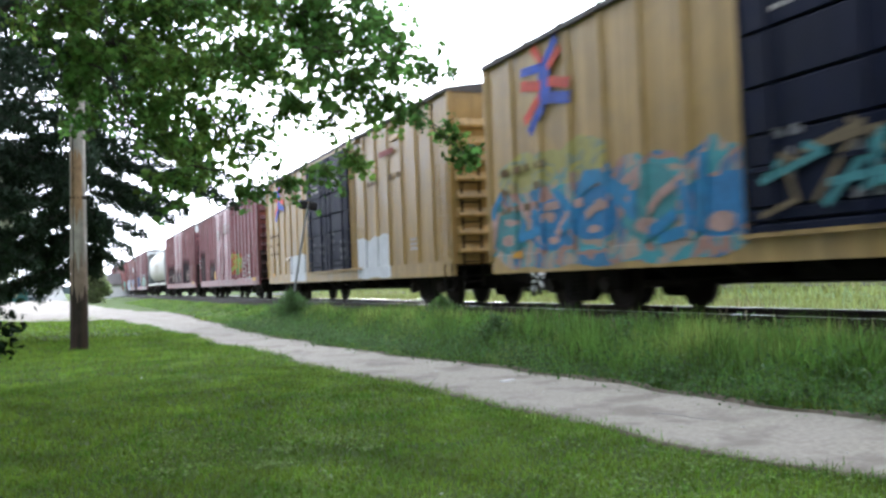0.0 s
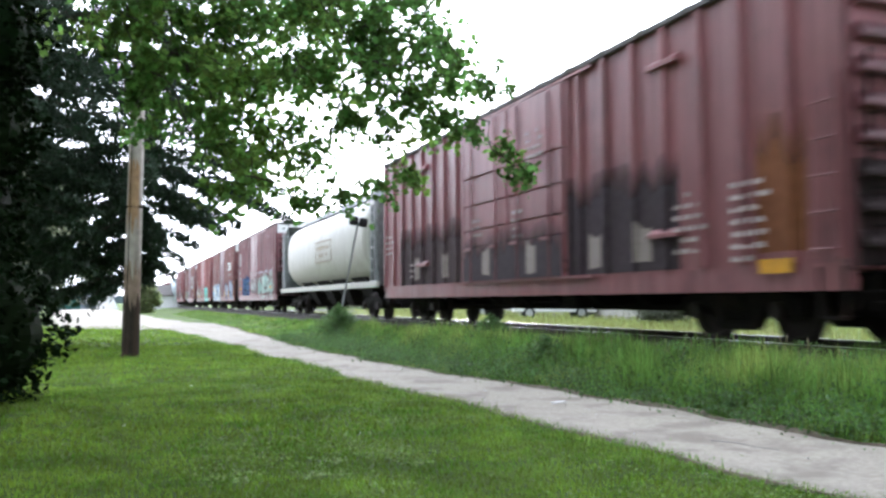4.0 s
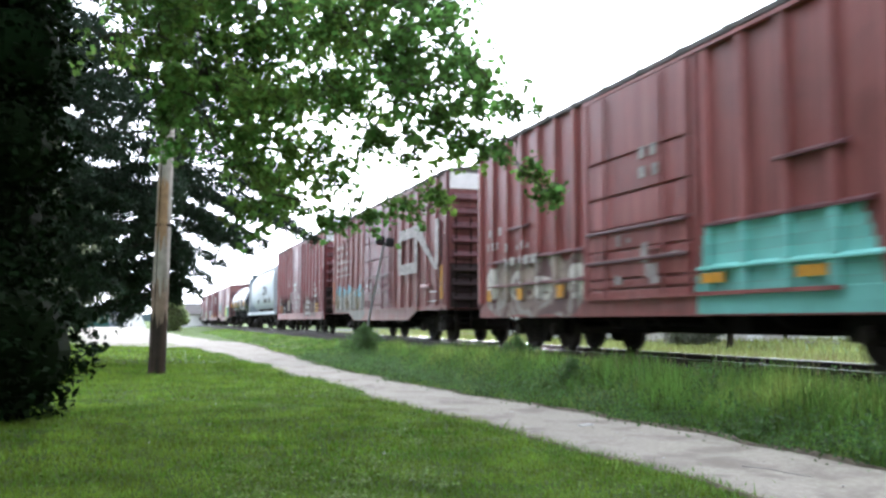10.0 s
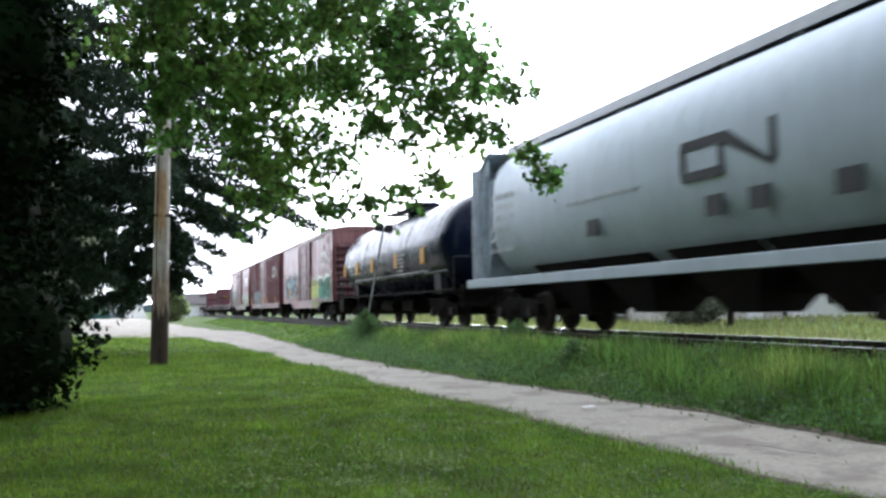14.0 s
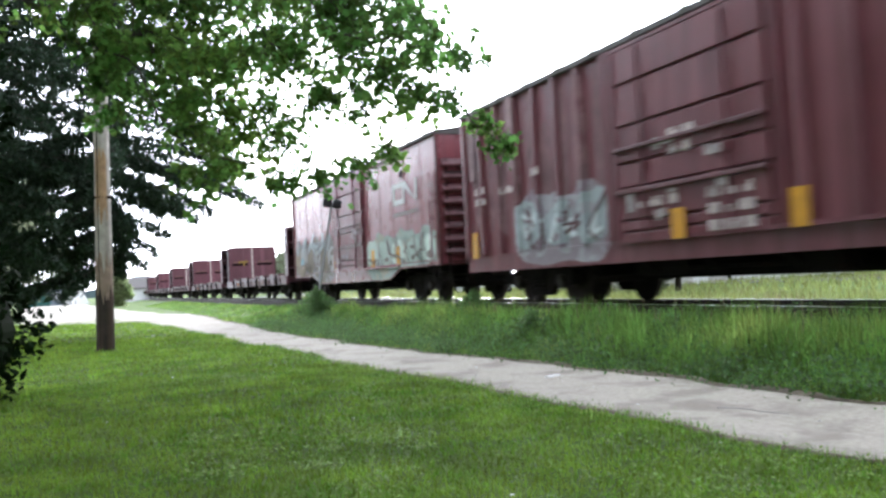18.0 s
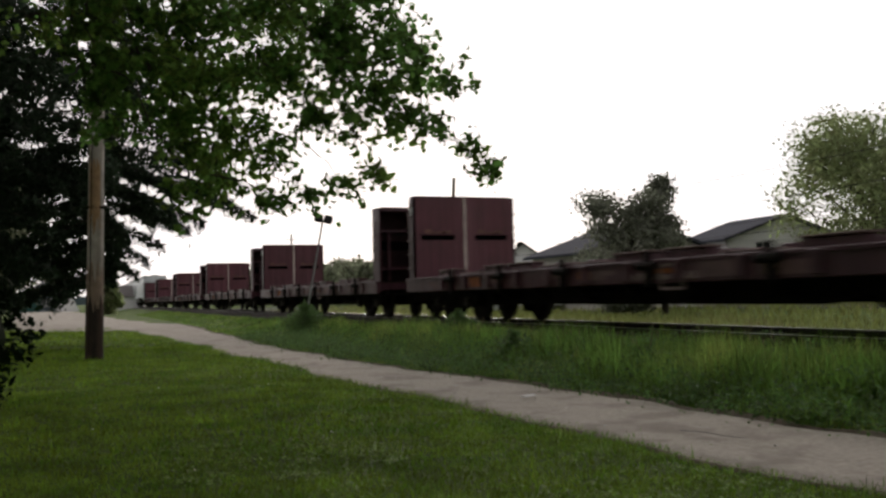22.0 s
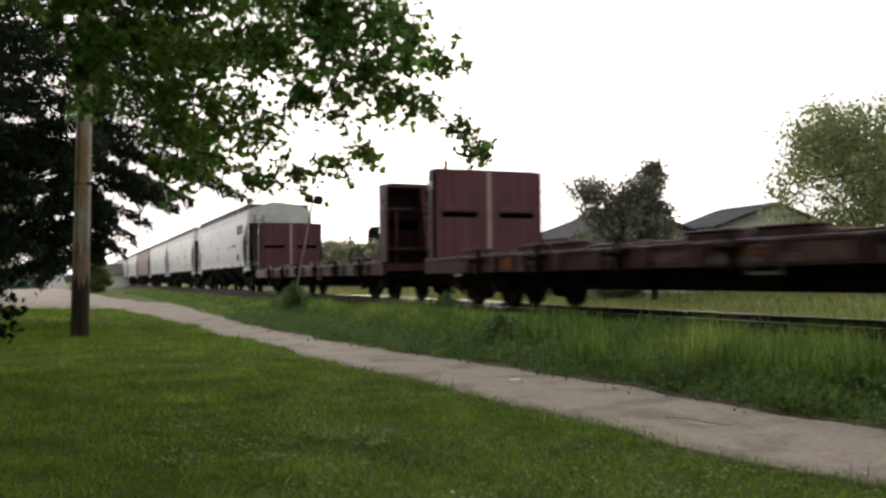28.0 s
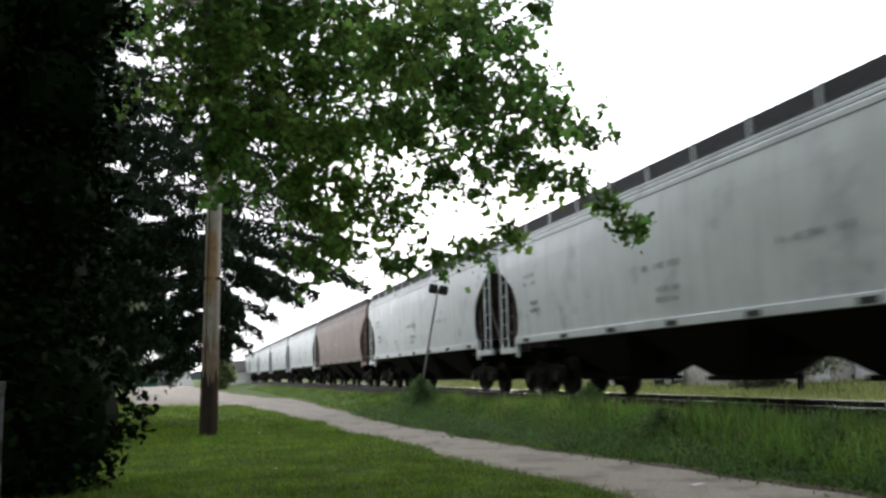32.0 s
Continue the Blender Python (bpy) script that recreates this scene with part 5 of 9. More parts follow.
        car, mid, sh, face, zd = boxcar(F, B, paint, what, d, nrib=dict(P=19, G=23, T=19, C=18, D=18, E2=20).get(tag, 15), smooth=smooth, deep=tag in ("E1", "E3", "C"), white_end=tag in ("P", "G", "C", "D"), H=4.02 if tag.startswith("E") else 4.72 if tag == "D" else 4.66,
                                        rib=(0.085, 0.075), roof_paint=paint if tag == "E1" else M_GALV if tag == "G" else None, door_paint=P_MAR if tag in ("E1", "E3", "G", "C", "D") else None)
        if tag in ("P", "T", "C", "D", "E1", "E2", "E3", "G"):
            door_wear(car, d[0] - mid, d[1] - mid, 2.0 if tag in ("T", "D", "C") else 2.25, 300 + int(F))
        if tag == "P":
            graffiti(car, 99.6 - mid, 105.0 - mid, 0.72, 2.12, paint_mat("mint_base", [(0.31, 0.20, 0.20), (0.53, 0.56, 0.54), (0.25, 0.16, 0.16)], 1.0), [mat("mint_spray", (0.462, 0.658, 0.616), 0.6, var=0.25, scale=2), mat("pale_mint_spray", (0.588, 0.700, 0.658), 0.6, var=0.25, scale=2)], 5, 8, "pale mint graffiti letters", sh, inner=mat("dull_wine_spray", (0.13, 0.07, 0.075), 0.7))
            painted(car, 99.7 - mid, 105.1 - mid, 2.17, 2.30, mat("lilac_line", (0.493, 0.435, 0.493), 0.7), label="wavy pale outline", rag=0.16, seed=41, **sh)
            scrawl(car, 99.9 - mid, 104.8 - mid, 1.05, 1.9, mat("dull_wine_spray", (0, 0, 0)), 8, 84, -1.458, 0.10, "dark wine sprayed strokes")
            scrawl(car, 99.9 - mid, 104.8 - mid, 1.05, 1.9, mat("bright_mint_spray", (0.546, 0.728, 0.689), 0.6), 8, 85, -1.460, 0.10, "mint sprayed strokes")
            for y0 in (105.4, 106.5):
                graffiti(car, y0 - mid, y0 + 1.0 - mid, 1.05, 2.0, mat("dull_grey_base", (0.10, 0.075, 0.075), 0.7), [mat("dull_grey_spray", (0.360, 0.360, 0.360), 0.7)], 2, int(y0), "dull grey graffiti on the door", dict(ribs=[], rib_w=0.05, rib_d=0, x_side=-1.555))
            stops(car, mid, ((101.35, 4.15, 1.0), (111.2, 4.15, 0.8)), paint, -1.44, 0.085)
            graffiti(car, 108.75 - mid, 112.3 - mid, 0.95, 2.15, paint_mat("blue_block_graffiti", [(0.035, 0.085, 0.24), (0.05, 0.13, 0.30), (0.04, 0.07, 0.18)], 1.0), [mat("deep_blue_spray", (0.035, 0.115, 0.31), 0.6, var=0.3, scale=2), mat("dusk_blue_spray", (0.075, 0.165, 0.34), 0.6, var=0.3, scale=2)], 4, 9, "dark blue block graffiti", sh, inner=mat("navy_line_spray", (0.025, 0.04, 0.10), 0.7))
            scrawl(car, 109.0 - mid, 112.0 - mid, 1.1, 1.9, mat("pale_blue_stroke", (0.22, 0.33, 0.48), 0.7), 4, 88, -1.462, 0.06, "pale blue sprayed strokes")
            painted(car, 112.75 - mid, 113.75 - mid, 2.95, 3.75, mat("chalk_emblem", (0.52, 0.47, 0.47), 0.8, var=0.4, scale=4), label="worn chalky emblem", rag=0.12, seed=89, name="overpaint", **sh)
            part("reflector", MB().box(face - 0.009, face, 112.7 - mid, 113.5 - mid, 1.36, 1.52), M_YELLOW, car, "yellow reflector")
            part("reflector", MB().box(face - 0.009, face, 100.0 - mid, 100.6 - mid, 1.3, 1.45), M_YELLOW, car, "yellow reflector")
            for y, z, hh in ((113.7, 2.62, 0.20), (113.7, 2.20, 0.20), (113.7, 1.82, 0.07), (113.7, 1.66, 0.07), (113.7, 1.26, 0.05), (113.7, 1.14, 0.05)):
                bars(car, y - mid, z, 4, 1, 0.25, hh, 0.04, M_MARK, face - 0.012, seed=int(y + z * 9))
        if tag == "G":
            graffiti(car, 126.2 - mid, 132.4 - mid, 0.66, 2.02, paint_mat("white_blue_base", [(0.76, 0.79, 0.82), (0.46, 0.58, 0.72), (0.80, 0.82, 0.83), (0.08, 0.17, 0.42), (0.74, 0.78, 0.82)], 1.1), [mat("white_spray", (0.80, 0.82, 0.83), 0.7, var=0.2, scale=2), mat("pale_blue_spray", (0.30, 0.44, 0.66), 0.7, var=0.3, scale=2), mat("chalk_spray", (0.58, 0.60, 0.58), 0.7, var=0.25, scale=2)], 5, 10, "bold white and blue graffiti", sh, inner=mat("navy_spray", (0.04, 0.075, 0.16), 0.6))
            graffiti(car, 120.8 - mid, 123.1 - mid, 0.74, 1.98, mat("grey_blue_base", (0.17, 0.15, 0.20), 0.7, var=0.3, scale=2), [mat("grey_blue_spray", (0.476, 0.518, 0.616), 0.7, var=0.25, scale=2)], 3, 11, "grey-blue graffiti letters", sh)
            graffiti(car, 117.5 - mid, 120.1 - mid, 0.74, 2.14, mat("slate_base", (0.260, 0.273, 0.364), 0.7, var=0.3, scale=2), [mat("grey_blue_spray", (0, 0, 0)), mat("slate_spray", (0.336, 0.378, 0.504), 0.7, var=0.3, scale=2)], 3, 12, "slate blue graffiti letters", sh, inner=mat("dark_slate_spray", (0.07, 0.075, 0.11), 0.7))
            scrawl(car, 126.5 - mid, 132.0 - mid, 1.05, 1.85, mat("navy_spray", (0, 0, 0)), 11, 81, -1.456, 0.13, "navy sprayed strokes")
            scrawl(car, 126.5 - mid, 132.0 - mid, 1.05, 1.90, mat("mid_blue_spray", (0.09, 0.22, 0.48), 0.7), 9, 82, -1.458, 0.10, "blue sprayed strokes")
            scrawl(car, 117.8 - mid, 123.0 - mid, 1.05, 1.9, mat("white_spray", (0, 0, 0)), 8, 83, -1.458, 0.10, "white sprayed strokes")
            for y, z0, z1 in ((120.1, 0.93, 1.38), (122.6, 0.95, 1.35)):
                part("reflector", MB().box(face - 0.013, face, y - mid, y + 0.42 - mid, z0, z1), M_YELLOW, car, "yellow reflector")
            part("reflector", MB().box(face - 0.013, face, 116.92 - mid, 117.36 - mid, 0.98, 1.42), M_YELLOW, car, "yellow reflector")
            part("reflector", MB().box(face - 0.013, face, 116.92 - mid, 117.45 - mid, 1.92, 2.08), M_YELLOW, car, "yellow reflector")
            stops(car, mid, ((119.55, 4.12, 0.6), (129.5, 4.12, 0.6)), paint, -1.44, 0.085)
            road_emblem(car, 120.55 - mid, 118.75 - mid, 2.90, 3.48, M_WHITE, face)
            bars(car, 120.4 - mid, 2.62, 8, 1, 0.22, 0.10, 0.05, M_MARK, face)
            part("rust_panel", MB().box(face - 0.011, face, 116.94 - mid, 117.34 - mid, 1.43, 1.91), M_ORANGE, car, "orange-brown patch")
            part("reflector", MB().box(face - 0.009, face, 131.3 - mid, 131.9 - mid, 1.5, 1.75), M_YELLOW, car, "yellow reflector")
        if tag == "T":
            turq = mat("turquoise_paint", (0.232, 0.620, 0.574), 0.7, var=0.12, scale=2, bump=0.03)
            for k in range(9):
                a, z0, z1 = k / 9, 0.70 + 0.14 * k, 0.84 + 0.14 * k
                cut = 0.45 * a ** 1.3
                painted(car, 137.30 + cut - mid, 140.95 - cut * 0.8 - mid, z0, z1 + 0.002, turq, label="flat turquoise painted panel", rag=0.0, seed=12, name="overpaint", soft=4000, coat=0.006, **sh)
            for y, z, w in ((139.1, 1.97, 3.2), (139.1, 1.36, 3.5), (138.5, 2.67, 1.25), (146.9, 1.93, 4.9), (146.9, 1.38, 4.9), (147.6, 2.62, 1.1)):
                part("anchor_rail", MB().prism([(-1.44, z - 0.03), (-1.44, z + 0.05), (-1.535, z + 0.0), (-1.535, z - 0.03)], "y", y - w / 2 - mid, y + w / 2 - mid), turq if z in (1.36,) else P_END, car)
            graffiti(car, 144.5 - mid, 149.6 - mid, 0.68, 1.90, paint_mat("grey_base", [(0.20, 0.11, 0.11), (0.33, 0.24, 0.22), (0.45, 0.39, 0.36)], 1.4), [mat("worn_grey_spray", (0.612, 0.578, 0.544), 0.75, var=0.35, scale=4), mat("worn_tan_spray", (0.405, 0.330, 0.285), 0.75, var=0.35, scale=4)], 7, 13, "worn grey graffiti over stencils", sh)
            for y in (138.2, 140.2):
                part("reflector", MB().box(face - 0.012, face, y - mid, y + 0.55 - mid, 1.14, 1.28), M_YELLOW, car, "yellow reflector")
            for y in (149.4, 145.6, 147.6):
                part("reflector", MB().box(face - 0.012, face, y - 0.3 - mid, y - mid, 1.05, 1.3), M_YELLOW, car, "yellow reflector")
            for y, z, c in ((149.3, 2.7, 3), (148.2, 2.3, 5), (142.4, 3.4, 2)):
                bars(car, y - mid, z, c, 2, 0.25, 0.18, 0.14, M_MARK, face - 0.03, seed=int(y))
        if tag == "C":
            road_emblem(car, 157.35 - mid, 153.15 - mid, 2.02, 3.42, M_MARK, face)
            graffiti(car, 162.2 - mid, 167.9 - mid, 0.70, 1.85, mat("stone_base", (0.280, 0.266, 0.252), 0.75, var=0.3, scale=2), [mat("stone_spray", (0.333, 0.333, 0.311), 0.75, var=0.3, scale=3), mat("tan_stone_spray", (0.266, 0.222, 0.167), 0.75, var=0.3, scale=3)], 6, 14, "grey stone-like graffiti letters", sh, zb=zd)
            scrawl(car, 162.6 - mid, 167.4 - mid, 1.55, 2.0, mat("sky_blue_spray", (0.20, 0.40, 0.50), 0.7, var=0.2, scale=2), 9, 44, -1.462, 0.15, "light blue sprayed strokes")
            scrawl(car, 162.6 - mid, 167.4 - mid, 1.05, 1.8, mat("pale_stone_spray", (0.414, 0.404, 0.373), 0.7, var=0.2, scale=2), 9, 45, -1.460, 0.09, "pale sprayed strokes")
            stops(car, mid, ((154.5, 3.93, 0.8), (154.5, 1.58, 0.85), (165.5, 3.93, 0.8)), paint, -1.44, 0.085)
            part("grab_iron", MB().tube((face - 0.05, 153.2 - mid, 1.41), (face - 0.05, 153.85 - mid, 1.41), 0.014).tube((face - 0.05, 153.2 - mid, 1.15), (face - 0.05, 153.85 - mid, 1.15), 0.014), M_WHITE, car, "white-painted grab irons")
            for z, r in ((3.7, 2), (3.1, 2)):
                bars(car, 167.2 - mid, z, 5, r, 0.34, 0.18, 0.14, mat("worn_stencil", (0, 0, 0)), face, seed=int(z * 10))
            part("stripe", MB().box(face - 0.005, face, 164.4 - mid, 167.4 - mid, 2.92, 2.97).box(face - 0.005, face, 164.4 - mid, 167.4 - mid, 2.40, 2.45), mat("worn_stencil", (0, 0, 0)), car)
            part("reflector", MB().box(face - 0.009, face, 152.7 - mid, 153.0 - mid, 1.2, 2.1), M_YELLOW, car, "tall yellow reflector")
            part("reflector", MB().box(face - 0.009, face, 167.6 - mid, 168.0 - mid, 1.3, 2.2), M_ORANGE, car, "tall faded orange reflector")
        if tag == "D":
            bays(car, 179.9 - mid, 184.8 - mid, 1.02, 1.75, 91, sh)
            bays(car, 171.5 - mid, 176.4 - mid, 1.02, 1.5, 92, sh)
            for y, z, w_, h_ in ((184.5, 2.05, 0.5, 0.22), (184.5, 1.72, 0.5, 0.2), (183.4, 1.5, 0.5, 0.5), (181.6, 1.35, 0.55, 0.4), (180.3, 1.9, 0.5, 0.55), (182.6, 2.1, 0.35, 0.22)):
                painted(car, y - w_ / 2 - mid, y + w_ / 2 - mid, z - h_ / 2, z + h_ / 2, mat("chalky_patch", (0.32, 0.27, 0.26), 0.8, var=0.35, scale=5), label="chalky patch of old stencils", rag=0.05, seed=int(y * 10), name="overpaint", soft=25, coat=0.009, **sh)
            painted(car, 183.2 - mid, 184.9 - mid, 1.03, 1.55, mat("rusty_wash", (0.30, 0.13, 0.07), 0.8, var=0.3, scale=3), label="rust-orange wash", rag=0.1, seed=93, name="grime", coat=0.007, **sh)
            stops(car, mid, ((182.2, 4.15, 0.6), (174.0, 4.15, 0.6)), paint, -1.44, 0.085)
            for y, z, c, r in ((185.4, 2.5, 1, 4), (184.3, 1.9, 2, 3), (182.6, 1.4, 2, 2), (181.0, 2.9, 2, 2), (178.9, 2.6, 2, 2), (178.2, 1.9, 3, 3), (175.0, 1.6, 4, 3), (172.6, 2.4, 2, 3)):
                bars(car, y - mid, z, c, r, 0.3, 0.16, 0.1, M_MARK, face - 0.03, seed=int(y))
            for z in (1.35, 1.2, 1.05):
                part("reflector", MB().box(face - 0.004, face, 171.6 - mid, 172.5 - mid, z, z + 0.06), M_YELLOW, car, "yellow stripe")
            painted(car, 172.4 - mid, 176.2 - mid, 0.75, 1.6, mat("faded_grey_wash", (0.24, 0.17, 0.16), 0.85, var=0.4, scale=1.5, alt=(0.13, 0.05, 0.045), altscale=1.2, bump=0), label="faded grey wash", rag=0.25, seed=15, name="overpaint", **sh)
        if tag in ("E1", "E3"):
            a, b = (223.45, 221.55) if tag == "E1" else (258.3, 256.4)
            road_emblem(car, a - mid, b - mid, 2.58, 3.15, M_WHITE, face)
            bars(car, a - mid, 2.38, 9, 1, 0.2, 0.1, 0.04, M_MARK, face, seed=2)
            part("rust_spot", MB().tube((face - 0.004, (a + b) / 2 - mid + 0.2, 3.35), (face, (a + b) / 2 - mid + 0.2, 3.35), 0.13, seg=9), M_UNDER, car)
        if tag == "E1":
            painted(car, 220.9 - mid, 226.3 - mid, 1.03, 2.08, mat("white_outline_spray", (0.675, 0.716, 0.675), 0.7, var=0.3, scale=3, bump=0), label="white outline of the letters", rag=0.16, seed=16, name="outline", coat=0.003, soft=14, **sh)
            graffiti(car, 221.0 - mid, 224.4 - mid, 0.80, 1.95, paint_mat("deep_green_graffiti", [(0.04, 0.18, 0.10), (0.07, 0.26, 0.16), (0.03, 0.10, 0.08), (0.05, 0.23, 0.13)], 0.7), [mat("green_spray", (0.075, 0.40, 0.25), 0.6), mat("sea_green_spray", (0.13, 0.43, 0.32), 0.6)], 4, 16, "deep green graffiti", sh, zb=zd)
            graffiti(car, 224.1 - mid, 226.25 - mid, 0.80, 2.0, mat("lime_base", (0.338, 0.338, 0.156), 0.7, var=0.3, scale=2), [mat("lime_spray", (0.525, 0.587, 0.150), 0.7, var=0.2, scale=2), mat("pale_lime_spray", (0.576, 0.600, 0.264), 0.7, var=0.2, scale=2)], 3, 17, "lime green graffiti letters", sh, zb=zd)
            painted(car, 220.75 - mid, 221.6 - mid, 1.0, 2.05, mat("pale_pink_wash", (0.45, 0.36, 0.33), 0.8, bump=0), label="pale overspray", rag=0.1, seed=18, name="overspray", **{**sh, "x_side": -1.436})
            painted(car, 230.05 - mid, 235.2 - mid, 1.30, 2.32, mat("teal_shadow_spray", (0.13, 0.20, 0.22), 0.75, var=0.4, scale=2, alt=(0.08, 0.11, 0.13), altscale=1.2), label="teal shading behind the letters", rag=0.28, seed=19, **sh)
            painted(car, 230.0 - mid, 234.6 - mid, 0.80, 1.42, mat("rosy_base", (0.40, 0.25, 0.25), 0.75, var=0.4, scale=1.5, alt=(0.24, 0.20, 0.22), altscale=0.9), label="rosy graffiti ground", rag=0.3, seed=29, zb=zd, coat=0.008, **sh)
            graffiti(car, 230.2 - mid, 234.8 - mid, 1.12, 2.16, paint_mat("pale_slate_graffiti", [(0.28, 0.36, 0.38), (0.42, 0.48, 0.52), (0.20, 0.24, 0.26)], 0.9), [mat("ice_blue_spray", (0.50, 0.58, 0.63), 0.7, var=0.25, scale=2), mat("slate_blue_spray", (0.34, 0.43, 0.48), 0.7, var=0.3, scale=2)], 4, 72, "pale blue letters with teal shading", {**sh, "x_side": -1.446}, inner=mat("dark_script_spray", (0.07, 0.06, 0.07), 0.7))
            scrawl(car, 230.4 - mid, 234.7 - mid, 1.15, 2.2, mat("dark_script_spray", (0, 0, 0)), 8, 71, face - 0.024, 0.05, "dark sprayed strokes")
            for y, z0 in ((233.1, 1.28), (230.25, 1.45)):
                part("reflector", MB().box(face - 0.028, face, y - mid, y + 0.26 - mid, z0, z0 + 0.5), M_YELLOW, car, "yellow reflector")
            scrawl(car, 230.4 - mid, 232.6 - mid, 0.95, 1.5, mat("pink_script_spray", (0.50, 0.33, 0.32), 0.7, var=0.25, scale=3), 5, 73, face - 0.026, 0.11, "pink sprayed strokes")
            scrawl(car, 221.4 - mid, 224.0 - mid, 1.0, 1.9, mat("dark_green_stroke", (0.012, 0.05, 0.035), 0.6), 6, 74, face - 0.02, 0.05, "dark green sprayed strokes")
            part("smoke_hatch", MB().box(face - 0.02, face, 221.6 - mid, 222.2 - mid, 3.50, 3.80, 0.01), P_MAR, car, "dark red plate under the eave")
            for y, z, c, r in ((235.0, 2.75, 2, 1), (235.0, 2.5, 4, 1), (230.9, 2.6, 3, 2)):
                bars(car, y - mid, z, c, r, 0.25, 0.14, 0.06, M_MARK, face, seed=int(y * z))
            part("reflector", MB().box(face - 0.009, face, 220.68 - mid, 220.95 - mid, 1.1, 1.98), M_YELLOW, car, "tall yellow reflector")
        if tag == "E3":
            mint = [(0.40, 0.49, 0.44), (0.50, 0.59, 0.54), (0.32, 0.42, 0.38), (0.52, 0.50, 0.40), (0.48, 0.57, 0.53)]
            graffiti(car, 255.2 - mid, 261.0 - mid, 0.7, 1.85, paint_mat("mint_bold_graffiti", mint, 0.9), [mat("grey_mint_spray", (0.624, 0.720, 0.660), 0.7, var=0.2, scale=2), mat("sage_spray", (0.500, 0.613, 0.550), 0.7, var=0.2, scale=2)], 5, 20, "large pale mint graffiti", sh, zb=zd, inner=mat("umber_spray", (0.16, 0.13, 0.11), 0.7))
            graffiti(car, 264.7 - mid, 270.9 - mid, 0.7, 2.2, paint_mat("tan_grey_graffiti", [(0.34, 0.32, 0.32), (0.22, 0.20, 0.19), (0.19, 0.15, 0.11), (0.30, 0.29, 0.30), (0.21, 0.21, 0.25)], 0.9), [mat("warm_grey_spray", (0.42, 0.41, 0.41), 0.7, var=0.3, scale=2), mat("ochre_spray", (0.210, 0.170, 0.120), 0.7, var=0.2, scale=2)], 6, 21, "grey and tan graffiti", sh, zb=zd, inner=mat("umber_spray", (0, 0, 0)))
            scrawl(car, 255.6 - mid, 260.8 - mid, 0.95, 1.75, mat("umber_spray", (0, 0, 0)), 10, 75, face - 0.02, 0.05, "dark sprayed strokes")
            scrawl(car, 265.0 - mid, 270.6 - mid, 0.95, 1.7, mat("umber_spray", (0, 0, 0)), 10, 76, face - 0.02, 0.05, "dark sprayed strokes")
            scrawl(car, 265.2 - mid, 270.6 - mid, 1.75, 2.45, mat("silver_spray", (0.504, 0.560, 0.588), 0.6, var=0.25, scale=2), 7, 79, face - 0.022, 0.12, "silvery sprayed strokes")
            scrawl(car, 269.2 - mid, 270.5 - mid, 0.95, 1.35, mat("ochre_spray", (0, 0, 0)), 4, 80, face - 0.022, 0.16, "ochre sprayed strokes")
            scrawl(car, 269.4 - mid, 269.8 - mid, 1.4, 1.6, mat("sky_spray", (0.20, 0.36, 0.42), 0.6), 2, 82, face - 0.024, 0.12, "light blue sprayed dab")
            for y in (258.2, 260.5, 264.9):
                part("reflector", MB().box(face - 0.016, face, y - 0.25 - mid, y - mid, 1.0, 1.5), M_YELLOW, car, "yellow reflector")
        if tag == "E2":
            for y, z1, xf in ((243.25, 1.42, face), (245.5, 1.38, -1.558), (252.6, 1.5, face), (239.0, 1.40, face)):
                part("reflector", MB().box(xf - 0.014, xf, y - mid, y + 0.28 - mid, 0.96, z1), M_YELLOW, car, "yellow reflector")
            graffiti(car, 247.5 - mid, 250.9 - mid, 0.72, 2.0, paint_mat("pale_grey_graffiti", [(0.30, 0.22, 0.26), (0.45, 0.43, 0.46), (0.33, 0.27, 0.30)], 1.0), [mat("silver_spray", (0.36, 0.40, 0.42), 0.6, var=0.25, scale=2)], 3, 22, "pale grey graffiti", sh)
            scrawl(car, 247.7 - mid, 250.8 - mid, 1.05, 1.9, mat("pale_silver_stroke", (0.624, 0.676, 0.689), 0.6), 6, 77, -1.460, 0.08, "pale sprayed strokes")
            scrawl(car, 247.7 - mid, 250.8 - mid, 1.05, 1.9, mat("dull_wine_spray", (0, 0, 0)), 5, 78, -1.462, 0.05, "dark sprayed strokes")
            road_emblem(car, 240.5 - mid, 238.5 - mid, 2.6, 3.3, M_MARK, face)
            for y, z, c, r in ((252.6, 2.4, 2, 2), (251.4, 2.3, 2, 1), (250.0, 2.5, 2, 1), (245.8, 2.5, 2, 2), (245.0, 1.6, 3, 3), (246.6, 1.6, 3, 2)):
                bars(car, y - mid, z, c, r, 0.28, 0.14, 0.08, mat("worn_stencil", (0, 0, 0)), face - 0.03, seed=int(y))
            # pale washes and strips painted for the sky's sheen on the rear half
            rg = random.Random(5)
            for y in np.arange(247.5, 253.0, 0.62):
                painted(car, y - mid, y + rg.uniform(0.25, 0.5) - mid, 1.9 - rg.uniform(0, 0.6), 3.2 + rg.uniform(0, 0.65), mat("sheen_wash", (0.21, 0.115, 0.125), 0.85, var=0.35, scale=2, alt=(0.16, 0.06, 0.07), altscale=1.4), label="pale wash painted as the sky's sheen", rag=0.1, seed=int(y * 7), name="stain", soft=6, coat=0.004, **sh)
            for y in (252.9, 251.0):
                part("stain", MB().box(face - 0.003, face, y - 0.3 - mid, y - mid, 2.6, 4.0), mat("sheen_strip", (0.26, 0.17, 0.18), 0.8, bump=0), car)


def L_half(F, B):
    return (B - F) / 2


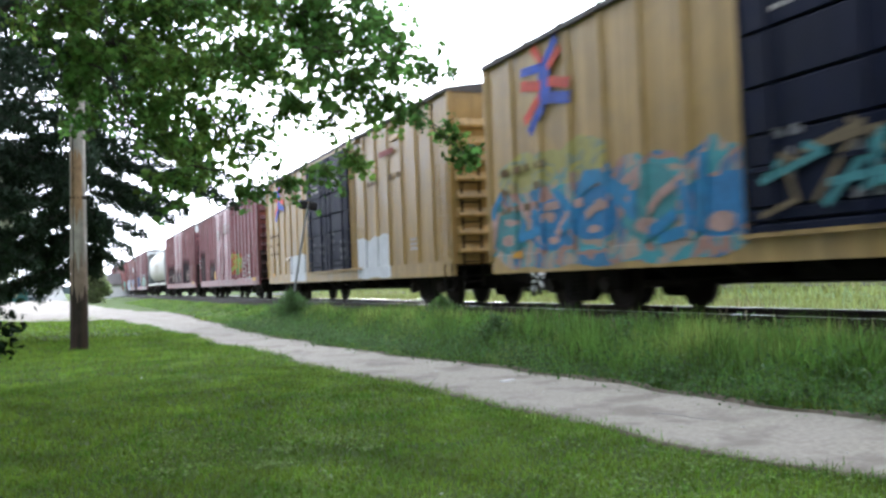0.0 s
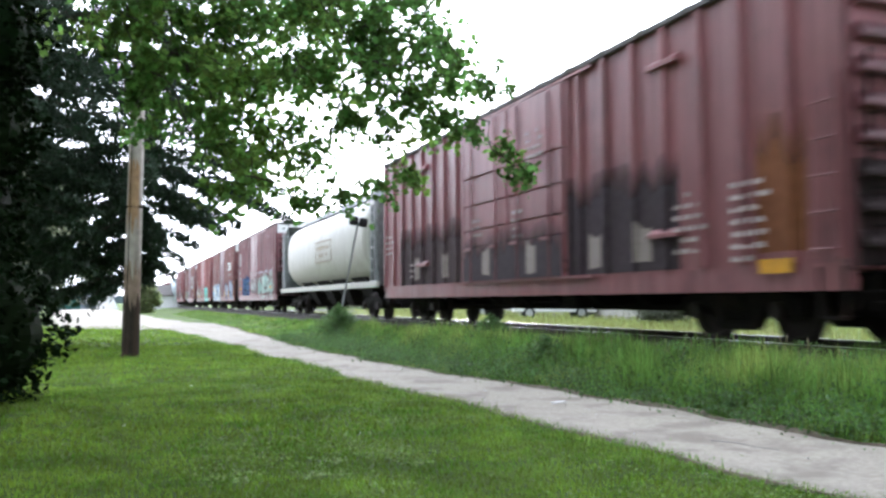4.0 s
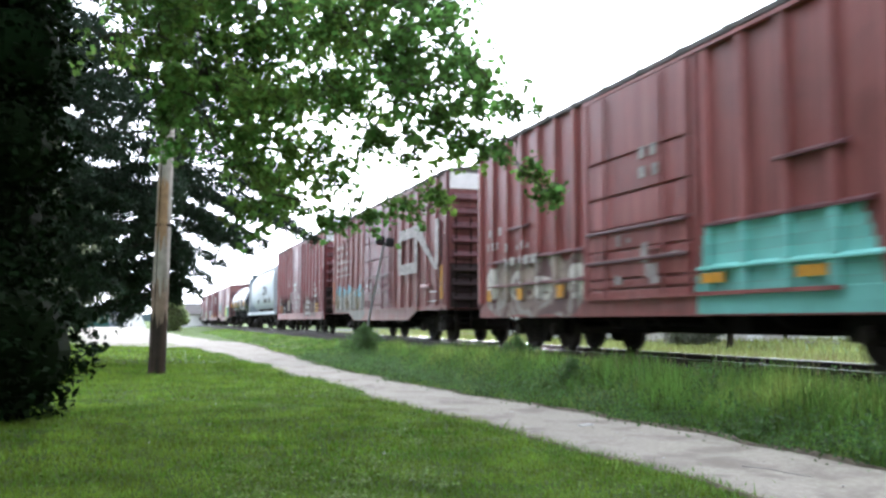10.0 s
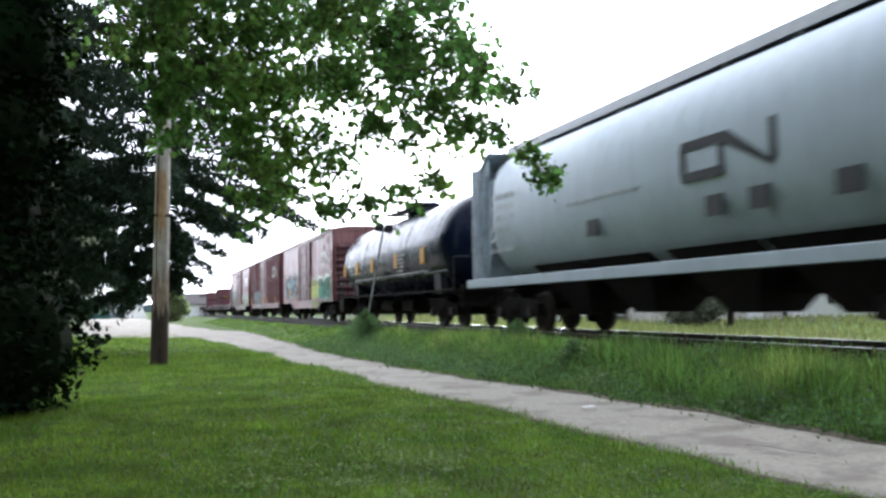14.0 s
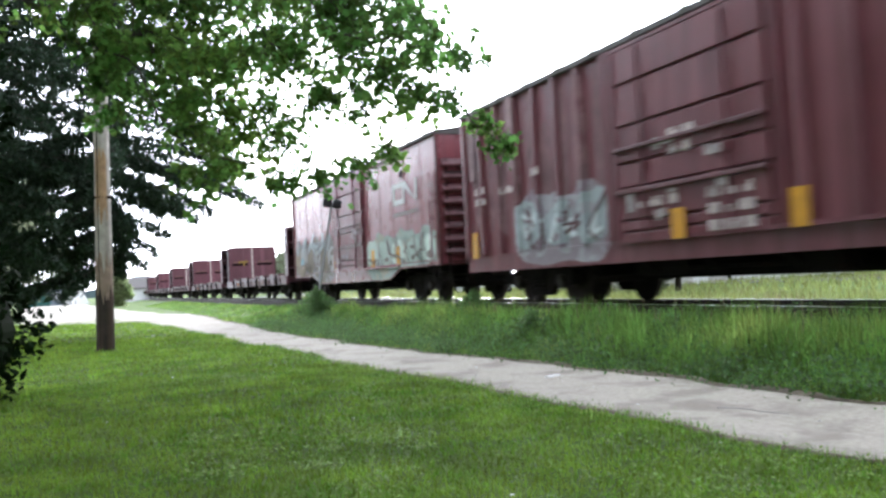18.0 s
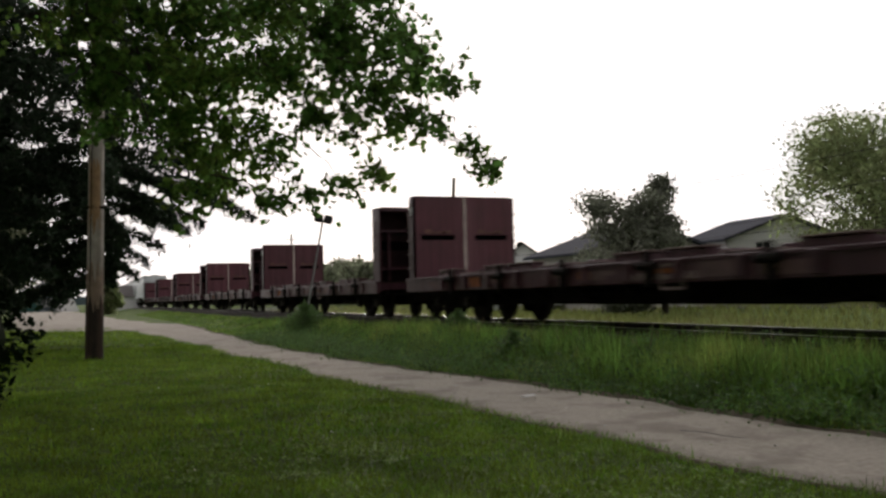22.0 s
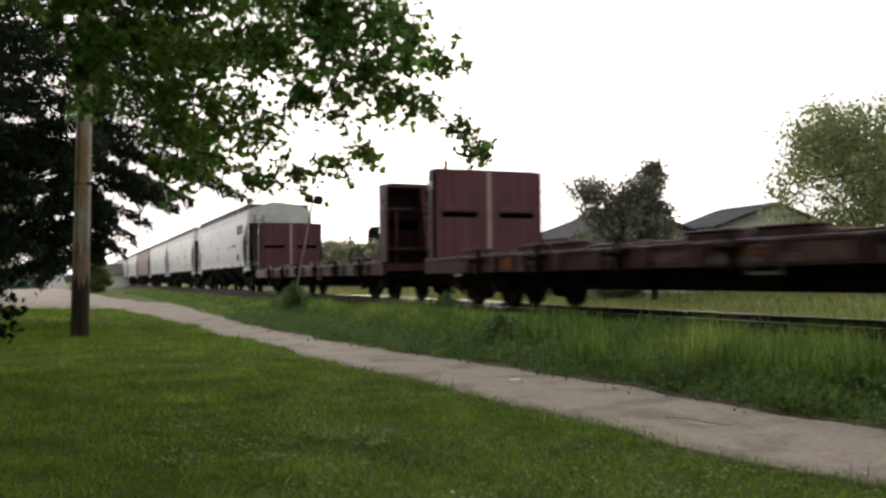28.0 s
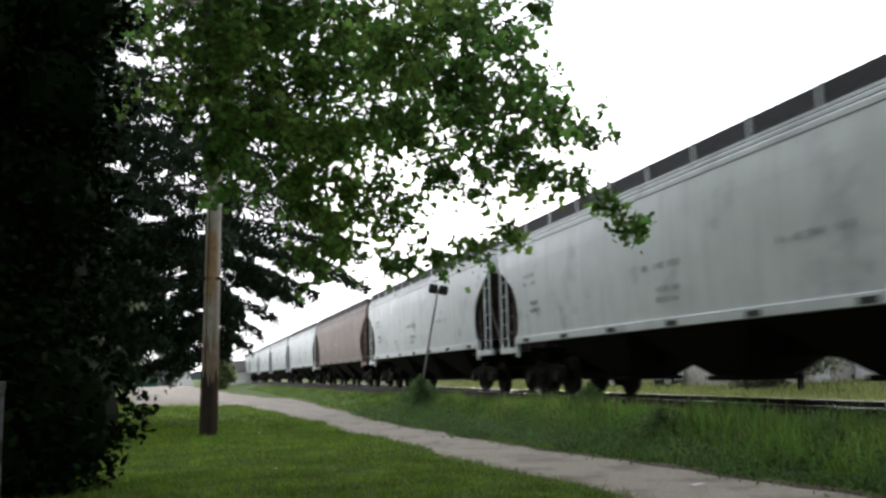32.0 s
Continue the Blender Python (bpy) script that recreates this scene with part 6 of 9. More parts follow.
def build_hoppers():
    truck_meshes()

    def covered_hopper(F, paint, label, emblem):
        """F: front corner of the side sheet; the end platforms stand out 1.25 m beyond it."""
        Lb = 15.3
        mid = F + Lb / 2
        L = Lb + 2.5
        h = L / 2
        car = thing("covered_hopper", label, "hopper car", "cars of the freight train")
        # one side sheet, with cut-in ends
        def sheet(s):
            prof = [(1.33, 1.46), (1.8, 1.49), (2.5, 1.505), (3.2, 1.50), (3.60, 1.47)]
            zs = [1.33, 1.45, 1.6, 1.9, 2.3, 2.6, 2.8, 3.0, 3.15, 3.3, 3.60]
            cutz = [1.25, 1.28, 1.40, 1.46, 1.38, 1.15, 0.85, 0.48, 0.20, 0.06, 0.03]
            rings = []
            for z, c in zip(zs, cutz):
                x = np.interp(z, [p[0] for p in prof], [p[1] for p in prof])
                rings.append([(s * x, -h + c, z), (s * x, -h + 3, z), (s * x, 0, z), (s * x, h - 3, z), (s * x, h - c, z), (s * (x - 0.05), h - c, z), (s * (x - 0.05), 0, z), (s * (x - 0.05), -h + c, z)])
            return MB().rings(rings)
        for s in (-1, 1):
            part("side_sheet", sheet(s), paint, car, smooth=False)
            a, b = sorted((s * 1.40, s * 1.50))
            part("side_sill", MB().box(a, b, -h + 1.2, h - 1.2, 1.24, 1.40, 0.012), paint, car)
            a, b = sorted((s * 1.36, s * 1.48))
            part("end_sill", MB().box(a, b, -h, -h + 1.3, 1.02, 1.16, 0.012), paint, car)
            part("end_sill", MB().box(a, b, h - 1.3, h, 1.02, 1.16, 0.012), paint, car)
            for e in (-1, 1):
                part("corner_plate", MB().box(min(s * 1.40, s * 1.48), max(s * 1.40, s * 1.48), e * (h - 1.25) - 0.08, e * (h - 1.25) + 0.08, 0.92, 1.42, 0.01), paint, car)
        roof = MB().prism([(-1.475, 3.58), (-1.475, 3.66), (-1.43, 3.70), (-1.43, 3.76), (-1.37, 3.80), (-1.37, 3.86), (-1.20, 3.96), (-0.6, 4.13), (0, 4.19), (0.6, 4.13), (1.20, 3.96), (1.37, 3.86), (1.37, 3.80), (1.43, 3.76), (1.43, 3.70), (1.475, 3.66), (1.475, 3.58)], "y", -h + 0.02, h - 0.02)
        part("roof", roof, paint, car)
        # dark strips painted as the shade at each step of the roof
        for s in (-1, 1):
            for x, z in ((1.478, 3.575), (1.436, 3.705), (1.376, 3.805)):
                a, b = sorted((s * x, s * (x - 0.03)))
                part("roof_seam", MB().box(a, b, -h + 0.02, h - 0.02, z - 0.008, z + 0.008), mat("seam_shade", (0.16, 0.165, 0.17), 0.8), car)
        # sloped ends and bulkheads; the dark under the roof is put into their colour
        dark = mat("shaded_hopper_ends", (0.075, 0.058, 0.055), 0.9, var=0.4, scale=2, alt=(0.13, 0.10, 0.095), altcut=0.58, spec=0.15)
        for e in (-1, 1):
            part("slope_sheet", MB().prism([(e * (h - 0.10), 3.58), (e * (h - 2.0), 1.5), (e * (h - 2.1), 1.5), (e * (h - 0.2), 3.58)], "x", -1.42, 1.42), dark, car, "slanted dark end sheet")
            part("end_top", MB().box(-1.46, 1.46, min(e * h, e * (h - 0.03)), max(e * h, e * (h - 0.03)), 3.22, 3.62), paint, car)
            part("end_deck", MB().box(-1.4, 1.4, min(e * h, e * (h - 2.0)), max(e * h, e * (h - 2.0)), 1.04, 1.12), M_UNDER, car)
            for x in (-0.7, 0.7):
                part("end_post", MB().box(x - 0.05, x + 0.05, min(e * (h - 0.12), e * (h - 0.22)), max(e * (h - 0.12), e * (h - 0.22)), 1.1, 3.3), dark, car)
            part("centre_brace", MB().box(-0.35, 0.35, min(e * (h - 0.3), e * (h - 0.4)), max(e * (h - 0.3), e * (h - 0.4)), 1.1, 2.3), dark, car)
            gm = mat("grimy_end_fittings", (0.125, 0.115, 0.11), 0.7, var=0.3, scale=4, alt=(0.15, 0.11, 0.09))
            for x in (-1.05, 1.05):
                part("end_brace", MB().tube((x, e * (h - 0.15), 1.12), (x, e * (h - 1.35), 2.5), 0.045, seg=6), gm, car)
            part("end_ladder", ladder_mesh(7, 0.42, 0.36, 1.2), gm, car, m=pose(-1.0, e * (h - 0.02), 0, 0, 0, 90 if e < 0 else -90))
            part("cross_walk", MB().box(-1.35, 1.35, min(e * (h - 0.02), e * (h - 0.30)), max(e * (h - 0.02), e * (h - 0.30)), 1.13, 1.17), gm, car)
            part("hand_rail", MB().tube((-0.6, e * (h - 0.05), 2.05), (1.3, e * (h - 0.05), 2.05), 0.018, seg=6), gm, car)
            if e < 0:
                part("brake_wheel", MB().tube((0.55, -h + 0.06, 2.45), (0.55, -h - 0.02, 2.45), 0.26, seg=16), M_UNDER, car)
                part("brake_housing", MB().box(0.38, 0.72, -h + 0.06, -h + 0.26, 2.2, 2.7, 0.02), gm, car)
            # ladders: one on the side, one on the end
            for y in (h - 0.10, h - 0.55):
                part("ladder_stile", MB().box(-1.47, -1.43, e * y - 0.025, e * y + 0.025, 1.1, 3.4), paint, car)
            rung = shared(("rung", paint.name), lambda: MB().tube((0, -0.225, 0), (0, 0.225, 0), 0.014, seg=6).mesh("rung", paint))
            for k in range(6):
                part("rung", rung, None, car, m=pose(-1.46, e * (h - 0.325), 1.4 + k * 0.36))
            part("grab_iron", MB().tube((-1.44, e * (h - 1.0), 1.1), (-1.44, e * (h - 1.0), 2.3), 0.016, seg=6).tube((-1.44, e * (h - 0.55), 1.55), (-1.44, e * (h - 1.0), 1.55), 0.014, seg=6).tube((-1.44, e * (h - 0.55), 1.95), (-1.44, e * (h - 1.0), 1.95), 0.014, seg=6), gm, car)
        # running boards and hatches
        walk_m = mat("running_board_grating", (0.050, 0.052, 0.060), 0.7, 0.2, var=0.6, scale=9)
        for s in (-1, 1):
            a, b = sorted((s * 0.78, s * 1.36))
            part("running_board", MB().box(a, b, -h + 0.1, h - 0.1, 4.08, 4.115), walk_m, car, "grating of the roof walkway")
            a, b = sorted((s * 1.335, s * 1.36))
            part("walkway_edge", MB().box(a, b, -h + 0.1, h - 0.1, 3.86, 4.15), walk_m, car, "dark grating along the roof's edge")
        bracket = MB().box(-1.385, -1.36, -0.024, 0.024, 3.84, 4.16).box(-1.335, -0.75, -0.03, 0.03, 4.04, 4.08).mesh("walkway_bracket", paint)
        for y in np.linspace(-h + 0.35, h - 0.35, 12):
            part("walkway_bracket", bracket, None, car, m=pose(0, y, 0))
            part("walkway_bracket", bracket, None, car, m=pose(0, y, 0, 0, 0, 180))
        part("hatch_trough", MB().prism([(-0.4, 4.05), (-0.4, 4.2), (-0.3, 4.27), (0.3, 4.27), (0.4, 4.2), (0.4, 4.05)], "y", -h + 0.8, h - 0.8), paint, car)
        # discharge gates
        for y in (-3.9, 0, 3.9):
            w = 1.95
            part("discharge_hopper", MB().rings([[(-1.38, y - w, 1.3), (1.38, y - w, 1.3), (1.38, y + w, 1.3), (-1.38, y + w, 1.3)], [(-0.5, y - 0.45, 0.42), (0.5, y - 0.45, 0.42), (0.5, y + 0.45, 0.42), (-0.5, y + 0.45, 0.42)]]).box(-0.62, 0.62, y - 0.5, y + 0.5, 0.34, 0.42, 0.01), M_UNDER, car, "dark discharge hopper")
        part("centre_sill", MB().box(-0.17, 0.17, -h, h, 0.68, 1.02, 0.02), M_UNDER, car)
        part("air_reservoir", MB().tube((-0.5, -h + 0.7, 1.3), (0.5, -h + 0.7, 1.3), 0.19, seg=12), M_UNDER, car, smooth=True)
        # markings
        zf = -1.512
        if emblem:
            k0, gm = 416.07 - mid, mat("grey_emblem", (0.20, 0.215, 0.24), 0.7, bump=0)
            for q in range(4):                 # four slanting hollow blocks
                yb, yf, t = k0 - q * 0.385, k0 - q * 0.385 - 0.31, 0.075
                em = MB()
                for za, zb_ in ((2.80, 2.80 + t), (3.20 - t, 3.20)) if q != 2 else ((3.20 - t, 3.20), (2.97, 2.97 + t)):
                    em.prism([(yb - (za - 2.8) * 0.15, za), (yb - (zb_ - 2.8) * 0.15, zb_), (yf - (zb_ - 2.8) * 0.15, zb_), (yf - (za - 2.8) * 0.15, za)], "x", zf - 0.004, zf + 0.02)
                for ya in (yb, yf + t) if q % 2 == 0 else ((yb + yf + t) / 2,):
                    em.prism([(ya, 2.80), (ya - 0.06, 3.20), (ya - 0.06 - t, 3.20), (ya - t, 2.80)], "x", zf - 0.006, zf + 0.018)
                part("maker_emblem", em, gm, car, "dark grey block of the maker's emblem")
            bars(car, -h + 4.2, 2.32, 6, 1, 0.16, 0.09, 0.05, M_DARKMARK, zf, seed=3)
            part("placard", MB().box(zf - 0.012, zf, 415.62 - mid, 416.06 - mid, 1.55, 1.83, 0.004), M_DARKMARK, car, "dark placard board")
        for y, z, c, r in ((h - 2.0, 2.85, 4, 2), (h - 2.4, 2.2, 3, 2), (0.9, 2.35, 8, 1), (0.4, 1.95, 4, 2), (-3.0, 2.3, 8, 1)):
            bars(car, y, z, c, r, 0.14, 0.10, 0.08, mat("faint_grey_stencil", (0.40, 0.42, 0.43), 0.7, bump=0), zf, seed=int(y * 7))
        for y in np.linspace(-h + 2, h - 2, 7):
            part("sill_reflector", MB().box(-1.506, -1.50, y - 0.18, y + 0.18, 1.26, 1.35), M_DARKMARK, car)
        add_trucks(car, (-h + 2.0, h - 2.0), mid)
        add_couplers(car, h)
        TRAIN.append((car, mid))
        return car, mid
    # the pale grey cars share their meshes
    covered_hopper(414.45, P_GREY, "pale grey covered hopper car with a dark block emblem", True)
    covered_hopper(471.2, P_BROWN, "brown weathered covered hopper car", False)
    plain, _ = covered_hopper(434.1, P_GREY, "pale grey covered hopper car with faint stencils", False)
    for F in (452.65, 489.9, 508.9, 527.9, 546.9, 565.9):
        c = copy_thing(plain, pose(0, 0, 0))
        mid = F + 15.3 / 2
        TRAIN.append((c, mid))
        for o in c.children_recursive:
            if o.name.split(".")[0] == "wheelset":
                tk = o.parent.matrix_basis.translation.y
                WHEELS.append((o, o.matrix_basis.translation.y, mid + tk))

    def cyl_hopper(F, B, paint, end_paint, label, emblem):
        """An older hopper with a round-sided barrel between end cages."""
        L, mid = B - F, (F + B) / 2
        h = L / 2
        car = thing("cylindrical_hopper", label, "hopper car", "cars of the freight train")
        sec = lambda k: [(math.copysign(abs(math.cos(a)) ** 0.72, math.cos(a)) * 1.47 * k, 2.72 + math.copysign(abs(math.sin(a)) ** 0.82, math.sin(a)) * 1.50 * k) for a in np.linspace(0, 2 * math.pi, 40, endpoint=False)]
        rings = []
        for y, k in ((-h + 1.0, 0.70), (-h + 1.08, 0.90), (-h + 1.25, 0.98), (-h + 1.5, 1.0), (0, 1.0), (h - 1.5, 1.0), (h - 1.25, 0.98), (h - 1.08, 0.90), (h - 1.0, 0.70)):
            rings.append([(x, y - math.copysign(0.5, y) * (abs(y) > h - 2) * max(0.0, 1 - ((z - 2.6) / 1.5) ** 2), z) for x, z in sec(k)])   # ends cut back at mid height
        part("barrel", MB().rings(rings), paint, car, smooth=True)
        for s in (-1, 1):
            a, b = sorted((s * 1.38, s * 1.50))
            part("side_sill", MB().box(a, b, -h, h, 1.02, 1.22, 0.012), paint, car)
        for e in (-1, 1):
            part("end_deck", MB().box(-1.4, 1.4, min(e * h, e * (h - 1.4)), max(e * h, e * (h - 1.4)), 1.0, 1.08), M_UNDER, car)
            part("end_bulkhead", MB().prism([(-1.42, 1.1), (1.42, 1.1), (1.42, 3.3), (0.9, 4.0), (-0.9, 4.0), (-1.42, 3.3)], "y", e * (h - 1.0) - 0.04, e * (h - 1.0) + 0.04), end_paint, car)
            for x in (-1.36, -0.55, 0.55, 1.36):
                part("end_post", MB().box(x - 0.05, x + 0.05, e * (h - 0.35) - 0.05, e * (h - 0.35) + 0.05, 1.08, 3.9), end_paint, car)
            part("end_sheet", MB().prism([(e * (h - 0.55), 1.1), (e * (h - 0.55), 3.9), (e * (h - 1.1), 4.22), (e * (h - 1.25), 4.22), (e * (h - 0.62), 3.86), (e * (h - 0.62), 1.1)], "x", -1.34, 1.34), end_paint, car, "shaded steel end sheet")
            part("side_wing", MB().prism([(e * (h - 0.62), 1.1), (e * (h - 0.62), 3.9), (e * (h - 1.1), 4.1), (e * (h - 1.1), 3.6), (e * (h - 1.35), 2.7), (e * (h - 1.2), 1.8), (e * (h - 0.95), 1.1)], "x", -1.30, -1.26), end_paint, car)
            # no opening here: a black oval plate stands for the hole's dark inside
            ov = [(-0.55 + 0.20 * math.cos(a), 1.72 + 0.33 * math.sin(a)) for a in np.linspace(0, 6.283, 18, endpoint=False)]
            part("hand_hole", MB().prism(ov, "y", e * (h - 0.548), e * (h - 0.535)), M_SIGN, car, "black oval plate for the dark of a hand hole")
            part("end_beam", MB().box(-1.4, 1.4, e * (h - 0.35) - 0.04, e * (h - 0.35) + 0.04, 3.75, 3.92), end_paint, car)
            part("end_brace", MB().tube((-1.36, e * (h - 0.35), 1.1), (-1.36, e * (h - 1.1), 3.7), 0.05, seg=6).tube((1.36, e * (h - 0.35), 1.1), (1.36, e * (h - 1.1), 3.7), 0.05, seg=6), end_paint, car)
            part("ladder", ladder_mesh(8, 0.42, 0.37, 1.2), M_GALV, car, m=pose(-1.42, e * (h - 0.6), 0))
        part("running_board", MB().box(-0.75, 0.75, -h + 1.0, h - 1.0, 4.28, 4.32).box(-0.77, -0.74, -h + 1.0, h - 1.0, 4.20, 4.38).box(0.74, 0.77, -h + 1.0, h - 1.0, 4.20, 4.38), M_GALV, car)
        sup = MB().box(-0.72, 0.72, -0.03, 0.03, 4.12, 4.30).mesh("walkway_support", M_GALV)
        for y in np.linspace(-h + 1.6, h - 1.6, 9):
            part("walkway_support", sup, None, car, m=pose(0, y, 0))
        for y in np.linspace(-h + 2.6, h - 2.6, 6):
            part("roof_hatch", MB().tube((0, y, 4.2), (0, y, 4.42), 0.33, seg=14), paint, car)
        for y in (-h + 4.2, -1.45, 1.45, h - 4.2):
            part("discharge_hopper", MB().rings([[(-1.0, y - 1.2, 1.45), (1.0, y - 1.2, 1.45), (1.0, y + 1.2, 1.45), (-1.0, y + 1.2, 1.45)], [(-0.4, y - 0.35, 0.42), (0.4, y - 0.35, 0.42), (0.4, y + 0.35, 0.42), (-0.4, y + 0.35, 0.42)]]), M_UNDER, car, "dark discharge hopper")
        part("centre_sill", MB().box(-0.17, 0.17, -h, h, 0.68, 1.0, 0.02), M_UNDER, car)
        if emblem:
            road_emblem(car, 193.6 - mid, 191.4 - mid, 2.35, 2.95, M_DARKMARK, -1.475)
            for y, z in ((196.5, 1.95), (191.8, 1.95), (192.8, 1.95), (190.2, 1.95)):
                part("placard", MB().box(-1.475, -1.44, y - 0.2 - mid, y + 0.2 - mid, z - 0.15, z + 0.15), M_DARKMARK, car, "dark placard board")
            bars(car, 201.5 - mid, 3.1, 5, 6, 0.22, 0.12, 0.12, mat("faint_grey_stencil", (0, 0, 0)), -1.472, seed=9)
            bars(car, 197.5 - mid, 2.5, 9, 1, 0.3, 0.05, 0.1, mat("faint_grey_stencil", (0, 0, 0)), -1.475, seed=4)
        else:
            part("stencil_frame", MB().box(-1.478, -1.46, -2.4, 0.5, 2.15, 2.19).box(-1.478, -1.46, -2.4, 0.5, 2.95, 2.99).box(-1.478, -1.46, -2.4, -2.36, 2.19, 2.95).box(-1.478, -1.46, 0.46, 0.5, 2.19, 2.95), mat("faded_tan_panel", (0.36, 0.30, 0.22), 0.8), car, "faint tan painted frame")
            bars(car, 0.2, 2.8, 5, 2, 0.36, 0.16, 0.12, mat("faded_tan_panel", (0, 0, 0)), -1.478, seed=5)
        add_trucks(car, (-h + 2.1, h - 2.1), mid)
        add_couplers(car, h)
        TRAIN.append((car, mid))
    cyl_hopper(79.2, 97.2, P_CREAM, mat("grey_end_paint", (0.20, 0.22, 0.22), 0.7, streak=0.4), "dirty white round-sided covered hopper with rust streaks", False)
    # end paint is the body's blue-grey with the ends' shade put in
    cyl_hopper(187.0, 203.2, P_CNGREY, mat("shaded_blue_grey_paint", (0.37, 0.43, 0.49), 0.7, streak=0.4), "blue-grey round-sided covered hopper car with dark emblem", True)


def build_tank():
    F, B = 204.4, 219.25
    L, mid = B - F, (F + B) / 2
    h = L / 2
    car = thing("tank_car", "glossy black tank car with yellow reflective plates", "tank car", "cars of the freight train")
    zc, r = 2.30, 1.46
    rings = []
    prof = [(-h + 0.25, 0.02), (-h + 0.27, 0.42), (-h + 0.34, 0.82), (-h + 0.48, 1.13), (-h + 0.68, 1.33), (-h + 0.95, 1.43), (-h + 1.25, r)]
    prof = prof + [(y, r) for y in np.linspace(-h + 3, h - 3, 6)] + [(-y, q) for y, q in reversed(prof)]
    for y, q in prof:
        rings.append([(math.cos(a) * q, y, zc + math.sin(a) * q) for a in np.linspace(0, 2 * math.pi, 40, endpoint=False)])
    part("tank_shell", MB().rings(rings), P_TANK, car, smooth=True)
    for y in (-h + 1.5, -h + 4.6, 0, h - 4.6, h - 1.5):
        part("weld_band", MB().rings([[(math.cos(a) * q, y + d, zc + math.sin(a) * q) for a in np.linspace(0, 2 * math.pi, 36, endpoint=False)] for d, q in ((-0.05, r - 0.005), (-0.03, r + 0.010), (0.03, r + 0.010), (0.05, r - 0.005))], caps=False), P_TANK, car)
    for s in (-1, 1):
        part("running_board", MB().box(-1.5 if s < 0 else 1.0, -1.0 if s < 0 else 1.5, -h, h, 1.0, 1.05), M_UNDER, car)
        part("side_rail", MB().tube((s * 1.5, -h + 0.4, 1.55), (s * 1.5, h - 0.4, 1.55), 0.018, seg=6), M_BLACK, car)
        for y in np.linspace(-h + 0.5, h - 0.5, 6):
            part("rail_post", MB().tube((s * 1.5, y, 1.0), (s * 1.5, y, 1.55), 0.016, seg=6), M_BLACK, car)
    for e in (-1, 1):
        part("stub_sill", MB().box(-0.2, 0.2, min(e * h, e * (h - 3.2)), max(e * h, e * (h - 3.2)), 0.68, 1.0, 0.02), M_UNDER, car)
        part("saddle", MB().prism([(-1.2, 0.95), (1.2, 0.95), (1.25, 1.75), (0.7, 1.2), (-0.7, 1.2), (-1.25, 1.75)], "y", e * (h - 2.1) - 0.3, e * (h - 2.1) + 0.3), M_BLACK, car)
        part("end_deck", MB().box(-1.45, 1.45, min(e * h, e * (h - 0.7)), max(e * h, e * (h - 0.7)), 0.98, 1.04), M_UNDER, car)
        part("end_rail", MB().tube((-1.45, e * h, 1.0), (-1.45, e * h, 1.9), 0.02).tube((1.45, e * h, 1.0), (1.45, e * h, 1.9), 0.02).tube((-1.45, e * h, 1.9), (1.45, e * h, 1.9), 0.02), M_BLACK, car)
    ply = lambda y: part("reflective_plate", MB().box(-1.475, -1.44, y - 0.16, y + 0.16, 1.85, 2.32), M_YELLOW, car, "yellow reflective plate")
    for y in (218.2, 215.9, 213.5, 210.25, 207.2):
        ply(y - mid)
    bars(car, 217.1 - mid, 2.15, 6, 1, 0.3, 0.14, 0.06, M_MARK, -1.47)
    bars(car, 217.1 - mid, 1.92, 8, 1, 0.3, 0.04, 0.03, M_MARK, -1.44)
    bars(car, 210.0 - mid, 2.25, 3, 6, 0.3, 0.06, 0.06, M_MARK, -1.47)
    part("side_stripe", MB().box(-1.375, -1.33, -h + 2.6, h - 2.6, 1.62, 1.65), M_MARK, car, "thin pale line along the tank")
    part("belly_gear", MB().box(-0.5, 0.5, -h + 3.4, h - 3.4, 0.62, 0.86, 0.02).box(-1.0, -0.4, -2.0, -0.6, 0.45, 0.85, 0.03).tube((-0.9, 0.3, 0.62), (-0.9, 1.9, 0.62), 0.19, seg=12).box(-0.35, 0.35, -0.3, 0.3, 0.36, 0.86, 0.03), M_UNDER, car)
    # dome platform
    part("end_gear", MB().box(-1.1, 1.1, -h + 0.15, -h + 0.5, 0.55, 1.0, 0.02).box(-0.9, 0.9, -h + 0.6, -h + 1.2, 0.6, 1.2, 0.02), M_UNDER, car)
    part("end_gear", MB().box(-1.1, 1.1, h - 0.5, h - 0.15, 0.55, 1.0, 0.02).box(-0.9, 0.9, h - 1.2, h - 0.6, 0.6, 1.2, 0.02).box(-1.48, -1.1, h - 0.9, h - 0.1, 0.45, 0.98, 0.02), M_UNDER, car)
    part("end_steps", MB().tube((-1.47, h - 0.15, 0.45), (-1.47, h - 0.15, 1.9), 0.03).tube((-1.47, h - 0.75, 0.45), (-1.47, h - 0.75, 1.9), 0.03).tube((-1.47, h - 0.75, 1.25), (-1.47, h - 0.15, 1.25), 0.025).tube((-1.47, h - 0.75, 1.6), (-1.47, h - 0.15, 1.6), 0.025).tube((-1.47, h - 0.75, 1.9), (-1.47, h - 0.15, 1.9), 0.025), M_BLACK, car)
    part("brake_housing", MB().box(0.35, 0.8, -h + 0.02, -h + 0.22, 1.3, 2.0, 0.02), M_BLACK, car)
    part("dome", MB().tube((0, 0, 3.6), (0, 0, 4.05), 0.55, seg=18).tube((0, 0, 4.05), (0, 0, 4.15), 0.6, seg=18), P_TANK, car)
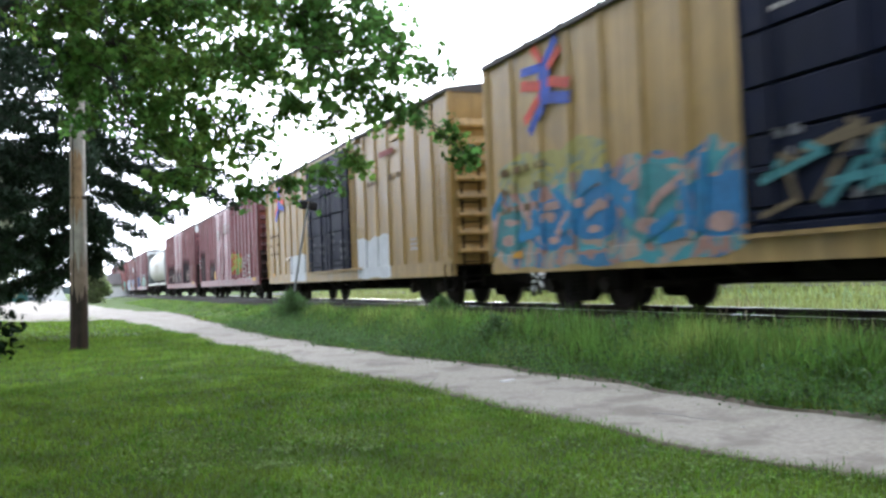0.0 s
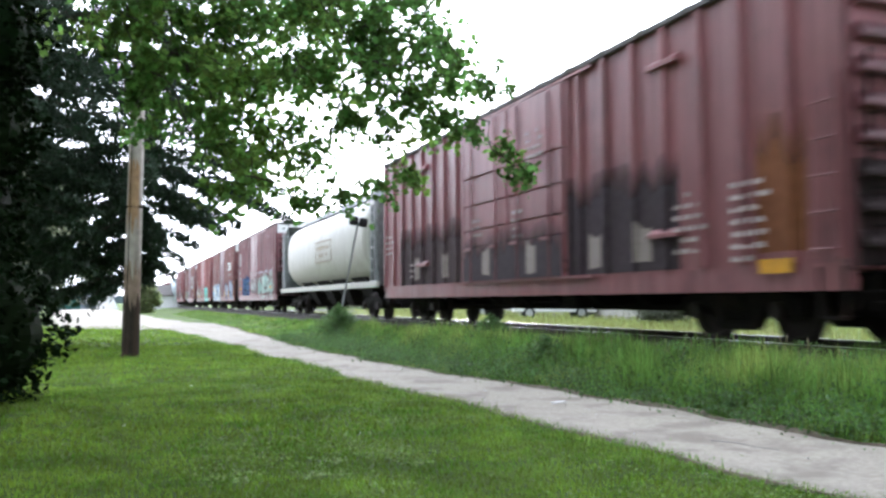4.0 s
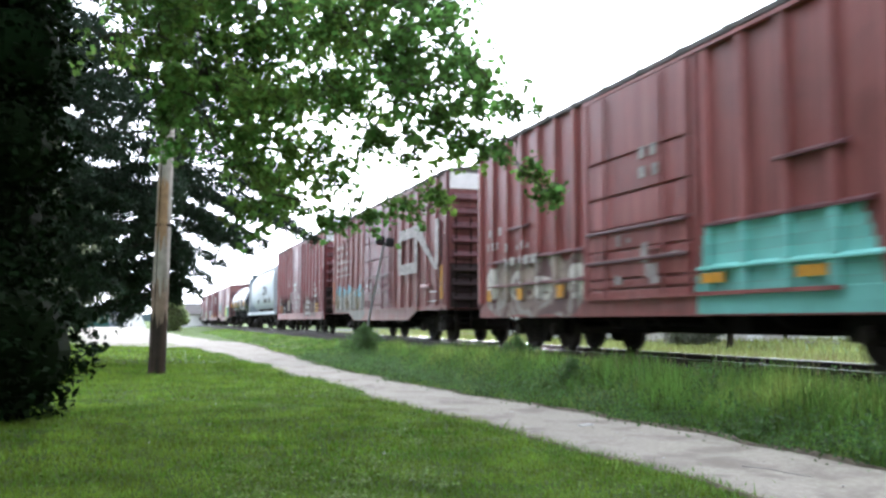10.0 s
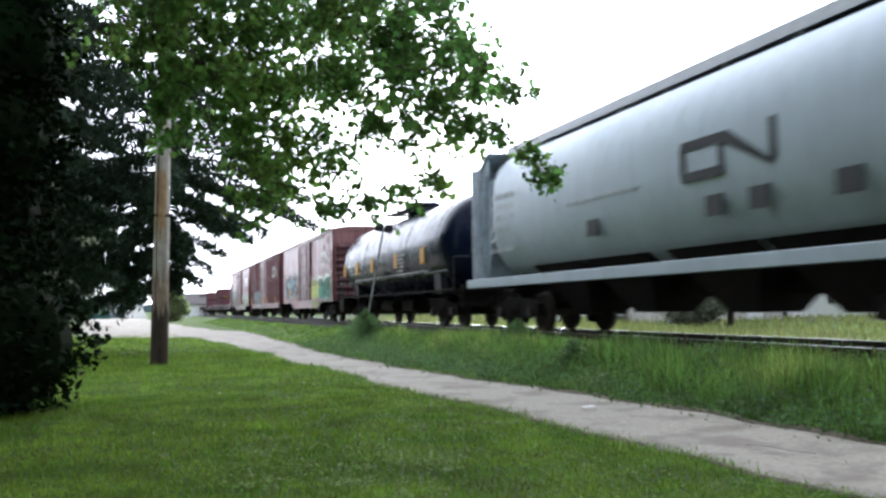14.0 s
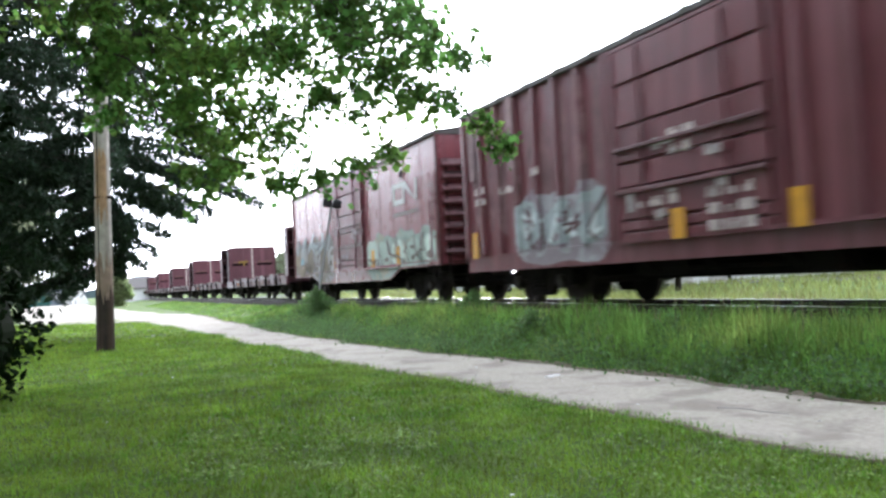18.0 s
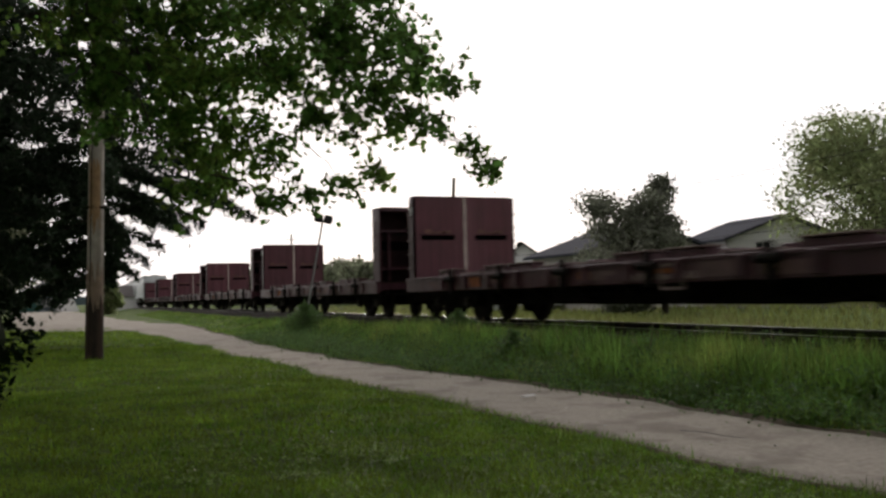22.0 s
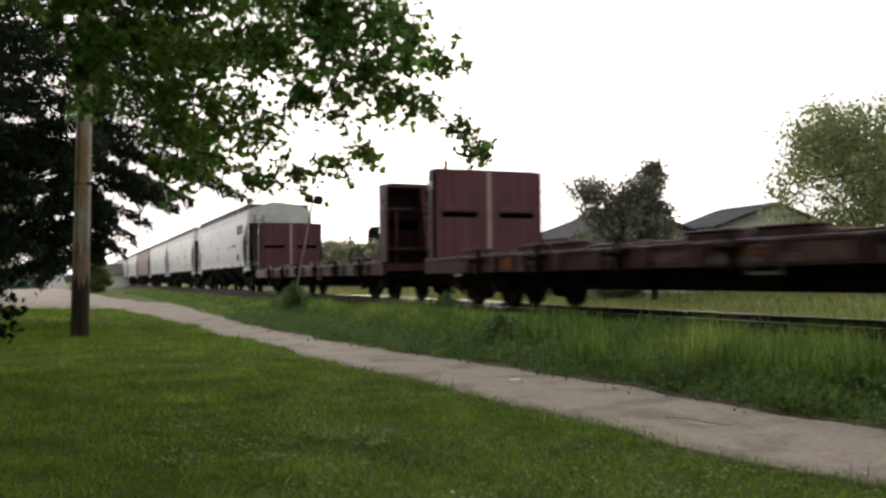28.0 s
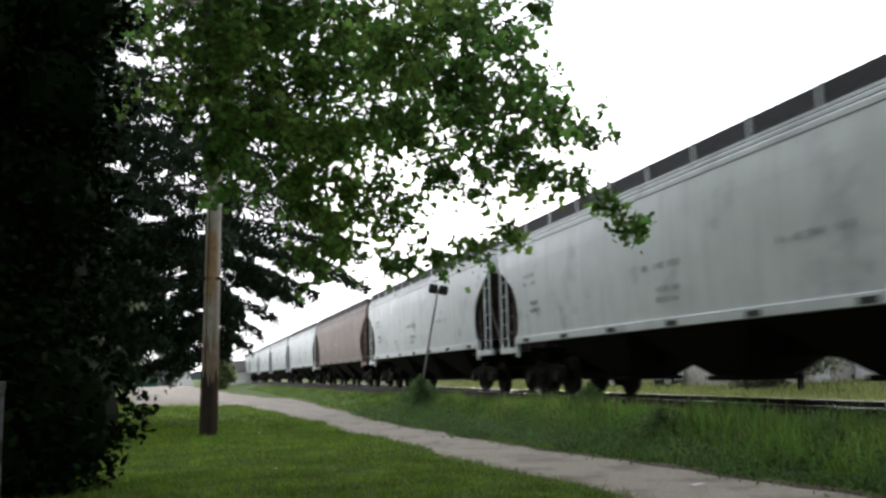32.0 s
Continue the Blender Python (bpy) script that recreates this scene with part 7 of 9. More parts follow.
    part("dome_walkway", MB().box(-0.9, -0.45, -1.6, 1.6, 3.84, 3.88).box(0.45, 0.9, -1.6, 1.6, 3.84, 3.88).box(-0.45, 0.45, -1.6, -1.2, 3.84, 3.88).box(-0.45, 0.45, 1.2, 1.6, 3.84, 3.88), M_BLACK, car)
    for x in (-0.9, 0.9):
        part("guard_rail", MB().tube((x, -1.6, 4.45), (x, 1.6, 4.45), 0.025).tube((x, -1.6, 3.86), (x, -1.6, 4.45), 0.025).tube((x, 1.6, 3.86), (x, 1.6, 4.45), 0.025).tube((x, 0, 3.86), (x, 0, 4.45), 0.025), M_BLACK, car)
    part("ladder", MB().tube((-1.5, -0.25, 1.0), (-1.0, -0.25, 3.9), 0.025).tube((-1.5, 0.25, 1.0), (-1.0, 0.25, 3.9), 0.025), M_BLACK, car)
    add_trucks(car, (-h + 2.1, h - 2.1), mid)
    add_couplers(car, h)
    TRAIN.append((car, mid))


def build_flats():
    def flat(F, B):
        """F and B: outer faces of the front and rear bulkheads along the train."""
        L, mid = B - F, (B + F) / 2
        h = L / 2
        car = thing("bulkhead_flatcar", "empty dark red bulkhead flatcar with worn timber deck", "flatcar", "cars of the freight train")
        DZ = 1.04
        for s in (-1, 1):
            a, b = sorted((s * 1.36, s * 1.48))
            part("side_sill", MB().box(a, b, -h, h, 0.70, DZ, 0.012), P_FLAT, car)
            part("sill_flange", MB().box(min(a, s * 1.51), max(b, s * 1.51), -h, h, DZ - 0.05, DZ - 0.01), P_FLAT, car)
            a, b = sorted((s * 0.45, s * 0.62))
            part("belly_girder", MB().prism([(-h + 3.3, 0.66), (-h + 3.3, 0.8), (h - 3.3, 0.8), (h - 3.3, 0.66), (h - 4.6, 0.38), (-h + 4.6, 0.38)], "x", a, b), M_UNDER, car)
        part("deck_frame", MB().box(-1.36, 1.36, -h, h, 0.80, DZ - 0.06), P_FLAT, car)
        plank = MB().box(-1.38, 1.38, -0.40, 0.40, DZ - 0.06, DZ + 0.01, 0.012).mesh("deck_plank", mat("worn_deck_timber", (0.10, 0.075, 0.06), 0.9, var=0.35, scale=6, bump=0.5, rnd=0.3))
        for y in np.arange(-h + 1.0, h - 0.9, 0.82):
            part("deck_plank", plank, None, car, m=pose(0, y, 0))
        # raised tie-down bearers along both edges
        rng = random.Random(7)
        bear = MB().box(-0.13, 0.13, -0.50, 0.50, 0, 0.14, 0.02).mesh("bearer", P_FLAT)
        cap = MB().box(-0.16, 0.14, -0.52, 0.48, 0.14, 0.165, 0.006).mesh("bearer_cap", mat("scuffed_steel", (0.19, 0.13, 0.12), 0.6, 0.2, var=0.3, scale=6))
        pock = MB().box(-0.05, 0.0, -0.09, 0.09, 0.74, DZ - 0.02, 0.01).mesh("stake_pocket", P_FLAT)
        for y in np.arange(-h + 1.3, h - 1.2, 1.25):
            for s in (-1, 1):
                b = part("bearer", bear, None, car, m=pose(s * 1.28, y + rng.uniform(-0.15, 0.15), DZ + rng.choice((-0.125, -0.115, -0.10, -0.06, -0.02))))
                part("bearer_cap", cap, None, b)
            b = part("bearer", bear, None, car, m=pose(0.1, y + 0.4, DZ + 0.01, 0, 0, 90))
            part("stake_pocket", pock, None, car, m=pose(-1.48, y, 0))
            part("stake_pocket", pock, None, car, m=pose(1.48, y, 0, 0, 0, 180))
        strap = MB().box(-0.03, 0.03, -0.04, 0.04, 0.65, DZ + 0.12).tube((-0.035, -0.2, 0.95), (-0.035, 0.2, 0.95), 0.06, seg=8).mesh("winch", M_UNDER)
        for y in np.arange(-h + 2.0, h - 1.5, 2.5):
            part("winch", strap, None, car, m=pose(-1.52, y, 0))
        # bulkheads: a slotted plate towards the deck, posts and ribs behind it
        top, hw = 3.09, 1.39
        # front bulkhead's shade is put into this near-black copy of the red
        soot = mat("shaded_bulkhead_paint", (0.030, 0.015, 0.016), 0.85, var=0.4, scale=2, alt=(0.060, 0.025, 0.027), altscale=0.9, spec=0.2)
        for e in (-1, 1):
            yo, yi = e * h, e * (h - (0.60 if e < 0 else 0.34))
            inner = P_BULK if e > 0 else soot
            root = new("bulkhead")
            root.parent = car
            a, b = sorted((yi, yi + e * 0.05))
            c = 0.10
            plate = MB()
            plate.prism([(-hw, 2.12), (hw, 2.12), (hw, top - c), (hw - c, top), (-hw + c, top), (-hw, top - c)], "y", a, b)
            plate.box(-hw, hw, a, b, DZ, 1.99)
            for x0, x1 in ((-hw, -1.18), (-0.28, 0.28), (1.18, hw)):
                plate.box(x0, x1, a, b, 1.99, 2.12)
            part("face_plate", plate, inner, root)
            # added black sheet stands in for the shade inside the slots
            part("slot_backing", MB().box(-1.3, 1.3, min(yi + e * 0.051, yi + e * 0.075), max(yi + e * 0.051, yi + e * 0.075), 1.92, 2.18), mat("slot_shadow_black", (0.004, 0.004, 0.004), 1.0, spec=0.0, bump=0), root, "black sheet for the shade inside the slots")
            a, b = sorted((yi - e * 0.02, yi))
            part("centre_strip", MB().box(-0.036, 0.036, a, b, DZ + 0.18, top - 0.02), mat("pale_strip", (0.66, 0.58, 0.53), 0.7, var=0.3, scale=5), root, "pale upright strip")
            worn = mat("rubbed_bare_paint", (0.20, 0.105, 0.085), 0.8, var=0.35, scale=4, alt=(0.13, 0.05, 0.05), altscale=2)
            for x in (-0.72, 0.72):
                part("slot_lip", MB().box(x - 0.48, x + 0.48, min(yi - e * 0.03, yi), max(yi - e * 0.03, yi), 2.125, 2.15), inner, root)
                for q, w_, z_ in ((-0.28, 0.09, 0.10), (0.22, 0.12, 0.08), (0.0, 0.2, 0.05)):
                    part("wear_patch", MB().box(x + q - w_, x + q + w_, min(yi - e * 0.004, yi), max(yi - e * 0.004, yi), 2.16, 2.16 + z_), worn, root, "rubbed patch over the slot")
            for sx in (-1, 1):
                a, b = sorted((sx * hw, sx * (hw - 0.06)))
                part("gusset", MB().prism([(yi, DZ), (yo, DZ), (yo - e * 0.02, top - 0.10), (yo - e * 0.10, top), (yi, top)], "x", a, b), P_FLAT, root)
                for k in range(5):
                    z, yy = 1.30 + k * 0.34, (yi + yo) / 2
                    part("grab_iron", MB().tube((sx * (hw + 0.07), yy - 0.16, z), (sx * (hw + 0.07), yy + 0.16, z), 0.014, seg=6).tube((sx * hw, yy - 0.16, z), (sx * (hw + 0.07), yy - 0.16, z), 0.012, seg=5).tube((sx * hw, yy + 0.16, z), (sx * (hw + 0.07), yy + 0.16, z), 0.012, seg=5), mat("worn_grab_iron", (0.13, 0.075, 0.075), 0.6), root)
                part("centre_post", MB().rings([[(sx * q - 0.05, yi + e * 0.06, z), (sx * q + 0.05, yi + e * 0.06, z), (sx * q + 0.05, yo - e * 0.06, z), (sx * q - 0.05, yo - e * 0.06, z)] for z, q in ((DZ + 0.3, 0.18), (top - 0.06, 0.34))]), P_BULK, root)
                part("side_post", MB().box(sx * 0.95 - 0.04, sx * 0.95 + 0.04, min(yi + e * 0.06, yi + e * 0.16), max(yi + e * 0.06, yi + e * 0.16), DZ, 2.45), P_FLAT, root)
            for z, d in ((top - 0.05, abs(yo - yi)), (2.47, 0.20), (1.40, 0.36)):
                a, b = sorted((yi + e * 0.06, yi + e * d))
                part("cross_rib", MB().box(-hw + 0.07, hw - 0.07, a, b, z - 0.045, z + 0.03), P_FLAT, root)
            part("top_cap", MB().box(-hw + c, hw - c, min(yi, yo), max(yi, yo), top - 0.015, top + 0.012), P_BULK, root)
            if e > 0:
                part("light_plate", MB().box(-hw - 0.012, -hw, h - 0.28, h - 0.08, 2.62, 2.80), M_WHITE, root, "white square plate")
            else:
                part("light_plate", MB().box(hw - 0.2, hw - 0.06, -h - 0.012, -h, 2.48, 2.62), M_WHITE, root, "white square plate")
                part("brake_rod", MB().tube((-0.9, yo + 0.05, 2.32), (0.3, yo + 0.05, 2.30), 0.02, seg=6).tube((-0.5, yo + 0.05, 1.2), (-0.45, yo + 0.05, 2.32), 0.025, seg=6), M_UNDER, root)
                part("brake_wheel", MB().tube((0.45, yo + 0.02, 1.75), (0.45, yo - 0.06, 1.75), 0.24, seg=14), M_UNDER, root)
        for y, w in ((-3.2, 0.75), (4.5, 0.5), (-6.1, 0.4)):
            part("side_plate", MB().box(-1.495, -1.48, y - w / 2, y + w / 2, 0.76, 0.96), mat("faded_orange_mark", (0.24, 0.075, 0.025), 0.8, var=0.4, scale=6) if w == 0.5 else mat("scuffed_plate", (0.15, 0.090, 0.088), 0.7, var=0.4, scale=4), car)
        scuff = mat("scuffed_plate", (0, 0, 0))
        for k in range(16):
            y, w = rng.uniform(-h + 1, h - 1), rng.uniform(0.15, 0.75)
            part("sill_scuff", MB().box(-1.4835, -1.48, y, y + w, 0.74 + rng.uniform(0, 0.12), 0.90 + rng.uniform(0, 0.06)), mat("faded_orange_mark", (0, 0, 0)) if k in (2, 6) else scuff, car)
        chain = MB()
        for k in range(16):
            y = rng.uniform(-h + 1.2, h - 1.2)
            x = rng.uniform(-1.1, 1.1)
            chain.box(x - rng.uniform(0.05, 0.2), x + 0.1, y - 0.1, y + rng.uniform(0.1, 0.5), DZ + 0.01, DZ + rng.uniform(0.05, 0.16), 0.01)
        part("deck_clutter", chain, P_FLAT, car, "loose timbers and straps on the deck")["kind"] = "stuff"
        bars(car, -1.0, 0.85, 8, 1, 0.25, 0.10, 0.05, mat("dull_stencil", (0.25, 0.19, 0.18), 0.8, bump=0), -1.484, seed=2)
        part("panel_frame", MB().box(-1.49, -1.48, -2.55, -2.0, 0.93, 0.97).box(-1.49, -1.48, -2.55, -2.0, 0.60, 0.64).box(-1.49, -1.48, -2.55, -2.51, 0.64, 0.93).box(-1.49, -1.48, -2.04, -2.0, 0.64, 0.93), mat("dull_stencil", (0, 0, 0)), car)
        underframe(car, L - 0.4, 0.80)
        truck_meshes()
        add_trucks(car, (-h + 2.1, h - 2.1), mid)
        add_couplers(car, h)
        TRAIN.append((car, mid))
        return car, mid
    first, mid0 = flat(272.81, 290.31)
    for R in (310.25, 330.23, 350.14, 370.49, 390.61, 411.12):
        c = copy_thing(first, pose(0, 0, 0))
        mid = R - 290.07 + mid0   # by the rear end of each
        TRAIN.append((c, mid))
        for o in c.children_recursive:
            if o.name.split(".")[0] == "wheelset":
                WHEELS.append((o, o.matrix_basis.translation.y, mid + o.parent.matrix_basis.translation.y))
    # a scrap of yellow strap left on the first car's rear bulkhead
    h = 8.75 + 0.21
    part("yellow_strap", MB().box(-0.75, -0.25, h - 0.60, h - 0.575, 2.18, 2.27).box(-0.55, -0.45, h - 0.60, h - 0.575, 1.98, 2.2).box(-0.80, -0.72, h - 0.60, h - 0.575, 2.1, 2.26), mat("faded_strap", (0.34, 0.22, 0.05), 0.8, var=0.4, scale=8), first, "scrap of yellow strap")

# ---------------------------------------------------------------- trees and shrubs


def spot(az, el, d):
    """A place by its bearing to the right of the track's far end, its elevation and its distance from the viewer."""
    a = radians(az)
    return Vector((math.sin(a) * d, math.cos(a) * d, EYE + math.tan(radians(el)) * d))


MAPLE_V = [(0, 0.05, 0), (0.50, 0.12, -0.03), (0.24, 0.40, 0.03), (0.46, 0.66, -0.04), (0, 1.0, -0.06), (-0.46, 0.66, -0.04), (-0.24, 0.40, 0.03), (-0.50, 0.12, -0.03)]
MAPLE_F = [(0, 1, 2), (2, 3, 4), (0, 2, 6), (2, 4, 6), (6, 4, 5), (0, 6, 7)]


def limb(mb, pts, r0, r1, seg=6):
    """A tapered, bent limb through some points."""
    pts = [Vector(p) for p in pts]
    rings = []
    for i, p in enumerate(pts):
        d = (pts[min(i + 1, len(pts) - 1)] - pts[max(i - 1, 0)]).normalized()
        u = d.orthogonal().normalized()
        w = d.cross(u)
        r = r0 + (r1 - r0) * i / (len(pts) - 1)
        rings.append([tuple(p + (u * math.cos(2 * math.pi * k / seg) + w * math.sin(2 * math.pi * k / seg)) * r) for k in range(seg)])
    mb.rings(rings)


def bent(a, b, sag, n, rng, jit=0.06):
    a, b = Vector(a), Vector(b)
    out = []
    for i in range(n + 1):
        u = i / n
        p = a.lerp(b, u)
        p.z += sag * 4 * u * (1 - u)
        if 0 < i < n:
            p += Vector((rng.uniform(-jit, jit), rng.uniform(-jit, jit), rng.uniform(-jit, jit)))
        out.append(p)
    return out


def build_maple():
    rng, nr = random.Random(21), np.random.default_rng(21)
    tree = thing("maple_tree", "large broad-leaved maple with low overhanging leafy branches", "tree")
    base = Vector((-4.6, 10.5, 0))
    trunk, wood = MB(), MB()
    limb(trunk, [base + Vector((0, 0, -0.1)), base + Vector((0.05, 0, 0.5)), base + Vector((0.1, 0.1, 2)), base + Vector((0.0, 0.1, 4)), base + Vector((0.2, 0.2, 7)), base + Vector((0.1, 0.1, 9.5))], 0.42, 0.12, 12)
    part("trunk", trunk, M_BARK, tree, smooth=True)
    # sprays of leaves: bearing, elevation, radius
    tips = [(24.3, 8.2, 0.26), (23.2, 9.6, 0.30), (22.0, 13.6, 0.36), (21.2, 11.4, 0.30), (19.4, 15.5, 0.56), (19.0, 11.8, 0.42), (17.0, 8.2, 0.34), (16.6, 13.2, 0.70), (15.3, 7.3, 0.32), (13.2, 11.2, 0.62),
            (12.9, 6.7, 0.34), (10.4, 6.7, 0.32), (9.2, 10.0, 0.62), (7.6, 7.6, 0.40), (6.2, 7.2, 0.40), (4.2, 10.8, 0.70), (17.3, 18.6, 0.66), (14.6, 17.0, 0.90), (10.6, 14.6, 0.90), (6.4, 14.0, 0.90), (2.6, 15.0, 0.95), (12.6, 21.5, 1.0), (7.6, 20.0, 1.0), (3.0, 21.0, 1.0), (16.4, 23.5, 0.85), (8.6, 23.8, 0.8), (11.4, 18.0, 0.75), (14.6, 20.4, 0.7), (5.4, 17.2, 0.7), (19.6, 21.0, 0.34), (18.8, 24.5, 0.4), (0.2, 13.2, 0.34), (1.0, 14.8, 0.36), (0.1, 16.4, 0.36), (1.1, 18.2, 0.36), (0.3, 20.2, 0.36), (0.8, 22.4, 0.36), (0.9, 10.6, 0.30), (1.5, 12.2, 0.34), (0.4, 12.6, 0.34)]
    sprays = [(spot(a, e, 11.4 + 0.9 * math.sin(a * 1.7) + e * 0.03), r, 1.0 if r < 0.6 else 0.78) for a, e, r in tips]
    for a in np.arange(-2.5, 2.2, 1.5):        # the dense side towards the trunk
        for e in np.arange(16.0, 30, 2.9):
            sprays.append((spot(a + rng.uniform(-0.8, 0.8), e + rng.uniform(-1.2, 1.2), rng.uniform(11.2, 13.0)), 0.62, 0.25))
    for a in np.arange(-10.5, 15.5, 2.0):      # its inner layers behind
        for e in np.arange(8.5, 31, 3.2):
            if e > (20 if a < 4 else 13.5):
                sprays.append((spot(a + rng.uniform(-1, 1), e + rng.uniform(-1.4, 1.4), rng.uniform(13.6, 15.6)), 0.8, 0.44 if a > 3 else 0.30))
    for a in np.arange(-20, 22, 7.0):          # the crown over and above
        for e in (34, 42):
            sprays.append((spot(a, e, 10.5), 1.4, 0.25))
    for x in np.arange(-9.5, 2.3, 1.8):        # broad dense side over the lawn, mostly unseen, added to shade it
        for y in np.arange(-9.7, 14 if x < -0.5 else 6, 1.9):
            sprays.append((Vector((x + rng.uniform(-0.5, 0.5), y + rng.uniform(-0.5, 0.5), rng.uniform(5.6, 8.0))), 1.3, 0.8 if y < 6.5 else 0.35))
    for x in np.arange(-8.6, 1.4, 1.3):        # unseen low boughs, added to darken the near lawn
        for y in np.arange(-5.5, 6.3, 1.3):
            sprays.append((Vector((x + rng.uniform(-0.4, 0.4), y + rng.uniform(-0.4, 0.3), rng.uniform(3.5, 4.3) + max(0.0, y - 1.5) * 0.36)), 0.8, 1.1))
    # fill between the outer sprays: lower edge and outer edge of the crown by bearing and elevation
    low = lambda q: np.interp(q, [0, 2.8, 4, 6.5, 8.5, 10.5, 13, 15.5, 18, 20.5, 22, 24], [11, 11, 6.5, 5.8, 7.6, 6.4, 7.6, 8.6, 9.6, 11.6, 13, 14])
    outer = lambda e: np.interp(e, [8, 14, 18, 22, 26], [22.0, 21.8, 19.6, 18.4, 18.4])
    for a in np.arange(0.5, 23, 1.9):
        for e in np.arange(6.5, 27, 2.7):
            aa, ee = a + rng.uniform(-0.8, 0.8), e + rng.uniform(-1, 1)
            if ee > low(aa) + 1.9 and aa < outer(ee) - 1.3 and rng.random() < (0.66 if ee < 13 else 0.92):
                sprays.append((spot(aa, ee, 11.4 + rng.uniform(-1.3, 1.6)), 0.52, 0.66))
    mains = []
    for a, e in ((-20, 32), (-9, 31), (0, 30), (7, 29.5), (13, 29), (18.5, 28)):
        start = base + Vector((0.1, 0.1, rng.uniform(4.2, 7.0)))
        pts = bent(start, spot(a, e, 11.2), 0.5, 10, rng, 0.12)
        mains += pts[3:]
        mb = MB()
        limb(mb, pts, 0.13, 0.03, 8)
        part("branch", mb, M_BARK, tree)
    roots = list(mains)
    sprays.sort(key=lambda q: min((q[0] - p).length for p in roots))
    P, S = [], []
    for c, r, dens in sprays:
        goal = c + Vector((-0.55, 0, 0.5))
        start = min(mains, key=lambda p: (p - goal).length + 0.6 * max(0.0, p.x - c.x))
        mains.append(c)
        mb = MB()
        pts = bent(start, c, 0.12 * (c - start).length, 6, rng, 0.10)
        limb(mb, pts, 0.014, 0.006, 5)
        part("branch", mb, M_BARK, tree)
        n_tw = max(6, int(36 * r * r * dens) + 4)
        for k in range(n_tw):
            d = Vector((rng.gauss(0.55, 0.8), rng.gauss(0, 0.9), rng.gauss(-0.42, 0.5)))
            d = d.normalized() * r * rng.uniform(0.45, 1.35)
            tip = c + d
            a = c + d * 0.15 + Vector((rng.uniform(-0.1, 0.1), rng.uniform(-0.1, 0.1), 0.05))
            limb(wood, bent(a, tip, 0.03, 2, rng, 0.02), 0.006, 0.0025, 3)
            over = c.y < 6.5                   # far overhead: fewer, larger leaves
            q = int((15 + 8 * rng.random()) * (0.42 if over else 1.0))
            u = nr.uniform(0.15, 1.08, q)
            pts = np.array(a)[None] * (1 - u)[:, None] + np.array(tip)[None] * u[:, None] + nr.normal(0, 0.050, (q, 3)) + np.array([0, 0, -0.03])
            P.append(pts)
            S.append(nr.uniform(0.052, 0.114, q) * (4.8 if over else 1.0))
    P, S = np.concatenate(P), np.concatenate(S)
    tw = part("twig_mass", wood, M_BARK, tree)
    tw["kind"] = "stuff"
    v, f = scatter(MAPLE_V, MAPLE_F, P, S, random_turns(nr, len(P), 0.75, 2.1))
    crown = part("crown", np_mesh("crown", v, f, M_LEAF), None, tree)
    crown["kind"] = "stuff"


def build_spruce(bx, by, tall, seed, first, size=1.0, dense=1.0, skirt=0.6, lee=0.0, high=0.42):
    rng, nr = random.Random(seed), np.random.default_rng(seed)
    tree = thing("spruce_tree", "dark old spruce with drooping boughs behind the pole", "tree")
    t = MB()
    limb(t, [(bx, by, -0.1), (bx, by, 4), (bx + 0.1, by, tall * 0.6), (bx, by, tall)], 0.19, 0.03, 10)
    part("trunk", t, M_BARK, tree, smooth=True)
    wood, P, S = MB(), [], []
    z = first
    while z < tall - 0.4:
        reach = float(np.interp(z, [1.9, 3.2, 4.3, 5.2, 7.5, tall], [skirt, max(skirt, 1.7), 2.8, 3.8, 3.5, 0.2])) * size
        turn = rng.uniform(0, 6.283)
        for k in range(7):
            a = turn + k * 0.8976 + rng.uniform(-0.3, 0.3)
            r = reach * rng.uniform(0.75, 1.15)
            if math.cos(a) < -0.3 and z < 4.5:
                r = max(r, lee * rng.uniform(0.8, 1.1))
            tip = Vector((bx + math.cos(a) * r, by + math.sin(a) * r, z - 0.30 * r + rng.uniform(-0.15, 0.15)))
            pts = bent((bx, by, z), tip, 0.10, 5, rng, 0.04)
            limb(wood, pts, 0.03, 0.008, 4)
            q = int(330 * r * dense * (1.0 if z < 5.6 else high))
            u = nr.uniform(0.10, 1.06, q) ** 0.8
            base = np.array([[*(Vector((bx, by, z)).lerp(tip, float(x)))] for x in u])
            side = nr.normal(0, 0.17, q) * (1.2 - 0.75 * u)
            base[:, 0] += -math.sin(a) * side
            base[:, 1] += math.cos(a) * side
            base[:, 2] += -np.abs(nr.normal(0, 0.13, q)) - 0.25 * np.abs(side) + 0.10 * 4 * u * (1 - u)
            P.append(base)
            S.append(nr.uniform(0.09, 0.22, q))
        z += rng.uniform(0.42, 0.62)
    part("bough_mass", wood, M_BARK, tree)["kind"] = "stuff"
    pv = [(0, 0, 0), (0.15, 0.45, 0.02), (0, 1.0, -0.06), (-0.15, 0.45, 0.02)]
    pf = [(0, 1, 2), (0, 2, 3)]
    P, S = np.concatenate(P), np.concatenate(S)
    v, f = scatter(pv, pf, P, S, random_turns(nr, len(P), 0.5, 1.9))
    crown = part("crown", np_mesh("crown", v, f, M_SPRUCE), None, tree)
    crown["kind"] = "stuff"


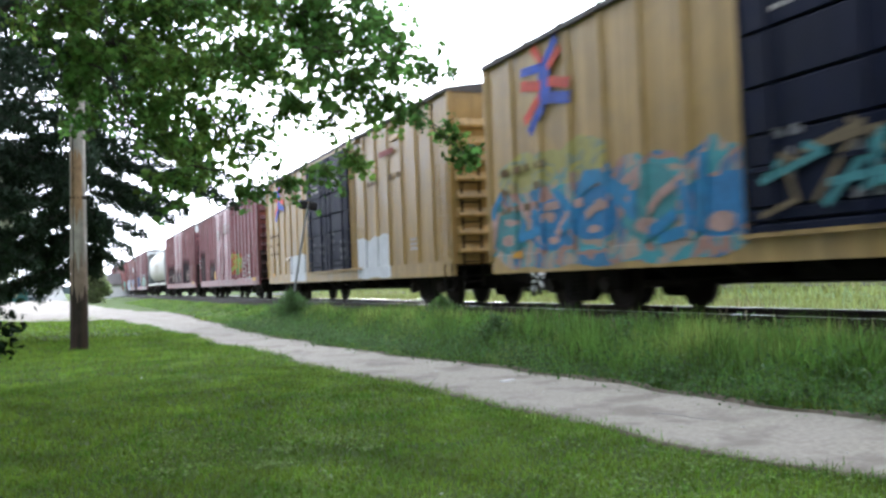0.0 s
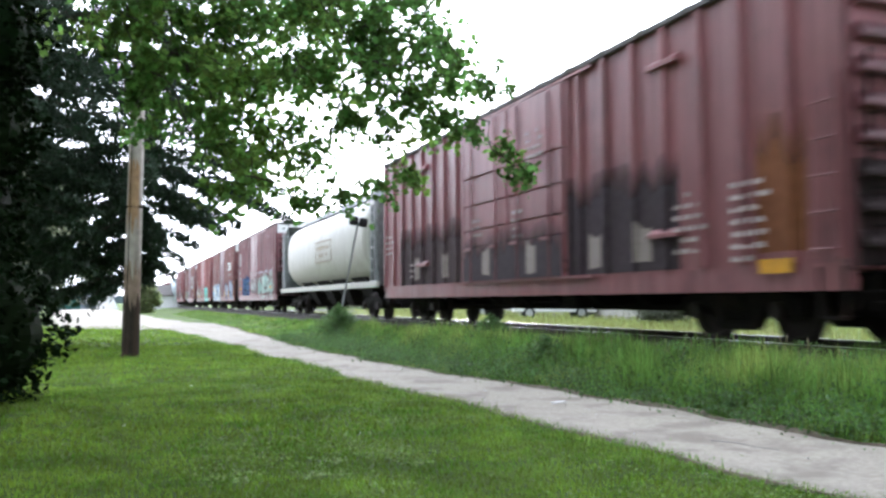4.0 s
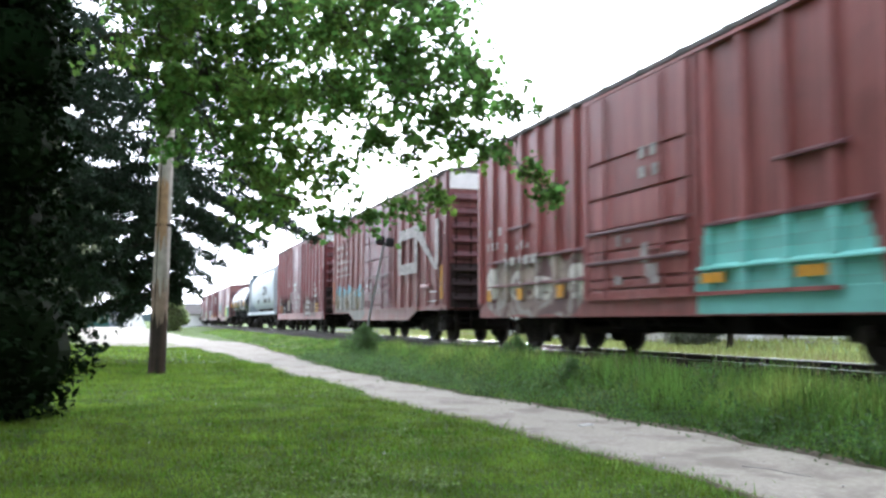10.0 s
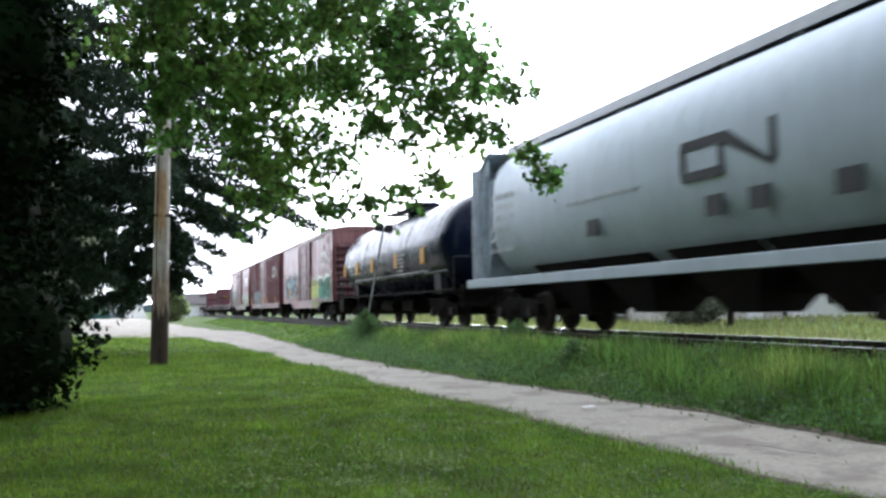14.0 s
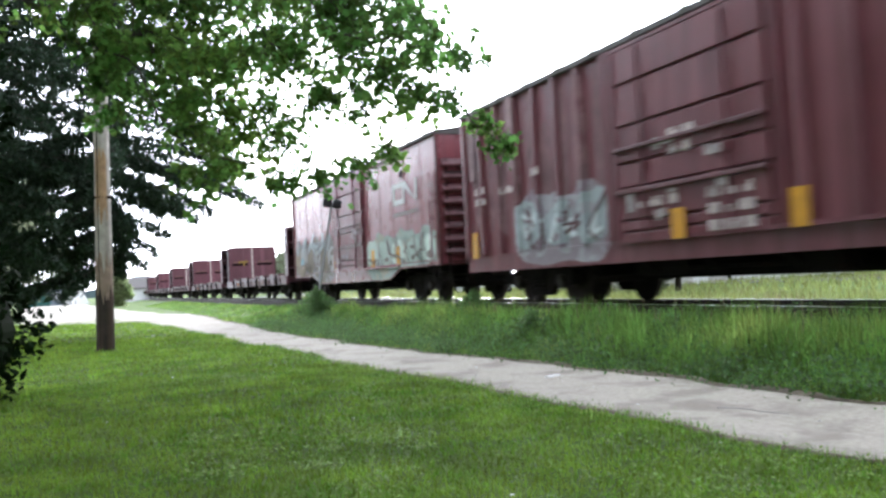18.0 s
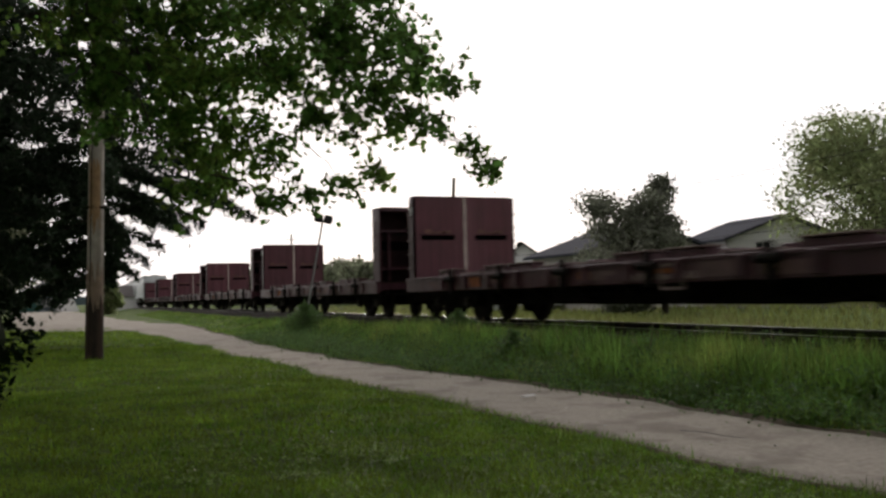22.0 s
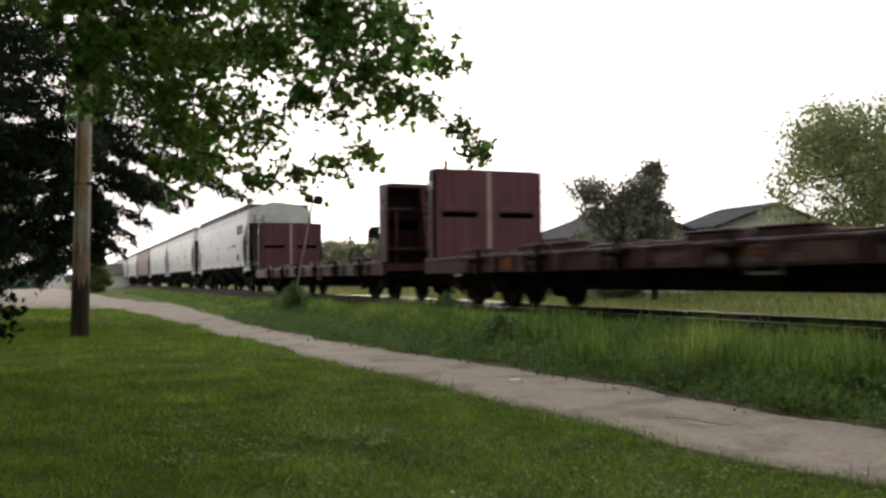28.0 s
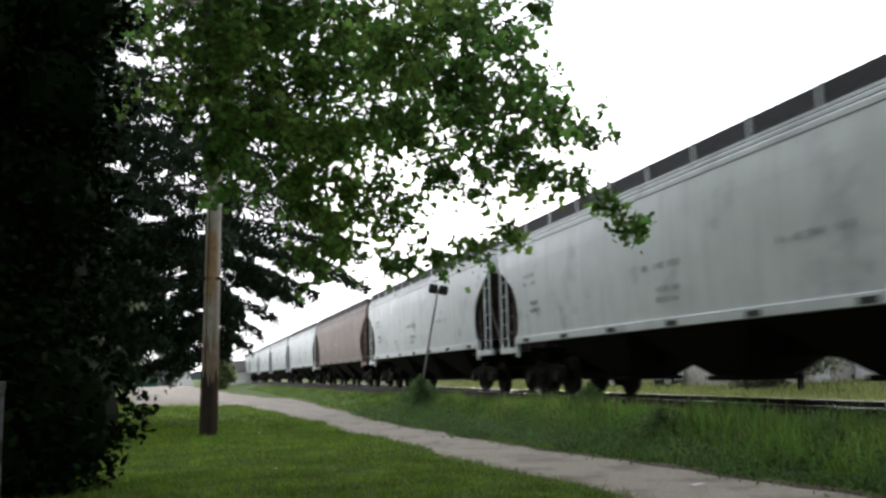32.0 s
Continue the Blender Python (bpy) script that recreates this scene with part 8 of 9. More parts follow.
def build_hedge():
    rng, nr = random.Random(41), np.random.default_rng(41)
    shrub = thing("cedar_shrub", "dense dark evergreen shrub at the edge of the lawn", "shrub")
    stem = MB()
    lumps = [(-1.55, 11.3, 0.75, 1.02), (-1.95, 12.2, 2.3, 0.95), (-2.1, 12.6, 3.3, 1.05), (-1.9, 12.9, 4.3, 0.9), (-4.0, 12.6, 5.2, 1.6), (-5.6, 11.4, 4.4, 1.8), (-2.6, 11.6, 1.2, 1.35), (-1.95, 11.9, 1.5, 0.95), (-3.6, 11.2, 1.3, 1.4), (-4.6, 10.6, 1.3, 1.5), (-2.5, 11.9, 2.6, 1.05), (-3.5, 11.8, 2.9, 1.2), (-2.15, 12.3, 3.6, 0.85), (-3.1, 12.4, 4.4, 1.1), (-5.4, 9.6, 1.5, 1.5), (-2.0, 11.2, 0.45, 0.95), (-4.4, 11.4, 3.4, 1.4), (-1.75, 12.0, 3.2, 0.8), (-1.7, 12.2, 4.4, 0.8), (-1.62, 12.3, 5.6, 0.8), (-1.7, 12.4, 6.8, 0.9), (-1.9, 12.4, 8.0, 0.9), (-2.75, 11.6, 4.9, 1.0), (-2.9, 11.5, 6.2, 1.05), (-3.3, 11.6, 7.4, 1.0), (-4.6, 11.2, 6.6, 1.4), (-4.4, 10.9, 8.0, 1.2), (-6.2, 10.6, 6.0, 1.6)]
    for y in np.arange(1.2, 8.9, 1.1):         # unseen row beside the lawn, added to block light from the left
        for z in (0.7, 2.0, 3.3, 4.5):
            lumps.append((-3.7 + 0.12 * math.sin(y * 2 + z), float(y), z, 1.05))
    for x, y, z, r in lumps:
        limb(stem, bent((-3.2 + (x + 3.2) * 0.4, 11.4, 0) if y > 9 else (x, y, 0), (x, y, z), 0.1, 4, rng), 0.06, 0.02, 5)
    part("stem_mass", stem, M_BARK, shrub)["kind"] = "stuff"
    core = MB()
    for x, y, z, r in lumps:
        rings = []
        for j in range(7):
            t = math.pi * (j + 0.5) / 7
            rings.append([(x + math.cos(a) * math.sin(t) * r * 0.72, y + math.sin(a) * math.sin(t) * r * 0.72, max(0.02, z - math.cos(t) * r * 0.72)) for a in np.linspace(0, 6.283, 12, endpoint=False)])
        core.rings(rings)
    part("inner_mass", core, M_CEDAR, shrub)["kind"] = "stuff"
    P, S = [], []
    for x, y, z, r in lumps:
        q = int((2100 if y > 9 else 420) * r * r)
        d = nr.normal(0, 1, (q, 3))
        d /= np.linalg.norm(d, axis=1, keepdims=True)
        d *= (r * (0.70 + 0.36 * nr.random(q)) * (1 + 0.10 * np.sin(d[:, 0] * 7 + x * 3) * np.cos(d[:, 2] * 6)))[:, None]
        p = np.array([x, y, z]) + d
        p[:, 2] = np.abs(p[:, 2]) + 0.02
        P.append(p)
        S.append(nr.uniform(0.06, 0.15, q) * (1 if y > 9 else 2.6))
    P, S = np.concatenate(P), np.concatenate(S)
    pv = [(0, 0, 0), (0.22, 0.35, 0.03), (0.30, 0.75, 0), (0, 1.0, -0.04), (-0.30, 0.75, 0), (-0.22, 0.35, 0.03)]
    pf = [(0, 1, 5), (1, 2, 3), (1, 3, 5), (5, 3, 4)]
    v, f = scatter(pv, pf, P, S, random_turns(nr, len(P), 0.8, 0.6))
    c = part("foliage", np_mesh("foliage", v, f, M_CEDAR), None, shrub)
    c["kind"] = "stuff"


def far_tree(x, y, h, r, material, label, seed, n=2600, leaf=0.34, base=0.25, name="tree", cone=0.0, droop=0.0):
    """A tree seen far off: trunk, limbs and a crown of many small clumps with gaps."""
    rng, nr = random.Random(seed), np.random.default_rng(seed)
    tree = thing(name, label, "tree")
    zg = height(x, y) if abs(x) < 60 else 0.1
    t = MB()
    limb(t, [(x, y, zg - 0.1), (x + 0.1, y, zg + h * 0.3), (x, y, zg + h * 0.6), (x + 0.1, y, zg + h * 0.92)], 0.024 * h, 0.004 * h, 8)
    P = []
    for k in range(46):
        u = rng.uniform(base, 0.96)
        w = (1 - u) ** 0.8 if cone else math.sqrt(max(0.05, 1 - ((u - 0.55) / 0.5) ** 2))
        a, d = rng.uniform(0, 6.283), r * w * rng.uniform(0.25, 1.05)
        c = Vector((x + math.cos(a) * d, y + math.sin(a) * d, zg + h * u))
        limb(t, bent((x, y, zg + h * max(0.2, u - 0.25)), c, 0.2, 4, rng, 0.1), 0.007 * h, 0.002 * h, 5)
        q = int(n / 17 * rng.uniform(0.5, 1.4))
        cr = rng.uniform(0.16, 0.34)
        p = np.clip(nr.normal(0, 1, (q, 3)), -1.7, 1.7)
        p *= np.array([cr, cr, cr * 0.72 + droop]) * 0.62 * r * (0.6 + 0.4 * w)
        p[:, 2] -= droop * np.abs(p[:, 2]) * 1.2
        P.append(np.array(c)[None] + p)
    part("trunk", t, M_BARK, tree)
    q = int(n * 0.45)                           # loose leaves between the clumps
    uu = nr.uniform(base, 0.97, q)
    ww = (1 - uu) ** 0.8 if cone else np.sqrt(np.maximum(0.05, 1 - ((uu - 0.55) / 0.5) ** 2))
    aa, dd = nr.uniform(0, 6.283, q), 0.9 * r * ww * np.sqrt(nr.random(q)) * (0.92 + 0.12 * np.sin(uu * 40))
    P.append(np.stack([x + np.cos(aa) * dd, y + np.sin(aa) * dd, zg + h * uu], -1))
    P = np.concatenate(P)
    P[:, 2] = np.maximum(P[:, 2], zg + 0.2)
    pv = [(0, 0, 0), (0.42, 0.4, 0.08), (0.1, 1.0, -0.08), (-0.42, 0.5, 0.08), (0.5, 0.9, 0.1)]
    pf = [(0, 1, 2), (0, 2, 3), (1, 4, 2)]
    v, f = scatter(pv, pf, P, nr.uniform(0.6, 1.3, len(P)) * leaf, random_turns(nr, len(P), 0.9, 1.2))
    c = part("crown", np_mesh("crown", v, f, material), None, tree)
    c["kind"] = "stuff"
    return tree


# ---------------------------------------------------------------- poles, signs, houses


def build_pole():
    pole = thing("utility_pole", "weathered grey wooden utility pole with tarred foot on the lawn", "pole", m=pose(0.21, 19.8, 0, 0, 0.9, 0))
    def ring(z, r, n=16):
        return [(math.cos(2 * math.pi * k / n) * r, math.sin(2 * math.pi * k / n) * r, z) for k in range(n)]
    part("shaft", MB().rings([ring(-0.2, 0.174), ring(1, 0.168), ring(2, 0.162), ring(4, 0.150), ring(6, 0.138), ring(9.5, 0.115)]), M_POLE, pole, smooth=True)
    rng = random.Random(77)

    def sleeve(z0, z1, up, down, lift, a0=0.0, a1=2 * math.pi, n=44):
        """A thin coat round the shaft whose ends run out in tongues."""
        mb, v, f = MB(), [], []
        tall, low = 0.5, 0.5
        for k in range(n + 1):
            a = a0 + (a1 - a0) * k / n
            tall, low = 0.45 * tall + 0.55 * rng.random() ** 1.6, 0.45 * low + 0.55 * rng.random() ** 1.6
            for z in np.linspace(z0 - down * low, z1 + up * tall, 6):
                r = float(np.interp(z, [-0.2, 1, 2, 4, 6, 9.5], [0.174, 0.168, 0.162, 0.150, 0.138, 0.115])) + lift
                v.append((math.cos(a) * r, math.sin(a) * r, z))
        for k in range(n):
            for q in range(5):
                f.append((6 * k + q, 6 * k + 6 + q, 6 * k + 7 + q, 6 * k + 1 + q))
        return mb.add(v, f)
    part("foot", sleeve(-0.15, 0.78, 0.75, 0.0, 0.005), M_POLEBUTT, pole, "dark tarred pole foot")
    part("stain", sleeve(1.0, 1.4, 0.9, 0.3, 0.002), mat("brown_pole_stain", (0.25, 0.185, 0.14), 0.9, var=0.35, scale=5, bump=0.4), pole, "brown weather stain")
    part("stain", sleeve(3.0, 3.7, 0.6, 0.7, 0.003, math.radians(215), math.radians(300), 18), mat("rusty_pole_stain", (0.36, 0.23, 0.13), 0.9, var=0.35, scale=6, bump=0.4), pole, "rust-coloured weather stain")
    part("knot", MB().tube((0.02, -0.130, 5.62), (0.02, -0.146, 5.62), 0.035, seg=8), M_UNDER, pole, "dark knot hole")
    for z in (3.05, 4.55):
        part("metal_band", MB().rings([ring(z, 0.160), ring(z + 0.06, 0.159)]), M_GALV if z > 4 else M_UNDER, pole, "thin metal band")
    part("ground_wire", MB().tube((-0.10, -0.14, 0.1), (-0.08, -0.118, 8.5), 0.008, seg=5), M_UNDER, pole)
    part("cross_arm", MB().box(-1.1, 1.1, -0.20, -0.10, 8.7, 8.83, 0.01), M_POLE, pole)
    for x in (-0.95, -0.4, 0.4, 0.95):
        part("insulator", MB().tube((x, -0.15, 8.83), (x, -0.15, 8.98), 0.05, 0.035, 8), M_GALV, pole)


def build_signal():
    st = thing("signal_target", "leaning thin trackside mast with a black double target", "signal")
    a, b = Vector((5.95, 26.0, 0.1)), Vector((6.52, 25.7, 3.42))
    part("mast", MB().tube(a, b, 0.035, 0.028, 8), M_GALV, st)
    part("target", MB().box(-0.27, -0.02, -0.10, 0.06, -0.13, 0.13, 0.04), M_SIGN, st, "black lamp box", m=pose(b.x, b.y - 0.03, b.z, 0, 10, 0))
    part("target", MB().box(0.02, 0.27, -0.10, 0.06, -0.13, 0.13, 0.04), M_SIGN, st, "black lamp box", m=pose(b.x, b.y - 0.03, b.z, 0, 10, 0))
    part("base_stake", MB().box(-0.06, 0.06, -0.06, 0.06, -0.1, 0.35, 0.01), M_UNDER, st, m=pose(5.95, 26.0, 0.1))


def house(name, x, y, w, d, eave, ridge, turn, wall, roof_m, label, windows=(), zg=0.1):
    """A house by its middle, width and depth; the ridge runs along its depth. windows: offset along the front, sill height, width, height."""
    h = thing(name, label, "house", m=pose(x, y, zg, 0, 0, turn))
    part("wall", MB().box(-w / 2, w / 2, -d / 2, d / 2, -0.2, eave, 0.02), wall, h)
    part("gable_wall", MB().prism([(-w / 2, eave), (w / 2, eave), (0, ridge)], "y", -d / 2, d / 2), wall, h)
    o = 0.45
    k = (ridge - eave) / (w / 2)
    for s in (-1, 1):
        part("roof_slope", MB().prism([(0, ridge + 0.02), (0, ridge + 0.17), (s * (w / 2 + o), eave - k * o + 0.17), (s * (w / 2 + o), eave - k * o + 0.02)], "y", -d / 2 - o, d / 2 + o), roof_m, h)
    glass = mat("window_glass", (0.03, 0.035, 0.04), 0.1, var=0.1, bump=0, spec=0.7)
    for off, z, ww, hh in windows:
        fr = part("window_frame", MB().box(off - ww / 2 - 0.08, off + ww / 2 + 0.08, -d / 2 - 0.05, -d / 2 + 0.02, z - 0.08, z + hh + 0.08, 0.01), M_WHITE, h)
        for q in (-1, 1):
            part("pane", MB().box(off + (q - 1) * ww / 4 + 0.03, off + (q + 1) * ww / 4 - 0.03, -d / 2 - 0.06, -d / 2 - 0.048, z, z + hh), glass, fr)
    part("door", MB().box(w * 0.22, w * 0.22 + 0.95, -d / 2 - 0.05, -d / 2 + 0.02, 0, 2.05, 0.01), M_WHITE, h)
    return h


def parked_car(x, y, turn, paint, label, zg=0.12, van=False):
    c = thing("parked_car", label, "car", m=pose(x, y, zg, 0, 0, turn))
    if van:
        prof = [(-2.4, 0.35), (-2.4, 1.9), (-2.2, 2.05), (1.3, 2.05), (1.9, 1.25), (2.4, 1.05), (2.45, 0.4)]
    else:
        prof = [(-2.2, 0.35), (-2.25, 0.85), (-1.6, 0.98), (-1.0, 1.42), (0.5, 1.45), (1.15, 0.98), (2.1, 0.82), (2.25, 0.4)]
    part("body", MB().prism(prof, "x", -0.85, 0.85), paint, c)
    gl = mat("car_glass", (0.02, 0.022, 0.025), 0.08, var=0.1, bump=0, spec=0.8)
    if van:
        wn_o = [(1.3, 1.35), (1.25, 1.9), (0.5, 1.9), (0.5, 1.35)]
    else:
        wn_o = [(-1.35, 1.0), (-0.95, 1.36), (0.45, 1.38), (0.95, 1.0)]
    for s in (-1, 1):
        part("side_window", MB().prism(wn_o, "x", s * 0.855, s * 0.862), gl, c)
        for yw in (-1.4, 1.4):
            wh = part("wheel", MB().tube((s * 0.66, yw, 0.32), (s * 0.87, yw, 0.32), 0.32, seg=16), M_BLACK, c)
            part("rim", MB().tube((s * 0.872, yw, 0.32), (s * 0.885, yw, 0.32), 0.2, seg=12), M_GALV, wh)
        part("headlight", MB().box(s * 0.62 - 0.15, s * 0.62 + 0.15, prof[-1][0] - 0.15, prof[-1][0] - 0.02, 0.65, 0.78), M_WHITE, c)
    return c


def build_far_side():
    white_wall = mat("white_siding", (0.88, 0.89, 0.90), 0.7, var=0.06, scale=3, bump=0.1)
    grey_wall = mat("blue_grey_siding", (0.16, 0.19, 0.24), 0.7, var=0.1, scale=3)
    shingle = mat("dark_shingles", (0.055, 0.060, 0.075), 0.95, spec=0.1, var=0.3, scale=5, bump=0.4)
    shingle2 = mat("grey_shingles", (0.12, 0.11, 0.105), 0.9, var=0.3, scale=5, bump=0.4)
    house("house", 40.74, 46.9, 8.3, 5.2, 4.0, 5.40, -5.3, white_wall, shingle, "white house with a dark shingle roof", ((-1.6, 2.7, 1.0, 1.1), (1.6, 2.7, 1.0, 1.1), (-1.6, 0.8, 1.0, 1.2)))
    p = spot(26.84, 0, 80)
    house("house", p.x, p.y, 5.2, 8, 3.2, 5.1, -27, white_wall, shingle2, "small white house with a gable front", ((-1.2, 1.0, 1.0, 1.2),))
    house("house", 28.3, 43.8, 8.0, 6.0, 3.05, 4.4, 0, mat("pale_tan_siding", (0.50, 0.48, 0.45), 0.7), shingle, "low pale house with a dark grey roof", ((-1.5, 1.0, 1.2, 1.2),))
    dusky = mat("dusky_leaves", (0.155, 0.170, 0.130), 0.7, var=0.35, scale=0.6, island=True, rnd=0.5, bump=0, translucent=0.35)
    far_tree(*spot(33.4, 0, 38.0).xy, 4.9, 2.5, dusky, "broad grey-green tree beside the houses", 51, 7000, 0.12, 0.05)
    far_tree(*spot(35.4, 0, 38.6).xy, 5.8, 1.9, dusky, "tall ragged conifer beside the houses", 52, 3600, 0.12, 0.1, "conifer", cone=1)
    far_tree(*spot(47.4, 0, 52).xy, 10.1, 4.6, M_WILLOW, "pale green willow with airy drooping crown", 53, 8800, 0.17, 0.22, "willow_tree", droop=0.12)
    far_tree(*spot(22.9, 0, 92).xy, 5.6, 2.6, M_PURPLE, "small dark purple-leaved tree", 54, 3200, 0.22, 0.15)
    far_tree(*spot(26.65, 0, 110).xy, 7.4, 1.5, M_SPRUCE, "small dark conifer behind a roof", 55, 1800, 0.2, 0.1, "conifer", cone=1)
    far_tree(*spot(52.5, 0, 60).xy, 9.0, 4.5, M_FARLEAF, "green tree across the track", 57, 3600, 0.30, 0.15)
    for i, (az, d, h, r) in enumerate(((11.8, 150, 6.5, 4.5), (13.0, 140, 6.0, 4.5), (14.6, 135, 5.6, 4.2), (16.0, 128, 6.2, 4.4), (17.4, 120, 5.6, 4), (18.8, 118, 5.8, 4.2), (20.4, 112, 5.0, 4.2), (10.2, 170, 6.6, 5), (8.9, 190, 7, 5.5), (7.8, 210, 7, 5.5))):
        far_tree(*spot(az, 0, d).xy, h, r, M_FARLEAF, "green tree of a distant hedgerow", 60 + i, 1500, 0.5, 0.05)
    far_tree(*spot(18.0, 0, 132).xy, 8.5, 2.4, M_SPRUCE, "dark conifer in the hedgerow", 75, 1200, 0.45, 0.05, "conifer", cone=1)
    # street lamp on a leaning pole, with wires
    b = spot(22.1, 0, 62)
    lampole = thing("street_lamp_pole", "grey utility pole carrying a street lamp and wires", "street lamp", m=pose(b.x, b.y, 0.1, 0, 3.5, 0))
    part("pole", MB().tube((0, 0, -0.2), (0, 0, 9.1), 0.17, 0.12, 10), M_POLE, lampole, smooth=True)
    part("arm", MB().tube((0, 0, 5.0), (1.2, -0.2, 5.6), 0.04).tube((1.2, -0.2, 5.6), (2.0, -0.3, 5.62), 0.035), M_GALV, lampole)
    part("lamp_head", MB().box(1.9, 2.5, -0.42, -0.18, 5.55, 5.68, 0.04), M_GALV, lampole)
    b2 = spot(60, 0, 40)
    other = thing("utility_pole", "plain grey utility pole across the track", "pole", m=pose(b2.x, b2.y, 0.1))
    part("pole", MB().tube((0, 0, -0.2), (0, 0, 10.5), 0.17, 0.11, 10), M_POLE, other, smooth=True)
    part("cross_arm", MB().box(-0.9, 0.9, -0.1, 0.0, 9.6, 9.72), M_POLE, other)
    for z0, z1 in ((6.1, 7.8), (4.8, 6.3), (4.1, 5.2), (3.6, 4.6)):
        w = MB()
        limb(w, bent(Vector((b.x + 0.3, b.y, z0)), Vector((b2.x, b2.y, z1)), -0.45, 14, random.Random(1), 0), 0.014, 0.014, 5)
        tagged(part("overhead_wire", w, M_BLACK), "thin black overhead wire between the poles", "wire", "overhead wires")
    p = spot(12.3, 0, 120)
    thin = thing("utility_pole", "thin distant grey utility pole", "pole", m=pose(p.x, p.y, 0))
    part("pole", MB().tube((0, 0, -0.2), (0, 0, 9.6), 0.16, 0.12, 8), M_POLE, thin)
    part("cross_arm", MB().box(-0.8, 0.8, -0.1, 0, 8.8, 8.9), M_POLE, thin)
    # parked vehicles on the far street
    whitep = mat("white_car_paint", (0.70, 0.71, 0.72), 0.25, var=0.03, bump=0, spec=0.6)
    silver = mat("silver_car_paint", (0.38, 0.39, 0.41), 0.3, 0.4, var=0.05, bump=0)
    for az, d, turn, paint, van, what in ((26.5, 50, 70, whitep, False, "white parked car across the track"), (29.5, 52, 75, silver, False, "silver parked car across the track"), (33.0, 56, 80, whitep, False, "white parked car across the track"),
                                          (36.2, 55, 82, silver, False, "silver parked car across the track"), (39.4, 60, 85, silver, True, "silver parked van across the track"), (42.5, 62, 88, whitep, False, "white parked car across the track"), (23.5, 58, 66, whitep, True, "white parked van across the track")):
        p = spot(az, 0, d)
        parked_car(p.x, p.y, turn, paint, what, 0.1, van)
    tagged(part("street", MB().box(-4, 4, -70, 70, 0.0, 0.06, 0.01), mat("asphalt", (0.06, 0.06, 0.06), 0.9, var=0.2, scale=3), m=pose(spot(36, 0, 53).x + 2, spot(36, 0, 53).y, 0.08, 0, 0, 12)), "grey asphalt street across the track", "road", kind="structure")
    # end of the gravel drive: house, bin and trees on the near side
    p = spot(2.35, 0, 150)
    house("house", p.x, p.y, 7, 6, 2.2, 3.7, 80, white_wall, shingle2, "pale grey house far off at the end of the drive", zg=0.0)
    p = spot(-1.9, 0, 178)
    house("house", p.x, p.y, 9, 8, 2.8, 4.9, 8, grey_wall, shingle, "dark blue-grey house with white windows", ((-0.3, 0.9, 2.0, 1.3), (3.6, 0.9, 1.2, 1.4)), zg=0.0)
    p = spot(-2.85, 0, 150)
    binn = thing("garbage_dumpster", "green steel dumpster with sloping pale lid", "dumpster", m=pose(p.x, p.y, 0, 0, 0, 10))
    part("body", MB().prism([(-1.1, 0.1), (1.1, 0.1), (1.2, 1.6), (-1.2, 2.1)], "x", -1.6, 1.6), mat("green_dumpster_paint", (0.02, 0.10, 0.085), 0.6), binn)
    part("lid", MB().prism([(-1.22, 2.11), (1.22, 1.61), (1.22, 1.70), (-1.22, 2.20)], "x", -1.64, 1.64), mat("pale_lid", (0.45, 0.52, 0.55), 0.5), binn)
    p = spot(-0.75, 0, 160)
    tent = thing("small_white_shed", "small white shed with slanted front", "shed", m=pose(p.x, p.y, 0, 0, 0, 5))
    part("wall", MB().prism([(-1.6, 0), (1.8, 0), (0.7, 2.4), (-1.6, 2.7)], "y", -1, 1), white_wall, tent)
    part("roof", MB().prism([(-1.8, 2.74), (0.85, 2.41), (0.85, 2.50), (-1.8, 2.83)], "y", -1.15, 1.15), shingle2, tent)
    for i, (az, d, h, r, m_, nm) in enumerate(((-6.5, 60, 9, 4.5, M_FARLEAF, "tree"), (-9.5, 45, 10, 5, M_FARLEAF, "tree"), (1.35, 98, 3.4, 1.3, M_WILLOW, "tree"), (-13, 40, 9, 5, M_FARLEAF, "tree"), (-5.6, 95, 10, 4.5, M_FARLEAF, "tree"), (-1.5, 200, 12, 5.5, M_FARLEAF, "tree"), (-17, 30, 9, 5, M_FARLEAF, "tree"))):
        far_tree(*spot(az, 0, d).xy, h, r, m_, "leafy green tree behind the drive", 90 + i, 2600, 0.36, 0.04, nm)
    # distant grey hills
    hills = MB()
    pts = []
    for i in range(60):
        a = -25 + i * 1.5
        e = 0.55 + 0.35 * math.sin(i * 0.37) + 0.2 * math.sin(i * 1.1)
        pts.append((a, e))
    v = []
    for a, e in pts:
        q = spot(a, 0, 1400)
        v += [(q.x, q.y, -2), (q.x, q.y, EYE + math.tan(radians(e)) * 1400)]
    f = [(2 * i, 2 * i + 2, 2 * i + 3, 2 * i + 1) for i in range(len(pts) - 1)]
    tagged(part("backdrop", hills.add(v, f), mat("far_wooded_hills", (0.11, 0.15, 0.17), 1.0, var=0.2, scale=0.02, bump=0)), "distant blue-grey wooded hills", "hills", kind="structure")


